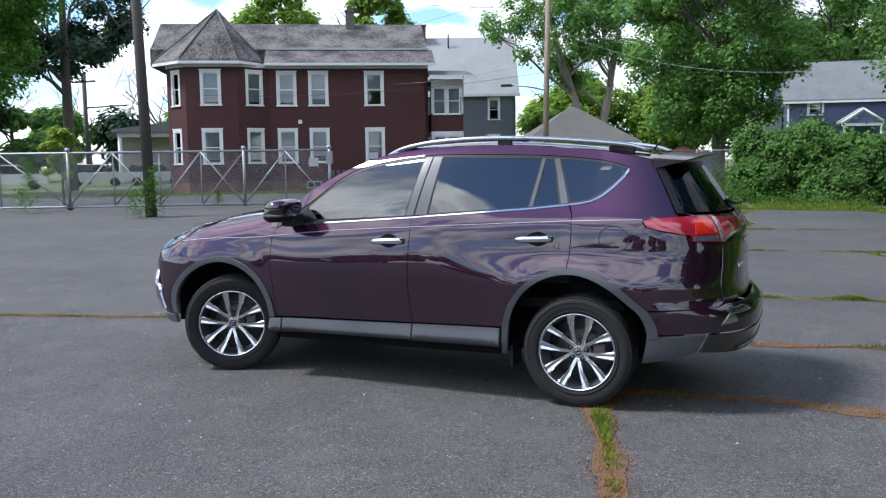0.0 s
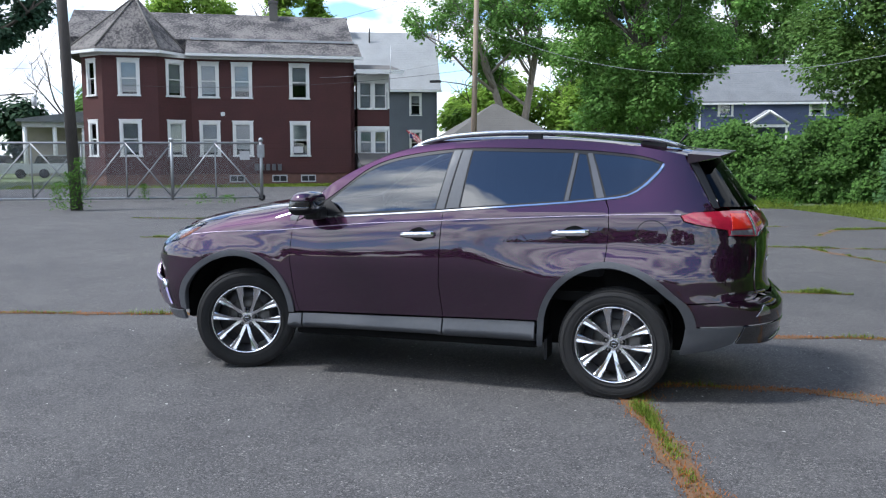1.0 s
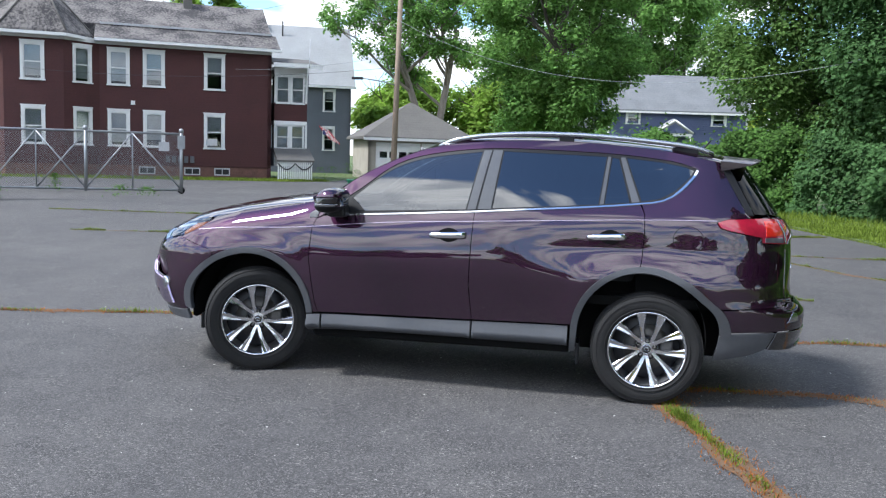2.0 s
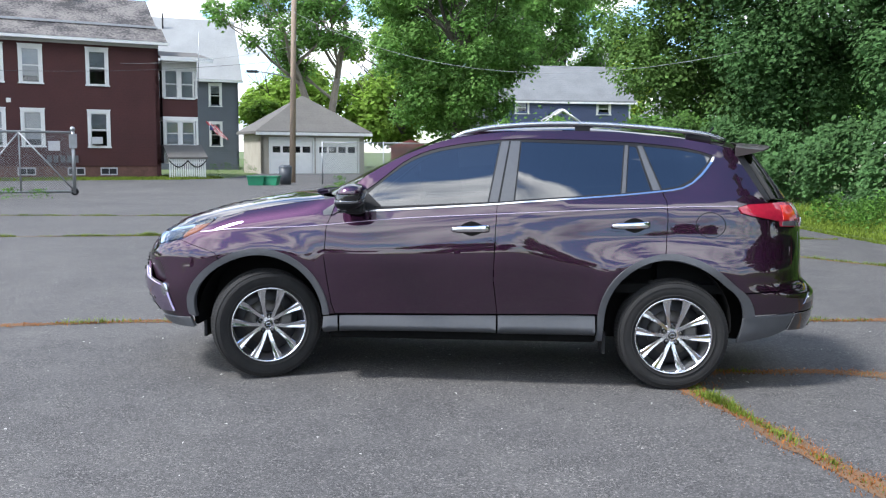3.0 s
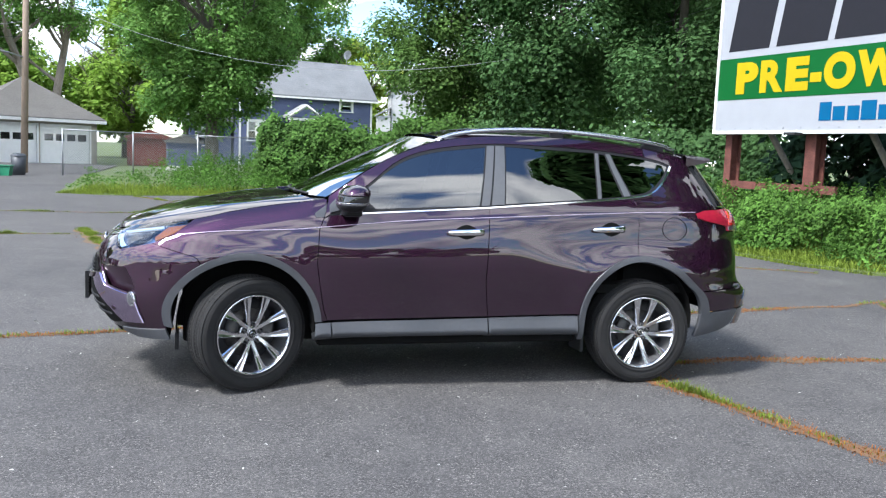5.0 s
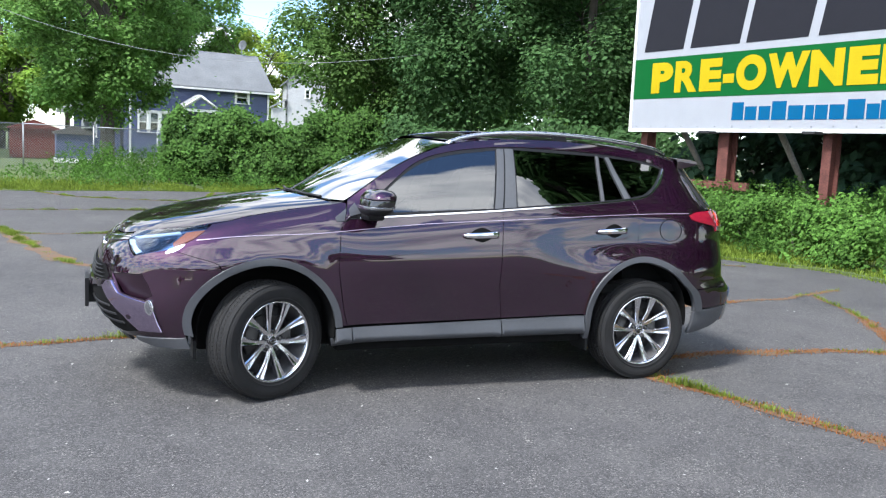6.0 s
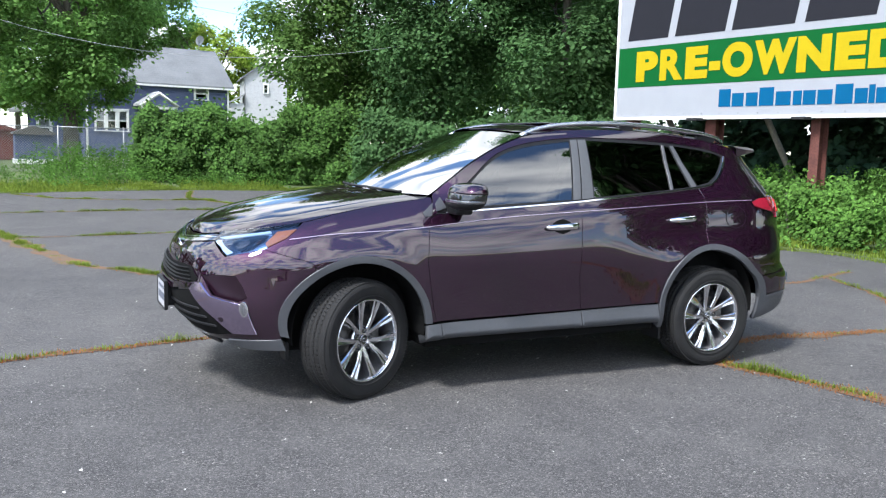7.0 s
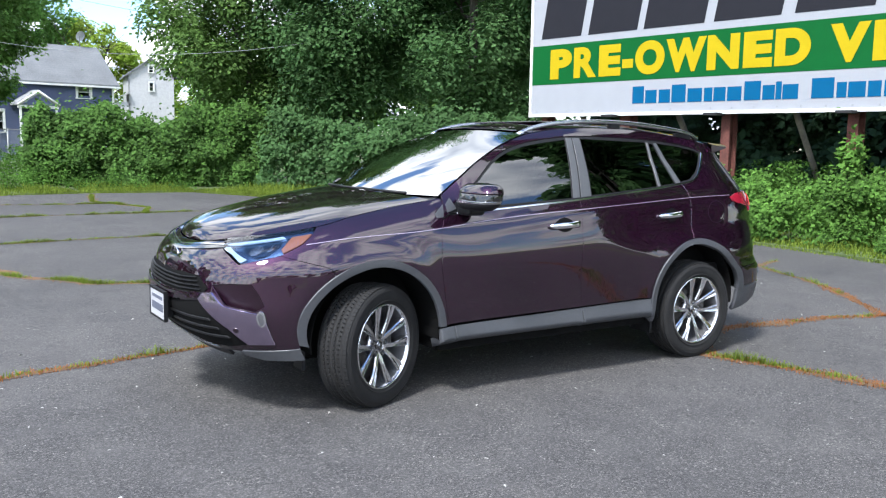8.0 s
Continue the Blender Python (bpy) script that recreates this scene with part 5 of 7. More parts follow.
# ---- the hoarding ----
sign = thing("hoarding", pose(9.9, 11.9, 0, 0, 0, -81), "large white roadside hoarding on rusty steel posts", "hoarding")
SL, SB, ST = 11.6, 2.30, 6.1
box("panel", (-.05, 0, SB), (SL, .12, ST), SIGN_WHITE, sign, "white vinyl face with a green band")
for a, b in (((-.12, -.03, SB - .07), (SL + .05, .15, SB)), ((-.12, -.03, SB), (-.05, .15, ST)), ((-.12, -.03, ST), (SL + .05, .15, ST + .07))): box("edge_frame", a, b, TRIM, sign)
box("green_band", (-.045, -.006, 3.0), (SL, -.001, 3.93), SIGN_GREEN, sign)
for x0, x1 in ((.22, 1.44), (1.65, 3.01), (3.18, 4.67), (4.89, 6.33), (6.60, 8.07), (8.30, 9.70)):
    prism("name_shape", [(x0, 4.09), (x1, 4.09), (x1 + .28, 5.6), (x0 + .28, 5.6)], -.008, -.002, SIGN_BLACK, sign, "plain black shape")
for x0, x1, top in ((2.96, 3.26, .37), (3.30, 3.59, .28), (3.65, 3.93, .28), (3.97, 4.31, .37), (4.36, 4.70, .28), (4.75, 4.94, .28), (4.97, 5.24, .28), (5.28, 5.59, .28), (5.65, 6.0, .37), (6.04, 6.29, .28), (6.31, 6.43, .34), (6.45, 6.76, .28), (7.02, 7.44, .37), (7.49, 7.67, .28), (7.70, 8.01, .28), (8.05, 8.28, .28), (8.33, 8.6, .28)):
    prism("web_bar", [(x0, 2.49), (x1, 2.49), (x1, 2.49 + top), (x0, 2.49 + top)], -.008, -.002, SIGN_BLUE, sign, "plain blue block")
for k in range(24): box("face_screw", (.1 + .48 * k, -.012, SB + .04), (.125 + .48 * k, 0, SB + .065), GALV, sign)


def lettering(word, x, width, z, cap, mat, parent, bold=.02):
    cu = bpy.data.curves.new("lettering", "FONT")
    cu.body, cu.size, cu.extrude, cu.offset, cu.space_character = word, 1.0, .003, bold, 1.14
    ob = bpy.data.objects.new("lettering", cu)
    scene.collection.objects.link(ob)
    bpy.context.view_layer.update()
    me = bpy.data.meshes.new_from_object(ob.evaluated_get(bpy.context.evaluated_depsgraph_get()))
    bpy.data.objects.remove(ob)
    co = np.empty(len(me.vertices) * 3); me.vertices.foreach_get("co", co); co = co.reshape(-1, 3)
    lo, hi = co.min(0), co.max(0)
    co[:, 0] = (co[:, 0] - lo[0]) / (hi[0] - lo[0]) * width; co[:, 1] = (co[:, 1] - lo[1]) / (hi[1] - lo[1]) * cap
    out = np.stack([x + co[:, 0], -.012 - co[:, 2], z + co[:, 1]], 1)
    me.vertices.foreach_set("co", out.reshape(-1)); me.update()
    me.materials.clear(); me.materials.append(mat)
    t = new("lettering", me); t.parent = parent; t["label"] = "yellow capital letter"
    return t


for letter, x0, x1 in (("P", .53, 1.19), ("R", 1.26, 1.93), ("E", 2.0, 2.61), ("O", 3.0, 3.755), ("W", 3.79, 4.755), ("N", 4.78, 5.50), ("E", 5.59, 6.20), ("D", 6.25, 6.955), ("V", 7.31, 8.03), ("E", 8.09, 8.66)):
    lettering(letter, x0, x1 - x0, 3.12 if letter != "O" else 3.108, .70 if letter != "O" else .725, SIGN_YELLOW, sign, .046 if letter == "R" else .062)
box("lettering", (2.655, -.015, 3.275), (2.945, -.009, 3.47), SIGN_YELLOW, sign, "yellow hyphen")


def sign_post(x, y, w, broken=False):
    bm = bmesh.new()
    add_box(bm, (x - w / 2, y, -.1), (x + w / 2, y + .03, SB + .2)); add_box(bm, (x - w / 2, y + .27, -.1), (x + w / 2, y + .3, SB + .2)); add_box(bm, (x - .015, y + .03, -.1), (x + .015, y + .27, ST - .3))
    return part("steel_post", bm, RUST_STEEL, sign)
for x, w in ((.2, .2), (2.62, .28), (5.16, .2), (7.74, .2), (10.5, .26)): sign_post(x, .2, w)
box("footing", (.0, .1, -.05), (.5, .6, .3), CONCRETE, sign, bevel=.02)
box("cross_beam", (0.2, .24, 1.0), (3.3, .32, 1.17), RUST_STEEL, sign)
box("cross_beam", (0.2, .14, SB + .02), (SL - .3, .22, SB + .2), RUST_STEEL, sign)
for x in (1.0, 3.7, 6.4): tube("back_stay", [(x, 2.6, 0), (x, .4, 2.6)], .07, BARK_PALE, sign, n=6)
for x in (2.3, 4.9, 7.6): box("catwalk_bracket", (x, -.25, SB - .1), (x + .3, .1, SB - .05), ROOM_DARK, sign)

# ---- the car ----
def smooth_knots(k, x):
    """Catmull-Rom curve through knots (x, y)."""
    n = len(k)
    if x <= k[0][0]: return k[0][1]
    if x >= k[-1][0]: return k[-1][1]
    i = 0
    while x > k[i + 1][0]: i += 1
    (x0, y0), (x1, y1) = k[i], k[i + 1]
    m0 = (y1 - k[i - 1][1]) / (x1 - k[i - 1][0]) if i else (y1 - y0) / (x1 - x0)
    m1 = (k[i + 2][1] - y0) / (k[i + 2][0] - x0) if i + 2 < n else (y1 - y0) / (x1 - x0)
    h = x1 - x0; t = (x - x0) / h
    return (2 * t**3 - 3 * t * t + 1) * y0 + (t**3 - 2 * t * t + t) * h * m0 + (3 * t * t - 2 * t**3) * y1 + (t**3 - t * t) * h * m1


def clamp(x): return min(1.0, max(0.0, x))
def ease(x): x = clamp(x); return x * x * (3 - 2 * x)


HALF = [(.15, .78), (.25, .83), (.31, .868), (.37, .880), (.43, .882), (.52, .887), (.65, .896), (.76, .904), (.83, .906), (.90, .902), (.97, .893), (1.04, .882), (1.09, .872), (1.13, .859), (1.17, .841), (1.19, .834), (1.25, .812), (1.35, .770), (1.45, .720), (1.57, .650), (1.63, .60), (1.70, .50)]
FENDER = [(.76, .904), (.83, .906), (.90, .902), (.98, .892), (1.05, .877), (1.10, .860), (1.15, .825), (1.19, .775), (1.22, .71), (1.3, .5)]
NOSE = [(.15, 1.98), (.25, 2.09), (.36, 2.20), (.48, 2.295), (.60, 2.335), (.70, 2.32), (.80, 2.30), (.90, 2.245), (.98, 2.11), (1.06, 1.95), (1.2, 1.7)]
TAIL = [(.15, 2.19), (.28, 2.30), (.40, 2.37), (.55, 2.395), (.62, 2.38), (.68, 2.30), (.95, 2.285), (1.10, 2.265), (1.22, 2.19), (1.35, 2.10), (1.50, 1.99), (1.62, 1.91), (1.72, 1.85)]
ZTOP = [(-2.53, .945), (-2.32, .958), (-2.1, 1.0), (-1.9, 1.035), (-1.57, 1.095), (-1.21, 1.16), (-.97, 1.195), (-.87, 1.22), (-.63, 1.385), (-.34, 1.53), (-.08, 1.61), (.27, 1.65), (.73, 1.66), (1.11, 1.64), (1.53, 1.595), (1.82, 1.55), (2.0, 1.52)]
BELT = [(-.9, 1.108), (-.63, 1.122), (.13, 1.172), (.29, 1.185), (.97, 1.238), (1.24, 1.265)]
FC, RC = -2.521, 2.578


def faired(knots, soft=.022):
    """The same curve with its small waves taken out, as a table."""
    a, b, n = knots[0][0], knots[-1][0], 400
    x = np.linspace(a, b, n); y = np.array([smooth_knots(knots, v) for v in x])
    k = max(1, int(soft / ((b - a) / n))); w = np.exp(-.5 * (np.arange(-3 * k, 3 * k + 1) / k) ** 2); w /= w.sum()
    pad = np.concatenate([2 * y[0] - y[3 * k:0:-1], y, 2 * y[-1] - y[-2:-3 * k - 2:-1]])
    y = np.convolve(pad, w, "valid")
    return list(x), list(y), (n - 1) / (b - a)


def at_table(tab, v):
    x, y, k = tab
    f = (v - x[0]) * k
    if f <= 0: return y[0]
    if f >= len(y) - 1: return y[-1]
    i = int(f); f -= i
    return y[i] * (1 - f) + y[i + 1] * f


HALF_T, FENDER_T, NOSE_T, TAIL_T = faired(HALF), faired(FENDER, .03), faired(NOSE, .03), faired(TAIL, .012)


def half_width(x, z):
    zz = z - clamp((z - .75) / .35) * .08 * (x - .1)
    y = at_table(HALF_T, zz) - .085 * clamp((z - 1.15) / .3) * clamp((x - .2) / 1.2) - .065 * ease((x - .25) / 1.1) * ease((z - .74) / .24)
    w = ease((-.66 - x) / .5)
    if w > 0: y = y * (1 - w) + w * at_table(FENDER_T, z + .165 * clamp(-.97 - x) * ease((z - .78) / .14))
    for cx in (-1.37, 1.28):
        d = math.hypot(x - cx, z - .42); y += .011 * math.exp(-((d - .455) / .085) ** 2) * ease((.99 - z) / .1)
    return y


def surf(u, z):
    """Left flank of the body: u runs from the middle of the nose round to the middle of the tail, and is x along the doors."""
    back = .018 * ease((u - .4) / .6) * ease((z - .74) / .2) + .018 * ease((u - 1.2) / .5) * clamp((z - 1.15) / .3)
    if -1.5 <= u <= 1.4: return Vector((u + back, -half_width(u, z), z))
    if u < -1.5:
        b = half_width(max(u, -1.95), z); a = max(at_table(NOSE_T, z) - 1.5, .05); th = min((-1.5 - u) / .65, math.pi / 2); n = 3.0; s, x0 = -1, -1.5
    else:
        b = half_width(min(u, 1.8), z); a = max(at_table(TAIL_T, z) - 1.4 - back, .05); th = min((u - 1.4) / .75, math.pi / 2); n = 3.4; s, x0 = 1, 1.4 + back
    c = max(math.cos(th), 0.0)
    r = (math.sin(th) ** n + c ** n) ** (-1 / n)
    return Vector((x0 + s * a * r * math.sin(th), -b * r * c, z))


def surf_normal(u, z):
    e = .004
    u0, u1 = (u - e, u + e)
    if u > RC - 2 * e: u0, u1 = u - 2 * e, u
    if u < FC + 2 * e: u0, u1 = u, u + 2 * e
    n = (surf(u1, z) - surf(u0, z)).cross(surf(u, z + e) - surf(u, z - e))
    return n.normalized() if n.length > 1e-9 else Vector((math.copysign(1, u), 0, 0))


def arc(cx, cz, r, a0, a1, n=22):
    return [(cx + r * math.cos(radians(a0 + (a1 - a0) * i / n)), cz + r * math.sin(radians(a0 + (a1 - a0) * i / n))) for i in range(n + 1)]


def trace(knots, a, b, n=20, dz=0.0):
    return [(a + (b - a) * i / n, smooth_knots(knots, a + (b - a) * i / n) + dz) for i in range(n + 1)]


def inset(poly, d, keep=()):
    """Draws an outline in by d, but not where it meets the middle of the car."""
    area = sum(p[0] * q[1] - q[0] * p[1] for p, q in zip(poly, poly[1:] + poly[:1]))
    s = 1 if area > 0 else -1
    out = []
    n = len(poly)
    for i, p in enumerate(poly):
        a, b = poly[i - 1], poly[(i + 1) % n]
        e1, e2 = Vector((p[0] - a[0], p[1] - a[1])), Vector((b[0] - p[0], b[1] - p[1]))
        n1, n2 = (Vector((-e.y, e.x)).normalized() if e.length > 1e-9 else Vector((0, 0)) for e in (e1, e2))
        m = n1 + n2
        m = m / max(m.length, .4) if m.length > 1e-6 else n1
        q = Vector(p) + m * d * s
        if p[0] <= FC + .002 or p[0] >= RC - .002: q.x = p[0]
        out.append((q.x, q.y))
    return out


def dense(poly, step):
    out = []
    for p, q in zip(poly, poly[1:] + poly[:1]):
        n = max(1, math.ceil(math.hypot(q[0] - p[0], q[1] - p[1]) / step))
        out += [(p[0] + (q[0] - p[0]) * i / n, p[1] + (q[1] - p[1]) * i / n) for i in range(n)]
    return out


import mathutils


def panel(name, outline, mat, parent, holes=(), off=0.0, thick=.016, grid=.05, side=-1, label="", gap=.003, join=False):
    """A curved sheet cut to an outline in (u, z), laid on the flank with an edge turned inwards."""
    outline = dense(inset(outline, gap), grid * .5)
    loops = [outline] + [dense(list(h), grid * .5) for h in holes]
    pts, edges = [], []
    for L in loops:
        s = len(pts); pts += [Vector(p) for p in L]
        edges += [(s + i, s + (i + 1) % len(L)) for i in range(len(L))]
    us, zs = [p[0] for p in outline], [p[1] for p in outline]
    def ok(x, y): return inside(outline, x, y) and not any(inside(h, x, y) for h in loops[1:])
    rim = np.array([tuple(p) for p in pts])
    x = min(us) + grid * .5
    while x < max(us):
        y = min(zs) + grid * .5
        while y < max(zs):
            if ok(x, y) and np.min(np.hypot(rim[:, 0] - x, rim[:, 1] - y)) > grid * .4: pts.append(Vector((x, y)))
            y += grid
        x += grid
    V, _, F, *_ = mathutils.geometry.delaunay_2d_cdt(pts, edges, [], 0, 1e-5)
    F = [f for f in F if ok(sum(V[i].x for i in f) / 3, sum(V[i].y for i in f) / 3)]
    P, N = [], []
    for v in V:
        n = surf_normal(v.x, v.y); P.append(surf(v.x, v.y) + n * (off(v.y) if callable(off) else off))
        N.append((n - Vector((0, 0, (off(v.y + .004) - off(v.y - .004)) / .008))).normalized() if callable(off) else n)
    cnt = {}
    for f in F:
        for i in range(3):
            e = (f[i], f[(i + 1) % 3]); cnt[e] = 1
    border = [e for e in cnt if (e[1], e[0]) not in cnt]
    border = [e for e in border if not (all(V[i].x <= FC + .003 for i in e) or all(V[i].x >= RC - .003 for i in e))]
    faces = [tuple(f) for f in F]
    for a, b in border:
        i = len(P)
        t = (P[b] - P[a]).normalized(); o = t.cross(N[a]).normalized()
        P += [P[a].copy(), P[b].copy(), P[b] - N[b] * thick, P[a] - N[a] * thick]
        N += [(o + N[a]).normalized(), (o + N[b]).normalized(), o, o]
        faces.append((i + 1, i, i + 3, i + 2))
    flip = lambda Q: [Vector((q.x, -q.y, q.z)) for q in Q]
    if join:
        k = len(P); faces = faces + [tuple(k + i for i in f[::-1]) for f in faces]; P, N = P + flip(P), N + flip(N)
    elif side > 0:
        P, N, faces = flip(P), flip(N), [f[::-1] for f in faces]
    return ob_from(name, P, faces, mat, parent, label, normals=N)


def loft(name, edge, mid, mat, parent, label="", n=24, power=1.0, thick=0.0):
    """A crowned sheet across the car between a left edge, its mirror and the middle line."""
    verts, faces = [], []
    for e, c in zip(edge, mid):
        for j in range(n + 1):
            v = -1 + 2 * j / n; s = (1 - v * v)
            verts.append((e[0] + (c[0] - e[0]) * s, abs(e[1]) * v, e[2] + (c[1] - e[2]) * s ** power))
    for i in range(len(edge) - 1):
        for j in range(n):
            a = i * (n + 1) + j; faces.append((a, a + n + 1, a + n + 2, a + 1))
    ob = ob_from(name, verts, [f[::-1] for f in faces], mat, parent, label, smooth=True)
    if thick:
        mod = ob.modifiers.new("thick", "SOLIDIFY"); mod.thickness = thick; mod.offset = 1
    return ob


def resample(knots, n):
    """n + 1 places along a curve through 3D knots."""
    t = [0.0]
    for a, b in zip(knots, knots[1:]): t.append(t[-1] + (Vector(b) - Vector(a)).length)
    return [tuple(smooth_knots([(t[k], p[ax]) for k, p in enumerate(knots)], t[-1] * i / n) for ax in range(len(knots[0]))) for i in range(n + 1)]


car = thing("suv", pose(0, 0, 0), "dark purple five-door SUV with grey cladding and alloy wheels", "car")

# underside and wheel wells
for nm, a, b in (("floor_pan", (-1.75, -.60, .26), (1.86, .60, .78)), ("sill_box", (-.93, -.84, .27), (.84, -.61, .60)), ("sill_box", (-.93, .61, .27), (.84, .84, .60)), ("rear_crossmember", (2.13, -.70, .40), (2.16, .70, .62)), ("splash_panel", (-1.86, -.78, .33), (-1.815, .78, .84)), ("front_crossmember", (-2.0, -.66, .36), (-1.96, .66, .85))):
    box(nm, a, b, UNDER, car, bevel=.02)
for cx in (-1.37, 1.28):
    for s in (-1, 1):
        verts, faces = [], []
        A = arc(cx, .42, .415, -8, 188, 24)
        for x, z in A: verts += [(x, s * .58, z), (x, s * .895, z)]
        for i in range(24): faces.append((2 * i, 2 * i + 1, 2 * i + 3, 2 * i + 2))
        k = len(verts); verts += [(x, s * .585, z) for x, z in A]; faces.append(tuple(range(k, k + 25)))
        ob_from("wheel_arch_liner", verts, faces, UNDER, car)

def ARC_F(a, b, r=.449, n=26):
    """Front wheel arch, tucked in towards the nose."""
    out = []
    for i in range(n + 1):
        t = a + (b - a) * i / n; q = r * (1 - .085 * ease((t - 110) / 70))
        out.append((-1.37 + q * math.cos(radians(t)), .41 + q * math.sin(radians(t))))
    return out


SEAM = [(-1.635, .832), (-1.66, .846), (-1.76, .878), (-1.866, .912)]
LAMP_TOP = [(-1.765, 1.048)] + trace(ZTOP, -1.80, -2.19, 10, -.006)
LAMP_LOW = [(-2.163, .943), (-2.075, .905), (-2.02, .866), (-1.96, .886), (-1.866, .916), (-1.80, .972)]
ARC_R = lambda a, b, r=.438: arc(1.283, .425, r, a, b)
SHUT_F = [(-.875, .445), (-.90, .52), (-.925, .67), (-.945, .81), (-.932, 1.02), (-.905, 1.085)]
SHUT_B = [(.182, 1.177), (.172, .99), (.162, .69), (.19, .458)]
SHUT_R = [(1.24, 1.266), (1.262, 1.2), (1.267, 1.08), (1.255, .876)]
DLO_TOP = [(-.81, 1.165), (-.63, 1.29), (-.41, 1.458), (-.19, 1.538), (.2, 1.592), (.5, 1.598), (1.05, 1.582), (1.33, 1.557), (1.53, 1.527), (1.63, 1.497)]
DLO_TOP = trace(DLO_TOP, -.81, 1.63, 40)
DLO_REAR = [(1.59, 1.447), (1.465, 1.338), (1.365, 1.285)]

# skin
SILL = lambda z: smooth_knots([(.26, -.125), (.335, .014), (.352, .038), (.359, .041), (.44, .014), (.47, .008)], z)  # a ledge over an undercut
for s in (-1, 1):
    panel("fender", SHUT_F + [(-.878, 1.20)] + trace(ZTOP, -.90, -1.755, 18, -.004) + [(-1.763, 1.046), (-1.80, .970)] + SEAM[::-1] + ARC_F(122, 4.3), PAINT, car, side=s, gap=.002)
    fd = panel("front_door", [(.19, .458), (-.875, .445)] + SHUT_F[1:] + trace(BELT, -.86, .182, 12, -.004) + SHUT_B[1:3], PAINT, car, side=s)
    rd = panel("rear_door", SHUT_B[::-1] + trace(BELT, .19, 1.235, 12, -.004) + SHUT_R[1:] + ARC_R(94, 176) + [(.83, .468)], PAINT, car, side=s)
    panel("body_side", ARC_R(93, 27) + [(2.0, .645), (2.055, .665), (2.06, .97), (2.058, 1.028), (1.895, 1.042), (1.893, 1.075), (1.74, 1.111), (1.688, 1.130), (1.676, 1.166), (1.74, 1.187), (1.87, 1.198), (1.855, 1.225), (1.838, 1.38), (1.822, 1.50), (1.82, 1.535)]
          + trace(ZTOP, 1.815, -.865, 44, -.002) + [(-.90, 1.09), (-.855, 1.115)] + DLO_TOP + DLO_REAR + SHUT_R, PAINT, car, side=s, gap=.002)
    # glazing
    panes = [("door_glass", [(-.775, 1.14), (.118, 1.188)] + trace([(-.76, 1.155), (-.63, 1.270), (-.41, 1.438), (-.19, 1.518), (.195, 1.574)], .195, -.755, 16), GLASS_FRONT, fd),
             ("door_glass", [(.298, 1.203), (.965, 1.252), (1.005, 1.565), (.34, 1.582)], GLASS_SIDE, rd),
             ("quarter_light", [(1.005, 1.257), (1.165, 1.270), (1.085, 1.553), (1.042, 1.56)], GLASS_SIDE, rd),
             ("rear_quarter_glass", [(1.24, 1.281), (1.35, 1.301), (1.445, 1.353), (1.568, 1.453), (1.60, 1.490), (1.53, 1.512), (1.33, 1.542), (1.135, 1.56)], GLASS_SIDE, car)]
    for nm, poly, mat, par in panes: panel(nm, poly, mat, par, off=-.006, thick=.004, side=s, gap=0, grid=.06)
    panel("window_seal", [(-.855, 1.118)] + DLO_TOP + DLO_REAR + trace(BELT, 1.24, -.80, 14, .001), BLACK_TRIM, car, [p[1] for p in panes], off=-.004, side=s, gap=.001, label="black rubber window surround")
    for nm, poly, mat, par in [("pillar_film", [(.128, 1.186), (.186, 1.190), (.258, 1.584), (.205, 1.582)], PILLAR, fd), ("pillar_film", [(.198, 1.191), (.288, 1.198), (.332, 1.586), (.268, 1.585)], PILLAR, rd),
                          ("pillar_film", [(1.178, 1.270), (1.228, 1.275), (1.126, 1.562), (1.094, 1.56)], PILLAR, rd), ("divider_bar", [(.972, 1.250), (.998, 1.254), (1.034, 1.562), (1.012, 1.565)], PILLAR, rd)]:
        panel(nm, poly, mat, par, off=.0, side=s, gap=.001, thick=.008, label="grey film on the pillar" if nm == "pillar_film" else "")
    belt_line = trace(BELT, -.80, 1.2, 30) + [(1.30, 1.272), (1.37, 1.287), (1.43, 1.318), (1.50, 1.368), (1.59, 1.447), (1.628, 1.49)]
    low = [(p[0] + .004 * (i > 32), p[1] - .006) for i, p in enumerate(belt_line)]
    panel("window_trim", low + [(p[0] - .007 * (i > 33), p[1] + .003) for i, p in enumerate(belt_line)][::-1], CHROME, car, off=.006, side=s, gap=0, grid=.03, thick=.01, label="bright chrome strip under the windows")
    stripe = [(-1.79, .966), (-1.6, .990), (-1.38, 1.003), (-1.1, 1.016), (-.91, 1.032), (-.4, 1.079), (.18, 1.112), (.89, 1.148), (1.45, 1.171), (1.68, 1.176)]
    sl = [(-1.78 + 3.46 * i / 60, smooth_knots(stripe, -1.78 + 3.46 * i / 60)) for i in range(61)]
    panel("pinstripe", [(a, b - .002) for a, b in sl] + [(a, b + .002) for a, b in sl][::-1], PINSTRIPE, car, off=.0025, side=s, gap=0, thick=.001, grid=.06, label="thin pale pinstripe")
    # lower cladding
    panel("sill_cladding", [(-.848, .29), (.186, .30), (.186, .452), (-.848, .438)], CLADDING, car, off=SILL, side=s, thick=.05, grid=.035)
    panel("sill_cladding", [(.194, .30), (.826, .30), (.826, .462), (.194, .453)], CLADDING, car, off=SILL, side=s, thick=.05, grid=.035)
    panel("sill_end_cladding", [(-.955, .29), (-.856, .29), (-.856, .438), (-.948, .434)], CLADDING, car, off=SILL, side=s, thick=.05, grid=.035)
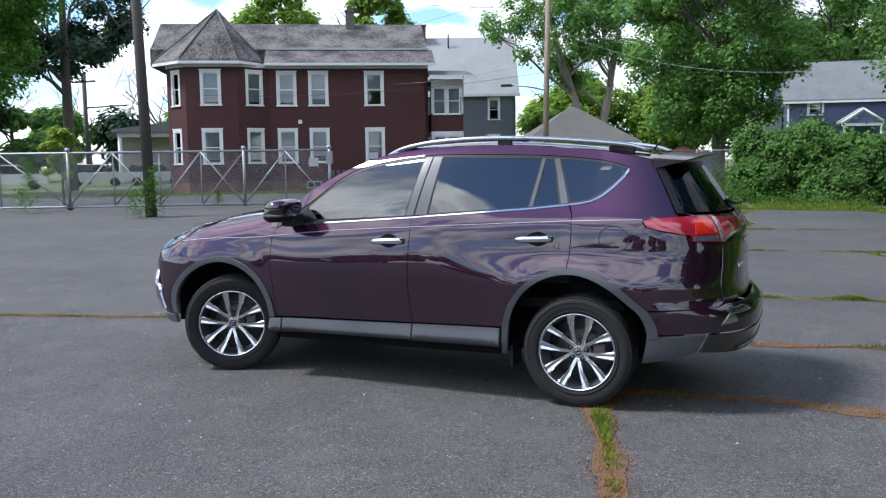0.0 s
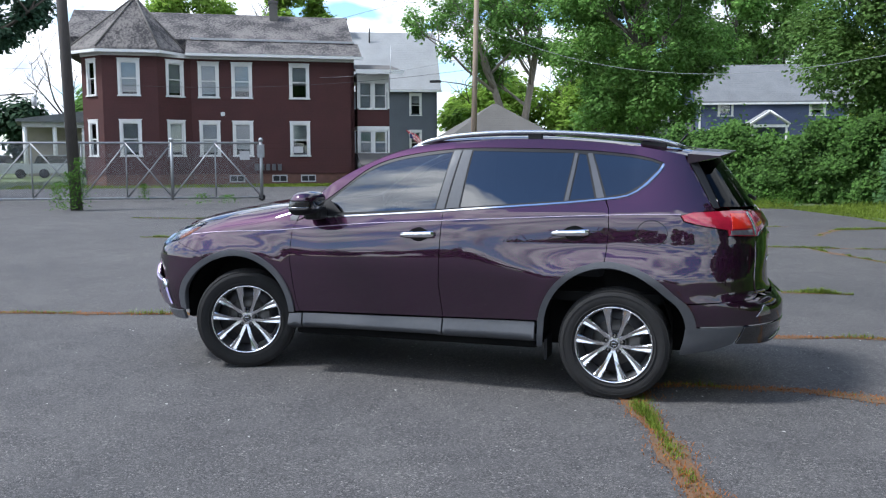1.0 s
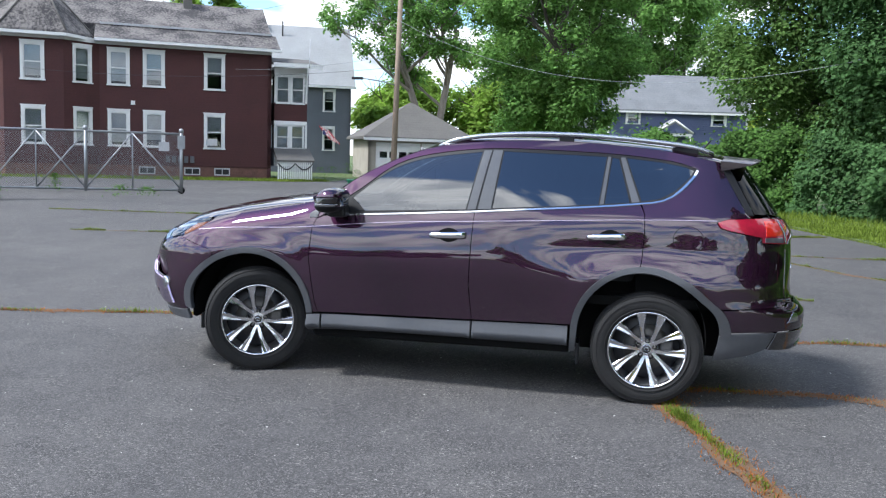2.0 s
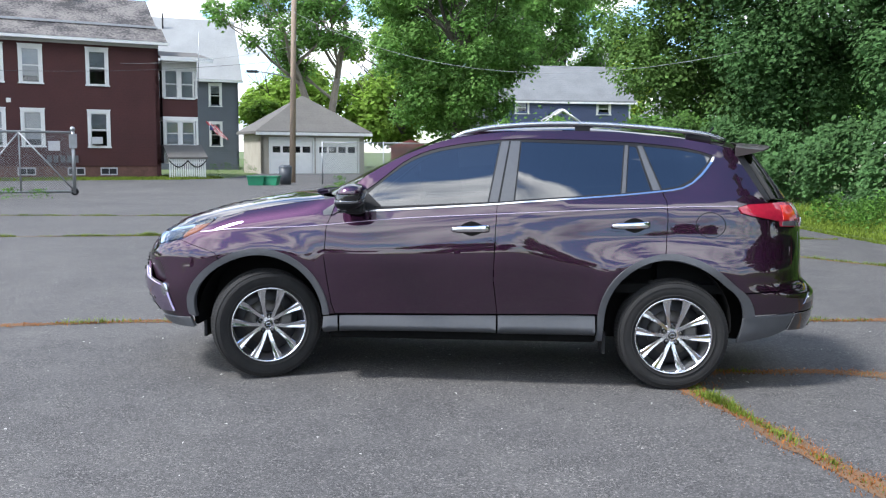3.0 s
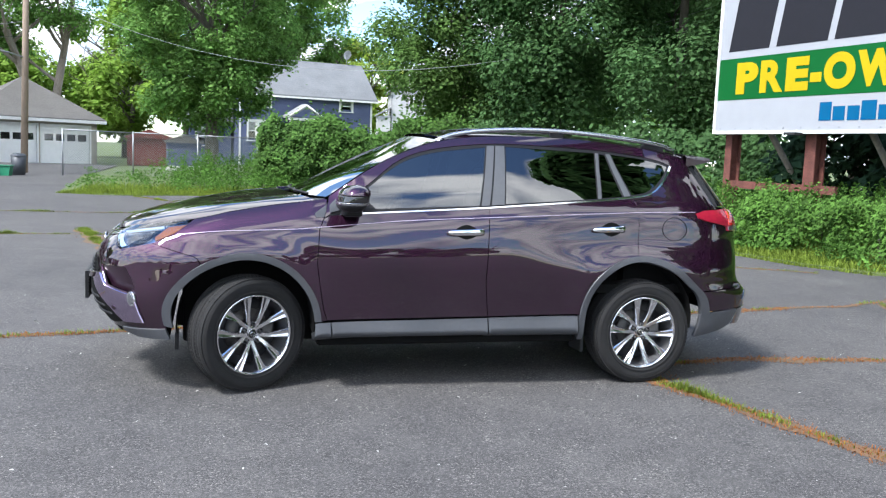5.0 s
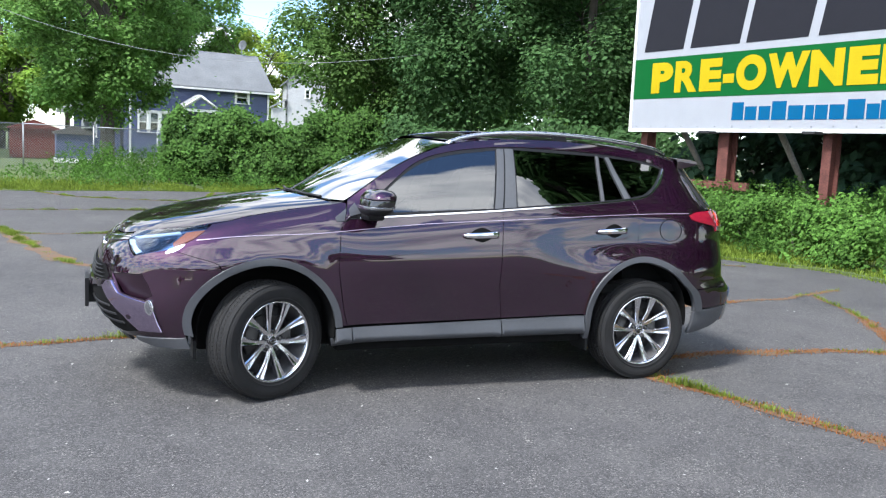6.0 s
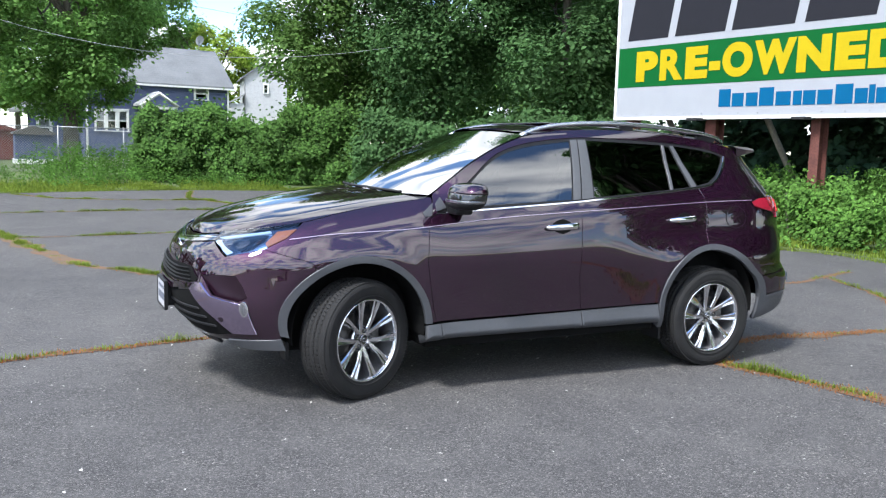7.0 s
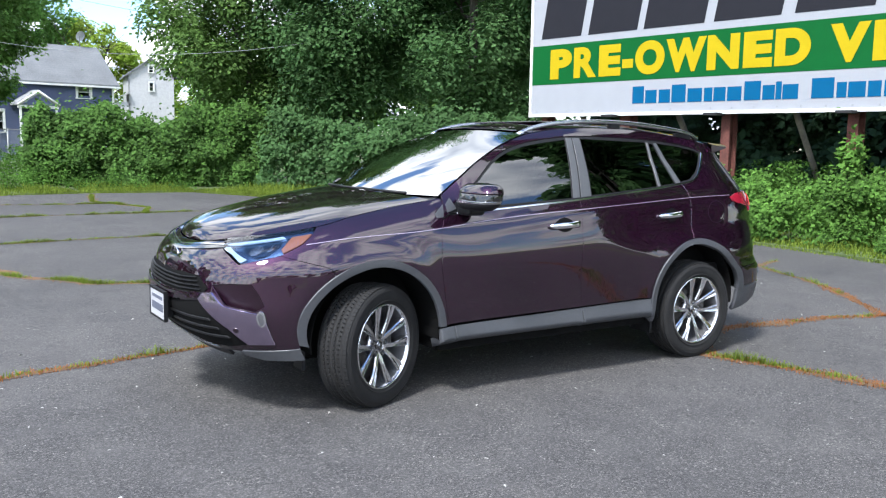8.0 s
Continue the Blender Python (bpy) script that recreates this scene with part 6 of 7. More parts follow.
    panel("front_arch_cladding", ARC_F(4, 178, .459, 36) + ARC_F(180, 4, .419, 36), CLADDING, car, off=.014, side=s, thick=.045, gap=0, grid=.04)
    panel("rear_arch_cladding", arc(1.283, .425, .442, 4, 176, 36) + [(.838, .30), (.872, .30)] + arc(1.281, .43, .399, 178, 4, 36), CLADDING, car, off=.014, side=s, thick=.045, gap=0, grid=.04)
    panel("front_lower_cladding", [(-1.79, .405), (-1.79, .336), (-1.96, .334), (-2.05, .362), (-2.04, .388)], CLADDING, car, off=.010, side=s, thick=.03)
    panel("rear_lower_cladding", [(1.672, .292), (1.674, .455), (1.70, .466), (1.92, .481), (1.888, .372), (1.82, .332)], CLADDING, car, off=.008, side=s, thick=.03)
    # door handles
    for door, hx, hz in ((fd, .008, 1.016), (rd, 1.04, 1.047)):
        # near-black oval laid on the door, painting the shade of the cup
        panel("handle_cup_shade", [(hx + .012 + .080 * math.cos(t), hz + .048 * math.sin(t) * (1 - .25 * abs(math.cos(t)))) for t in (2 * math.pi * i / 20 for i in range(20))], UNDER, door, off=.005, side=s, gap=0, grid=.03, thick=.006)
        bm = bmesh.new()
        prof = [(-.122, .004, .007), (-.112, .020, .014), (-.07, .034, .020), (0, .040, .021), (.06, .038, .022), (.095, .032, .024), (.120, .022, .023), (.130, .004, .014)]
        rings = []
        for dx, dy, h in prof:
            y0 = half_width(hx + dx, hz) + dy
            rings.append([bm.verts.new((hx + dx, s * (y0 + .011 * math.cos(t)), hz + dx * .04 + h * math.sin(t))) for t in (2 * math.pi * i / 10 for i in range(10))])
        for q, w in zip(rings, rings[1:]):
            for i in range(10): bm.faces.new((q[i], q[(i + 1) % 10], w[(i + 1) % 10], w[i]))
        bm.faces.new(rings[0]); bm.faces.new(rings[-1])
        part("handle", bm, CHROME, door, "chrome door handle", smooth=True)
    # lamps
    hl = panel("headlight", LAMP_TOP + LAMP_LOW, GLASS_LENS, car, off=.008, side=s, thick=.03, gap=.003, label="clear blue-tinted headlight")
    panel("lamp_housing", LAMP_TOP + LAMP_LOW, LAMP_BLUE, hl, off=-.016, side=s, thick=.01, gap=.006)
    bowl = panel("lamp_bowl", [(-2.085, .958), (-1.91, .992), (-1.905, .96), (-1.925, .915), (-1.965, .898)], BOWL, hl, off=-.010, side=s, thick=.006, gap=.002, label="dark blue lamp bowl")
    panel("projector_lens", [(-1.985 + .026 * math.cos(t), .936 + .024 * math.sin(t)) for t in (2 * math.pi * i / 16 for i in range(16))], SATIN, bowl, off=-.004, side=s, thick=.008, gap=0, grid=.02)
    panel("projector_lens", [(-1.93 + .012 * math.cos(t), .952 + .02 * math.sin(t)) for t in (2 * math.pi * i / 14 for i in range(14))], CHROME, bowl, off=-.004, side=s, thick=.006, gap=0, grid=.02)
    panel("light_guide", [(-2.17, .940), (-2.125, .948), (-1.995, .892), (-2.018, .872), (-2.085, .912)], LAMP_WHITE, hl, off=-.006, side=s, thick=.008, gap=.003)
    panel("lamp_brow", [(-2.17, .958), (-1.92, 1.012), (-1.90, 1.002), (-2.12, .956)], LAMP_WHITE, hl, off=-.008, side=s, thick=.008, gap=.001)
    panel("indicator", [(-1.775, 1.026), (-1.875, 1.008), (-1.885, .945), (-1.862, .922), (-1.803, .972)], AMBER, hl, off=-.002, side=s, thick=.01, label="amber indicator lens")
    tl = panel("taillight", [(1.680, 1.166), (1.74, 1.186), (1.93, 1.196), (2.066, 1.190), (2.064, 1.032), (1.897, 1.044), (1.895, 1.078), (1.74, 1.114), (1.692, 1.132)], RED_LENS, car, off=.010, side=s, thick=.03, gap=.002, label="red wrap-round taillight")
    panel("brake_lens", [(1.932, 1.178), (2.028, 1.174), (2.035, 1.084), (1.912, 1.084)], RED_DEEP, tl, off=.014, side=s, thick=.004)
    panel("reversing_lens", [(1.905, 1.078), (2.035, 1.078), (2.040, 1.040), (1.902, 1.048)], SMOKE, tl, off=.013, side=s, thick=.004)
    panel("lens_rib", [(2.040, 1.185), (2.062, 1.185), (2.060, 1.038), (2.046, 1.038)], SATIN, tl, off=.015, side=s, thick=.004)
    gl_ = panel("tailgate_lamp", [(2.076, 1.186), (2.30, 1.176), (2.45, 1.158), (2.535, 1.098), (2.30, 1.082), (2.16, 1.075), (2.07, 1.034)], RED_LENS, car, off=.012, side=s, thick=.03, gap=.002, label="red tailgate lamp with a silver lower edge")
    panel("lamp_edge", [(2.08, 1.055), (2.165, 1.092), (2.30, 1.102), (2.52, 1.112), (2.535, 1.098), (2.30, 1.082), (2.16, 1.075), (2.07, 1.034)], SATIN, gl_, off=.015, side=s, thick=.004, gap=.001)
    panel("rear_pillar_garnish", [(1.828, 1.505), (1.845, 1.38), (1.862, 1.215), (1.90, 1.215), (1.896, 1.515)], BLACK_TRIM, car, off=-.002, side=s, thick=.01)
    panel("corner_film", [(-.955, 1.088), (-.962, 1.115), (-.882, 1.170), (-.903, 1.092)], CLADDING, car, off=.003, side=s, thick=.003, gap=.001, label="grey film triangle ahead of the mirror")
    panel("corner_film", [(-.868, 1.165), (-.825, 1.205), (-.795, 1.138), (-.868, 1.118)], CLADDING, fd, off=.003, side=s, thick=.003, gap=.001)
    panel("corner_trim", [(-.70, 1.21), (-.665, 1.232), (-.575, 1.152), (-.70, 1.142)], BLACK_TRIM, fd, off=.001, side=s, thick=.004, gap=0)
    # fog lamp in its silver surround
    ft = panel("fog_lamp_surround", [(-2.18, .692), (-2.11, .705), (-2.05, .640), (-1.93, .608), (-1.893, .60), (-1.885, .52), (-1.882, .432), (-1.99, .428), (-2.04, .51), (-2.175, .655)], FOG_SILVER, car, off=.014, side=s, thick=.03, label="bright silver bumper corner")
    fog = panel("fog_lamp", [(-1.906 + .016 * math.cos(t), .576 + .043 * math.sin(t)) for t in (2 * math.pi * i / 18 for i in range(18))], CHROME, ft, off=.018, side=s, thick=.03, gap=0, grid=.02)
    panel("fog_lens", [(-1.906 + .010 * math.cos(t), .576 + .034 * math.sin(t)) for t in (2 * math.pi * i / 16 for i in range(16))], SATIN, fog, off=.022, side=s, thick=.004, gap=0, grid=.02)
    panel("parking_sensor", [(-2.01 + .011 * math.cos(t), .51 + .013 * math.sin(t)) for t in (2 * math.pi * i / 12 for i in range(12))], PAINT, ft, off=.016, side=s, thick=.004, gap=0, grid=.02)
    panel("rear_reflector", [(1.975, .538), (2.07, .548), (2.062, .585), (2.03, .612)], SATIN, car, off=.006, side=s, thick=.004)
    # body-coloured hollow; its shade and dark reflection are painted in, widening it upwards
    panel("bumper_recess", [(-2.10, .715), (-2.12, .742), (-2.04, .760), (-1.95, .762), (-1.915, .70), (-1.893, .64), (-1.93, .612), (-2.05, .642)], PAINT_SHADED, car, off=lambda z: -.004 - .34 * (.762 - z) if z > .66 else -.039 - .10 * (.66 - z), side=s, thick=.002, gap=-.006)
    # mirror
    mir = thing("door_mirror", pose(-.69, s * .995, 1.215), "", "")
    for key in ("category", "label"):
        if key in mir: del mir[key]
    mir.parent = car
    mir.matrix_basis = (pose(-.728, -1.005, 1.222) if s < 0 else pose(-.64, .965, 1.180, 0, 0, -40)) @ Matrix.Diagonal((1.02, 1.18, .94, 1))
    def mirror_shell(nm, z0, z1, mat, grow=1.0):
        verts, faces = [], []
        nu, nv = 20, 8
        for j in range(nv + 1):
            zz = z0 + (z1 - z0) * j / nv
            k = max(0.0, 1 - abs(zz / .088) ** 2.6) ** (1 / 2.6)
            for i in range(nu):
                a = 2 * math.pi * i / nu
                c, sn = math.cos(a), math.sin(a)
                verts.append(((.092 * math.copysign(abs(c) ** .7, c) * k - .02 * (1 - (zz / .088))) * grow, s * (.142 * math.copysign(abs(sn) ** .7, sn) * (.35 + .65 * k) if k else 0) * grow, zz))
        for j in range(nv):
            for i in range(nu): faces.append((j * nu + i, j * nu + (i + 1) % nu, (j + 1) * nu + (i + 1) % nu, (j + 1) * nu + i))
        faces += [tuple(range(nu))[::-1], tuple(nv * nu + i for i in range(nu))]
        return ob_from(nm, verts, faces, mat, mir, smooth=True)
    mirror_shell("shell", .022, .088, PAINT)
    mirror_shell("lower_shell", -.022, .022, GLOSS_BLACK, .985)
    mirror_shell("indicator_strip", -.038, -.022, SATIN, 1.01)
    mirror_shell("base_shell", -.082, -.038, BLACK_TRIM)
    box("mirror_foot", (-.07, s * -.15, -.125), (.05, s * -.03, -.03), BLACK_TRIM, mir, bevel=.02)
    # black colour stands in for the dark reflection in the mirror
    box("mirror_glass", (.050, s * -.085, -.035), (.062, s * .085, .05), GLOSS_BLACK, mir, bevel=.003)
    # roof rail
    rail = [(-.13, .545, 1.598), (-.02, .548, 1.643), (.2, .55, 1.682), (.55, .55, 1.703), (.95, .535, 1.697), (1.35, .505, 1.668), (1.6, .475, 1.638), (1.72, .455, 1.600)]
    pts = [Vector((x, s * y, z)) for x, y, z in resample(rail, 40)]
    bm = bmesh.new(); rings = []
    for p in pts: rings.append([bm.verts.new(p + Vector((0, .017 * math.copysign(abs(math.cos(t)) ** .6, math.cos(t)), .016 * math.copysign(abs(math.sin(t)) ** .6, math.sin(t))))) for t in (2 * math.pi * i / 12 for i in range(12))])
    for q, w in zip(rings, rings[1:]):
        for i in range(12): bm.faces.new((q[i], q[(i + 1) % 12], w[(i + 1) % 12], w[i]))
    bm.faces.new(rings[0]); bm.faces.new(rings[-1])
    rl = part("roof_rail", bm, SATIN, car, "satin silver roof rail", smooth=True)
    for x0, x1 in ((-.08, .12), (.70, .80), (1.45, 1.62)):
        fy = .535 if x0 < 1 else .470
        box("rail_foot", (x0, s * (fy - .015), 1.575), (x1, s * (fy + .02), 1.64 if x0 < .5 or x0 > 1 else 1.70), BLACK_TRIM, rl, bevel=.008)
# fuel flap on the left side: a thin dark ring and its lid
ring_pts = lambda r: [(1.52 + r * math.cos(t), 1.055 + r * math.sin(t)) for t in (2 * math.pi * i / 36 for i in range(36))]
panel("fuel_flap_gap", ring_pts(.0820), BLACK_TRIM, car, [ring_pts(.0788)], off=.003, gap=0, thick=.001, grid=.03)

# front and rear ends
RECESS = [(-2.10, .715), (-2.12, .742), (-2.04, .760), (-1.95, .762), (-1.915, .70), (-1.893, .64), (-1.93, .612), (-2.05, .642)]
panel("front_bumper", SEAM + [(-1.96, .882), (-2.02, .862), (-2.08, .901), (-2.168, .940), (-2.195, .966), (-2.30, .954), (-2.40, .943), (FC, .939), (FC, .37), (-2.12, .37), (-1.80, .395)] + ARC_F(178, 123), PAINT, car, [RECESS], join=True, gap=.0012)
gr = panel("upper_grille", [(-2.14, .936), (-2.155, .946), (-2.30, .934), (-2.46, .914), (FC, .908), (FC, .882), (-2.46, .887), (-2.30, .908)], GLOSS_BLACK, car, off=.004, join=True, thick=.006)
panel("grille_strip", [(-2.15, .952), (-2.30, .940), (-2.46, .921), (FC, .915), (FC, .909), (-2.46, .915), (-2.30, .934), (-2.16, .946)], CHROME, gr, off=.007, join=True, thick=.003, gap=0)
lg = panel("lower_grille", [(-2.20, .785), (-2.13, .722), (-2.15, .698), (-2.34, .672), (FC, .664), (FC, .768), (-2.34, .785)], UNDER, car, off=.006, join=True, thick=.006)
for k in range(4):
    z = .690 + .021 * k; panel("grille_slat", [(-2.17 - .012 * k, z + .016), (-2.34, z), (FC, z - .006), (FC, z + .001), (-2.34, z + .007), (-2.17 - .012 * k, z + .022)], BLACK_TRIM, lg, off=.016, join=True, thick=.012, gap=0)
panel("bumper_bar", [(-2.155, .694), (-2.34, .668), (FC, .660), (FC, .615), (-2.34, .626), (-2.175, .66)], PAINT, car, off=.022, join=True, thick=.03)
li = panel("lower_intake", [(-2.178, .652), (-2.34, .622), (FC, .612), (FC, .40), (-2.09, .40), (-1.995, .424), (-2.045, .51)], UNDER, car, off=.006, join=True, thick=.006)
for k in range(3): panel("intake_slat", [(-2.12 + .03 * k, .56 - .045 * k), (FC, .55 - .045 * k), (FC, .54 - .045 * k), (-2.115 + .03 * k, .55 - .045 * k)], BLACK_TRIM, li, off=.014, join=True, thick=.01, gap=0)
panel("skid_strip", [(-2.16, .390), (FC, .392), (FC, .379), (-2.16, .379)], SATIN, car, off=.009, join=True, thick=.004, gap=0)
panel("front_lip", [(-2.12, .37), (FC, .375), (FC, .345), (-2.12, .335)], BLACK_TRIM, car, off=.002, join=True)
emb = lathe("emblem", [(.078, -.006), (.079, .002), (.082, .004), (.085, .002), (.086, -.006)], SATIN, car, "plain dark oval emblem with a silver rim", 30)
lathe("emblem_back", [(.0, .0), (.05, .0), (.072, -.004)], GLOSS_BLACK, emb, n=30)
emb.matrix_basis = pose(-2.268, 0, .848, 0, 0, 90) @ Matrix.Diagonal((.85, 1, .62, 1))
plate = box("number_plate", (-2.378, -.155, .478), (-2.362, .155, .642), PLATE, car, "white plate with plain bars", bevel=.004)
for y0, y1, z0, z1 in ((-.11, .11, .59, .61), (-.12, .12, .52, .565)): box("plate_bar", (-2.3795, y0, z0), (-2.3775, y1, z1), PLATE_GREY, plate)
for a, b in (((-2.382, -.162, .470), (-2.360, .162, .482)), ((-2.382, -.162, .638), (-2.360, .162, .650)), ((-2.382, -.162, .482), (-2.360, -.152, .638)), ((-2.382, .152, .482), (-2.360, .162, .638))): box("plate_frame", a, b, BLACK_TRIM, plate)
box("plate_bracket", (-2.363, -.12, .49), (-2.24, .12, .63), BLACK_TRIM, car)

panel("rear_bumper", [(2.0, .647), (2.055, .66), (RC, .66), (RC, .50), (1.95, .486), (1.715, .476)] + ARC_R(8, 26), PAINT, car, join=True)
panel("rear_lower_bumper", [(1.925, .481), (RC, .49), (RC, .375), (2.1, .352), (1.90, .370)], GLOSS_BLACK, car, off=.004, join=True)
panel("rear_skid_strip", [(2.11, .378), (2.3, .402), (RC, .418), (RC, .388), (2.3, .376), (2.13, .360)], SATIN, car, off=.010, join=True)
tg = panel("tailgate", [(2.062, .672), (RC, .672), (RC, 1.195), (1.95, 1.205), (1.95, 1.06), (2.068, 1.0)], PAINT, car, join=True)
panel("rear_glass", [(1.90, 1.505), (1.905, 1.222), (RC, 1.21), (RC, 1.535), (2.2, 1.535)], GLASS_REAR, tg, off=-.004, join=True, thick=.006)
panel("tailgate_trim", [(2.42, 1.02), (RC, 1.03), (RC, .985), (2.44, .98)], CHROME, tg, off=.012, join=True)
for z in (.86,): panel("badge_bar", [(2.24, z), (2.34, z), (2.34, z + .025), (2.24, z + .025)], CHROME, tg, off=.005, thick=.004, gap=0)
tube("rear_wiper", [(2.16, -.1, 1.27), (2.2, .05, 1.24), (2.215, .35, 1.235)], .012, BLACK_TRIM, tg)

# top surfaces
e_h = [tuple(surf(u, smooth_knots(ZTOP, u) - .003)) for u in (-.955 - 1.566 * (i / 30) for i in range(31))]
mid_h = resample([(-1.13, 1.228), (-1.35, 1.200), (-1.76, 1.122), (-2.04, 1.042), (-2.15, .992), (e_h[-1][0] - .001, e_h[-1][2] + .001)], 30)
loft("bonnet", e_h, mid_h, PAINT, car, power=.62)
us = [-.885 + .815 * i / 16 for i in range(17)]
e_w = [tuple(surf(u, smooth_knots(ZTOP, u)) + Vector((0, .012, .002))) for u in us]
mid_w = [(-1.04 + .87 * i / 16, 1.212 + .430 * (i / 16) ** .93) for i in range(17)]
loft("windscreen", e_w, mid_w, GLASS_WIND, car, "clear windscreen with bright sky reflections", power=.9)
e_c = [(-.975, .775, 1.185), (-.93, .765, 1.19), (-.89, .755, 1.205)]
loft("cowl", e_c, [(-1.17, 1.178), (-1.14, 1.165), (-1.09, 1.19)], BLACK_TRIM, car, power=.7)
us = [-.075 + 1.91 * i / 24 for i in range(25)]
e_r = [tuple(surf(u, smooth_knots(ZTOP, u))) for u in us]
mid_r = [(-.175 + 2.04 * i / 24, smooth_knots(ZTOP, us[i]) + .042) for i in range(25)]
roof_top = loft("roof", e_r, mid_r, PAINT, car, power=.6)
box("sunroof", (.15, -.36, 1.690), (.85, .36, 1.7005), GLOSS_BLACK, roof_top, bevel=.004)
def spoiler():
    """A wedge that carries the roof line on over the rear glass and runs out to a thin lip."""
    verts, faces = [], []
    rows, n = 8, 20
    hw = half_width(1.8, 1.55) + .006
    for i in range(rows + 1):
        t = i / rows
        thick = .066 * (1 - t) + .008
        for side in (0, 1):
            for j in range(n + 1):
                v = -1 + 2 * j / n; q = (1 - v * v) ** .5 if abs(v) < 1 else 0.0
                x = 1.755 + .195 * t + (.055 + .06 * t) * q
                z = 1.556 - .012 * t + .040 * q ** 1.2 - .004 * t - side * thick * (.9 + .1 * min(1, q * 2.5))
                verts.append((x, (hw - .01 - .02 * t) * v, z))
    k = n + 1
    for i in range(rows):
        for side in (0, 1):
            for j in range(n):
                a = (2 * i + side) * k + j; b = (2 * i + 2 + side) * k + j
                faces.append((a, a + 1, b + 1, b) if side == 0 else (a, b, b + 1, a + 1))
        for j in (0, n):
            a, b = 2 * i * k + j, (2 * i + 2) * k + j
            faces.append((a, b, b + k, a + k) if j == 0 else (a, a + k, b + k, b))
    for j in range(n): a = 2 * rows * k + j; faces.append((a, a + 1, a + k + 1, a + k))
    # the darkened paint keeps the bright sky off the spoiler's ends
    ob = ob_from("spoiler", verts, faces, PAINT_SHADED, car, smooth=True)
    ob.modifiers.new("edge", "EDGE_SPLIT").split_angle = radians(40)


spoiler()
tube("aerial", [(1.66, -.06, 1.60), (1.74, -.06, 1.70)], .006, BLACK_TRIM, car)
for y0, y1 in ((-.52, .08), (-.02, .58)):
    w = tube("wiper", [(-1.02 + .09 * abs(y0), y0, 1.222), (-1.03, (y0 + y1) / 2, 1.226), (-1.01 + .05 * abs(y1), y1, 1.226)], .009, BLACK_TRIM, car)

# cabin
bm = bmesh.new(); add_box(bm, (-.95, -.62, .78), (-.45, .62, 1.10), bevel=.05); part("dashboard", bm, BLACK_TRIM, car)
box("cabin_floor", (-.9, -.80, .60), (1.9, .80, .66), UNDER, car)
box("rear_deck", (1.25, -.70, .66), (2.0, .70, 1.10), UNDER, car)
for s in (-1, 1):
    bm = bmesh.new(); add_box(bm, (-.10, s * .15, .70), (.42, s * .62, .92), bevel=.05); part("seat_cushion", bm, SEAT, car)
    bm = bmesh.new(); add_box(bm, (0, s * .16, 0), (.14, s * .62, .56), bevel=.05); ob = part("seat_back", bm, SEAT, car); ob.matrix_basis = pose(.36, 0, .88, 0, 14, 0)
    bm = bmesh.new(); add_box(bm, (0, s * .26, 0), (.09, s * .52, .18), bevel=.04); ob = part("headrest", bm, SEAT, car); ob.matrix_basis = pose(.53, 0, 1.36, 0, 8, 0)
    bm = bmesh.new(); add_box(bm, (1.30, s * .2, 1.33), (1.39, s * .48, 1.48), bevel=.04); part("headrest", bm, SEAT, car)
bm = bmesh.new(); add_box(bm, (.75, -.62, .72), (1.25, .62, .95), bevel=.05); add_box(bm, (1.2, -.62, .8), (1.33, .62, 1.36), bevel=.05); part("rear_bench", bm, SEAT, car)
sw = lathe("steering_wheel", [(.175 + .016 * math.cos(t), .016 * math.sin(t)) for t in (2 * math.pi * i / 8 for i in range(8))], BLACK_TRIM, car, n=28, closed=True)
sw.matrix_basis = pose(-.40, -.37, 1.06, 0, 0, 90) @ pose(0, 0, 0, 25, 0, 0)

# wheels
TYRE = [(.243, -.095), (.262, -.108), (.300, -.117), (.335, -.112), (.350, -.098), (.356, -.082), (.356, -.062), (.347, -.060), (.347, -.051), (.3575, -.049), (.3575, -.027), (.348, -.025), (.348, -.014), (.358, -.012),
        (.358, .012), (.348, .014), (.348, .025), (.3575, .027), (.3575, .049), (.347, .051), (.347, .060), (.356, .062), (.356, .082), (.350, .098), (.335, .112), (.300, .117), (.262, .108), (.243, .095)]


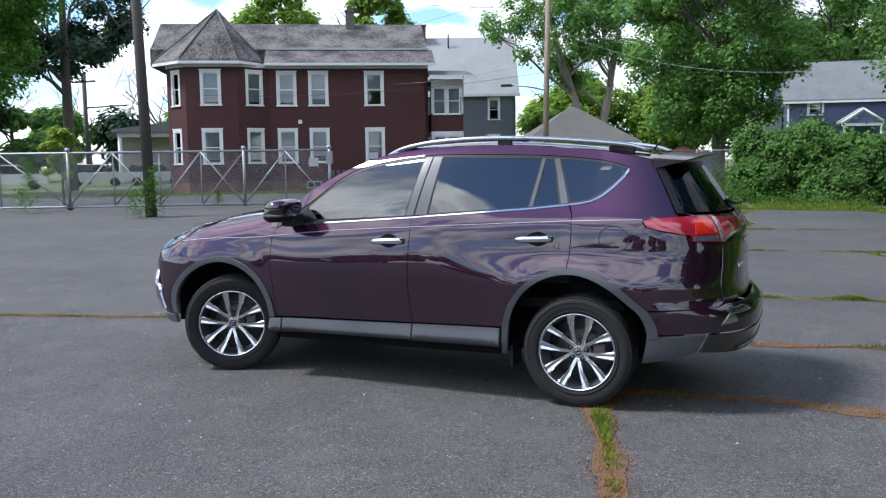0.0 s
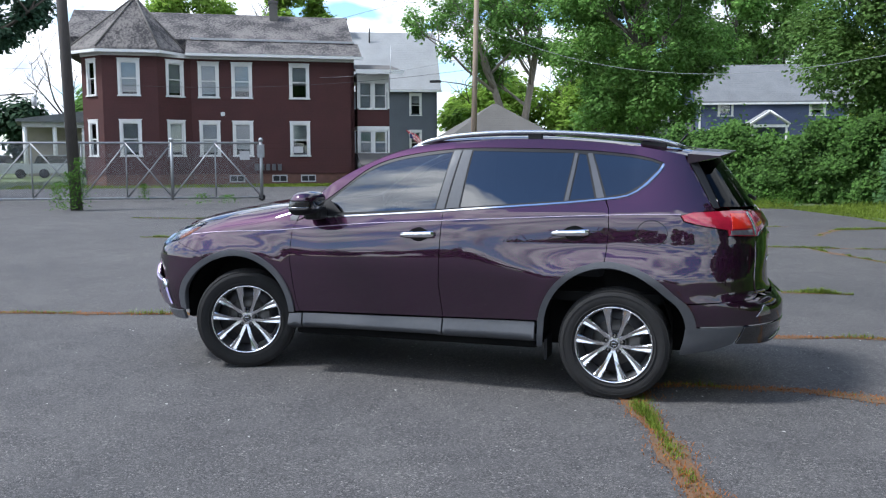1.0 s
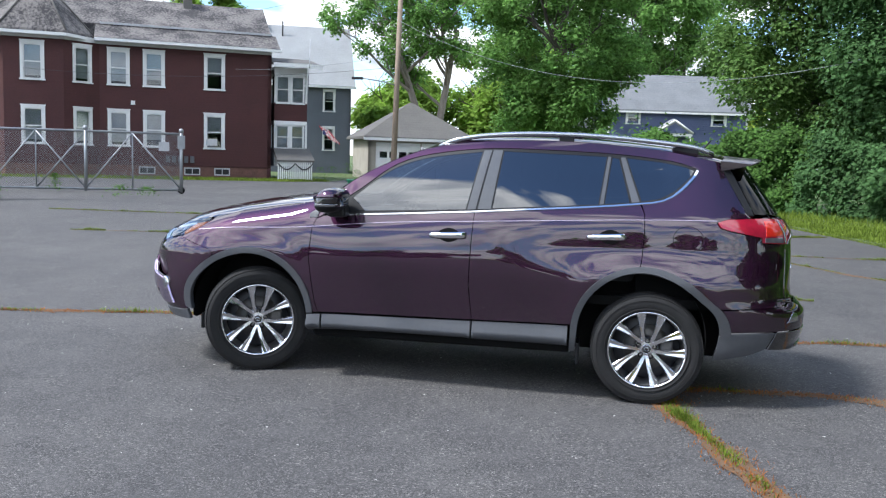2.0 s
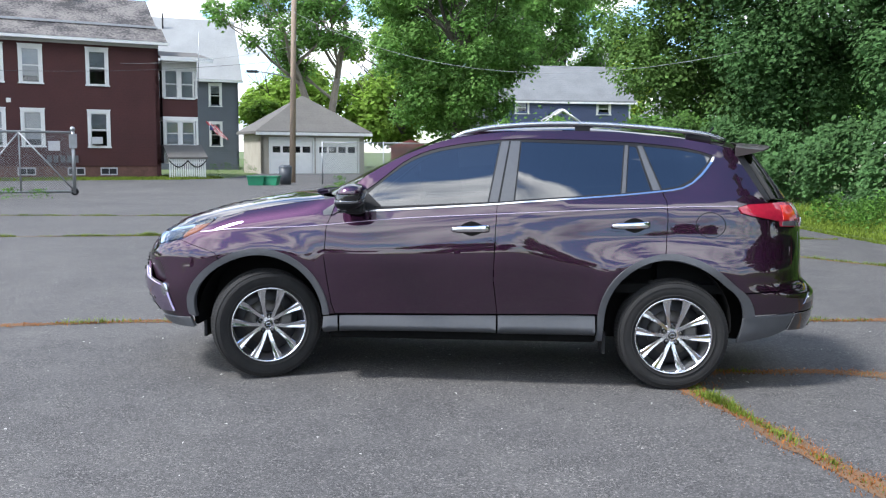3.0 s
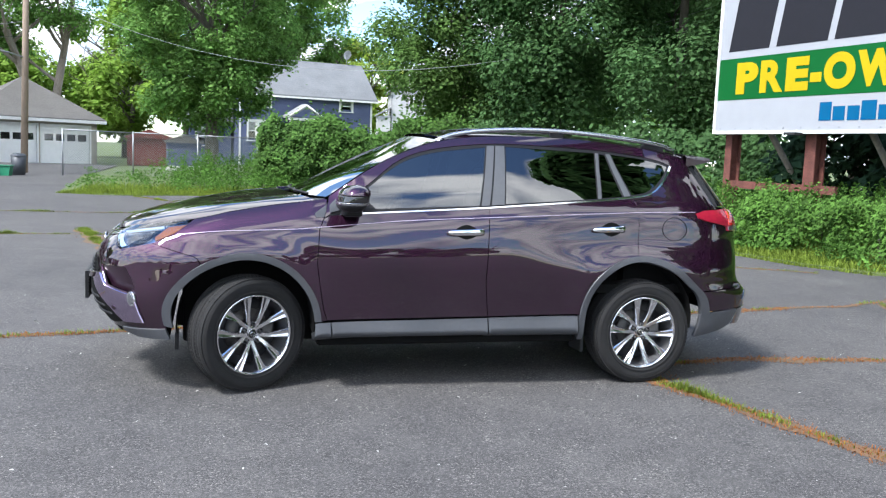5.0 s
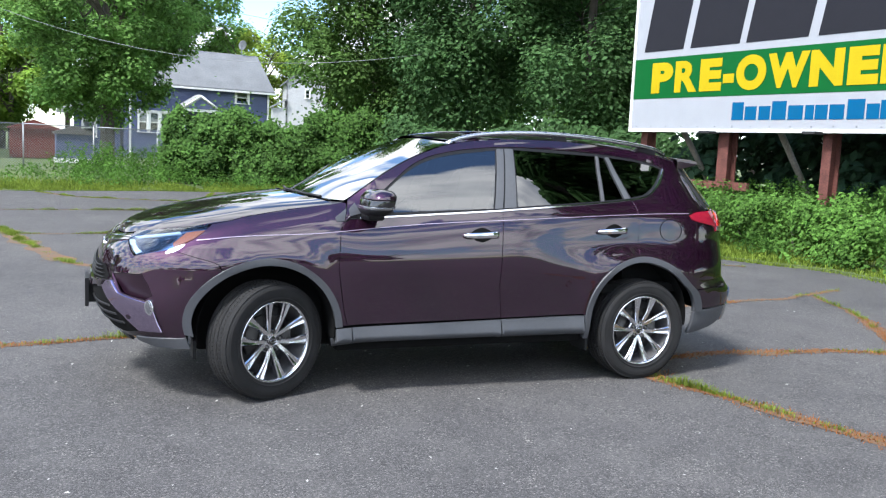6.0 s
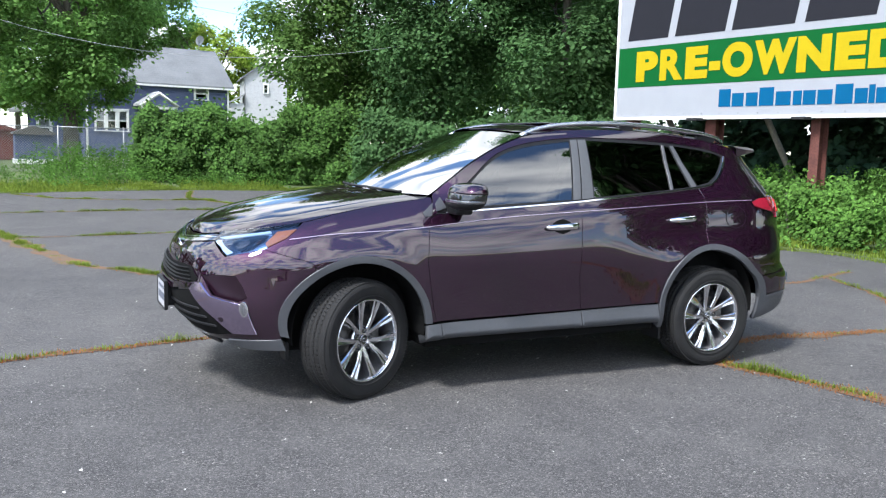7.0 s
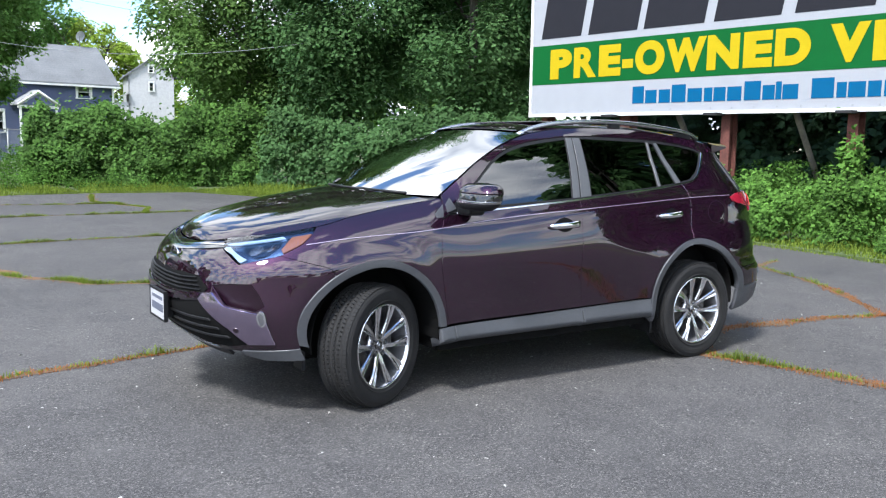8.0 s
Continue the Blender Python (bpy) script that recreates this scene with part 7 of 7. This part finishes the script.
def wheel(x, y, s, steer):
    """Tyre, and an alloy rim of five pairs of spokes; the face looks along -y before the turn."""
    w = new("wheel"); w.parent = car
    w.matrix_basis = pose(x, y, .357 + dip(x), 0, 0, steer + (180 if s > 0 else 0))
    lathe("tyre", TYRE, RUBBER, w, "black road tyre", 72)
    bm = bmesh.new()
    for k in range(90):
        a = 2 * math.pi * k / 90
        for sy in (-1, 1):
            m = Matrix.Rotation(-a, 4, "Y") @ Matrix.Translation((.3515, sy * .092, 0)) @ Matrix.Rotation(sy * radians(15), 4, "Z")
            add_box(bm, (-.006, -.013, -.009), (.0035, .012, .009), m)
        for k2, yy in enumerate((-.055, -.018, .018, .055)):
            m = Matrix.Rotation(-a - .02 * k2, 4, "Y") @ Matrix.Translation((.3555, yy, 0)) @ Matrix.Rotation(radians(22 if k2 % 2 else -22), 4, "Z")
            add_box(bm, (-.006, -.012, -.008), (.0035, .012, .008), m)
    part("tread_block", bm, RUBBER, w)["kind"] = "stuff"
    for r0 in (.268, .322): lathe("sidewall_ring", [(r0 - .004, -.1105), (r0, -.1185), (r0 + .004, -.1115)], RUBBER, w, n=64)
    rim = lathe("rim", [(.236, -.070), (.246, -.088), (.253, -.100), (.250, -.108), (.243, -.109), (.238, -.100), (.234, -.088)], ALLOY, w, "bright machined alloy rim", 72)
    # well and back disc are coloured dark, for the shade inside the rim
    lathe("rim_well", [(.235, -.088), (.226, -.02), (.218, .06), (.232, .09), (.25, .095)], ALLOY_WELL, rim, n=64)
    lathe("rim_back_shade", [(.0, .03), (.14, .03), (.2, .035), (.218, .05)], ALLOY_DARK, rim, n=40)
    lathe("brake_disc", [(.06, .0), (.150, .0), (.150, .02), (.06, .02)], BRAKE, w, n=40)
    box("brake_caliper", (.085, -.03, -.055), (.168, .04, .055), BRAKE, w, bevel=.012)
    for k in range(5):
        mid = 2 * math.pi * k / 5 + radians(85)
        for d in (-1, 1):
            bm = bmesh.new()
            n = 10; rows = []
            for i in range(n):
                t = i / (n - 1); r = .046 + .198 * t
                aa = mid + d * radians(15.5 + 9.5 * (1 - t) ** 1.3)
                wd = .0138 + .0025 * t + .0150 * max(0, t - .35) ** 1.5 / .52
                y0 = -.064 - .036 * t ** 1.3 - .006 * math.sin(math.pi * t)
                g = .0055 * ease((t - .25) / .5)
                c, sn = math.cos(aa), math.sin(aa)
                pt = lambda off, yy: bm.verts.new((r * c - off * sn, yy, r * sn + off * c))
                rows.append([pt(-wd * 1.15, y0 + .045), pt(-wd, y0 + .007), pt(-wd * .72, y0), pt(-wd * .08, y0 + g), pt(wd * .08, y0 + g), pt(wd * .72, y0), pt(wd, y0 + .007), pt(wd * 1.15, y0 + .045)])
            for q, p2 in zip(rows, rows[1:]):
                for j in range(7): bm.faces.new((q[j], q[j + 1], p2[j + 1], p2[j]))
            bm.faces.new(rows[0]); bm.faces.new(rows[-1][::-1])
            part("spoke", bm, ALLOY, rim)
        c, sn = .056 * math.cos(mid), .056 * math.sin(mid)
        ob = lathe("nut_pocket", [(.0, .004), (.0130, .004), (.0150, -.004), (.0178, -.005), (.0190, .010)], GLOSS_BLACK, rim, n=18); ob.matrix_basis = pose(c, -.0635, sn)
        tube("wheel_nut", [(c, -.056, sn), (c, -.070, sn)], .0080, BRAKE, rim, n=6)
    lathe("hub", [(.0, -.060), (.045, -.060), (.070, -.055), (.082, -.03), (.084, .03)], ALLOY, rim, n=40)
    lathe("centre_cap", [(.0, -.074), (.022, -.073), (.028, -.069), (.0295, -.060)], GLOSS_BLACK, rim, n=24)
    tube("cap_ring", [(.017 * math.cos(t), -.0750, .011 * math.sin(t)) for t in (2 * math.pi * i / 16 for i in range(17))], .0022, CHROME, rim, n=5)
    tube("cap_rim", [(.0285 * math.cos(t), -.0700, .0285 * math.sin(t)) for t in (2 * math.pi * i / 24 for i in range(25))], .002, CHROME, rim, n=5)
    return w


STEER = 24
wheel(-1.358, -.785, -1, STEER); wheel(1.335, -.775, -1, 0); wheel(-1.33, .785, 1, STEER); wheel(1.33, .785, 1, 0)
box("mud_flap", (-1.79, -.78, .25), (-1.77, -.66, .36), BLACK_TRIM, car); box("mud_flap", (.88, -.85, .20), (.90, -.66, .34), BLACK_TRIM, car)
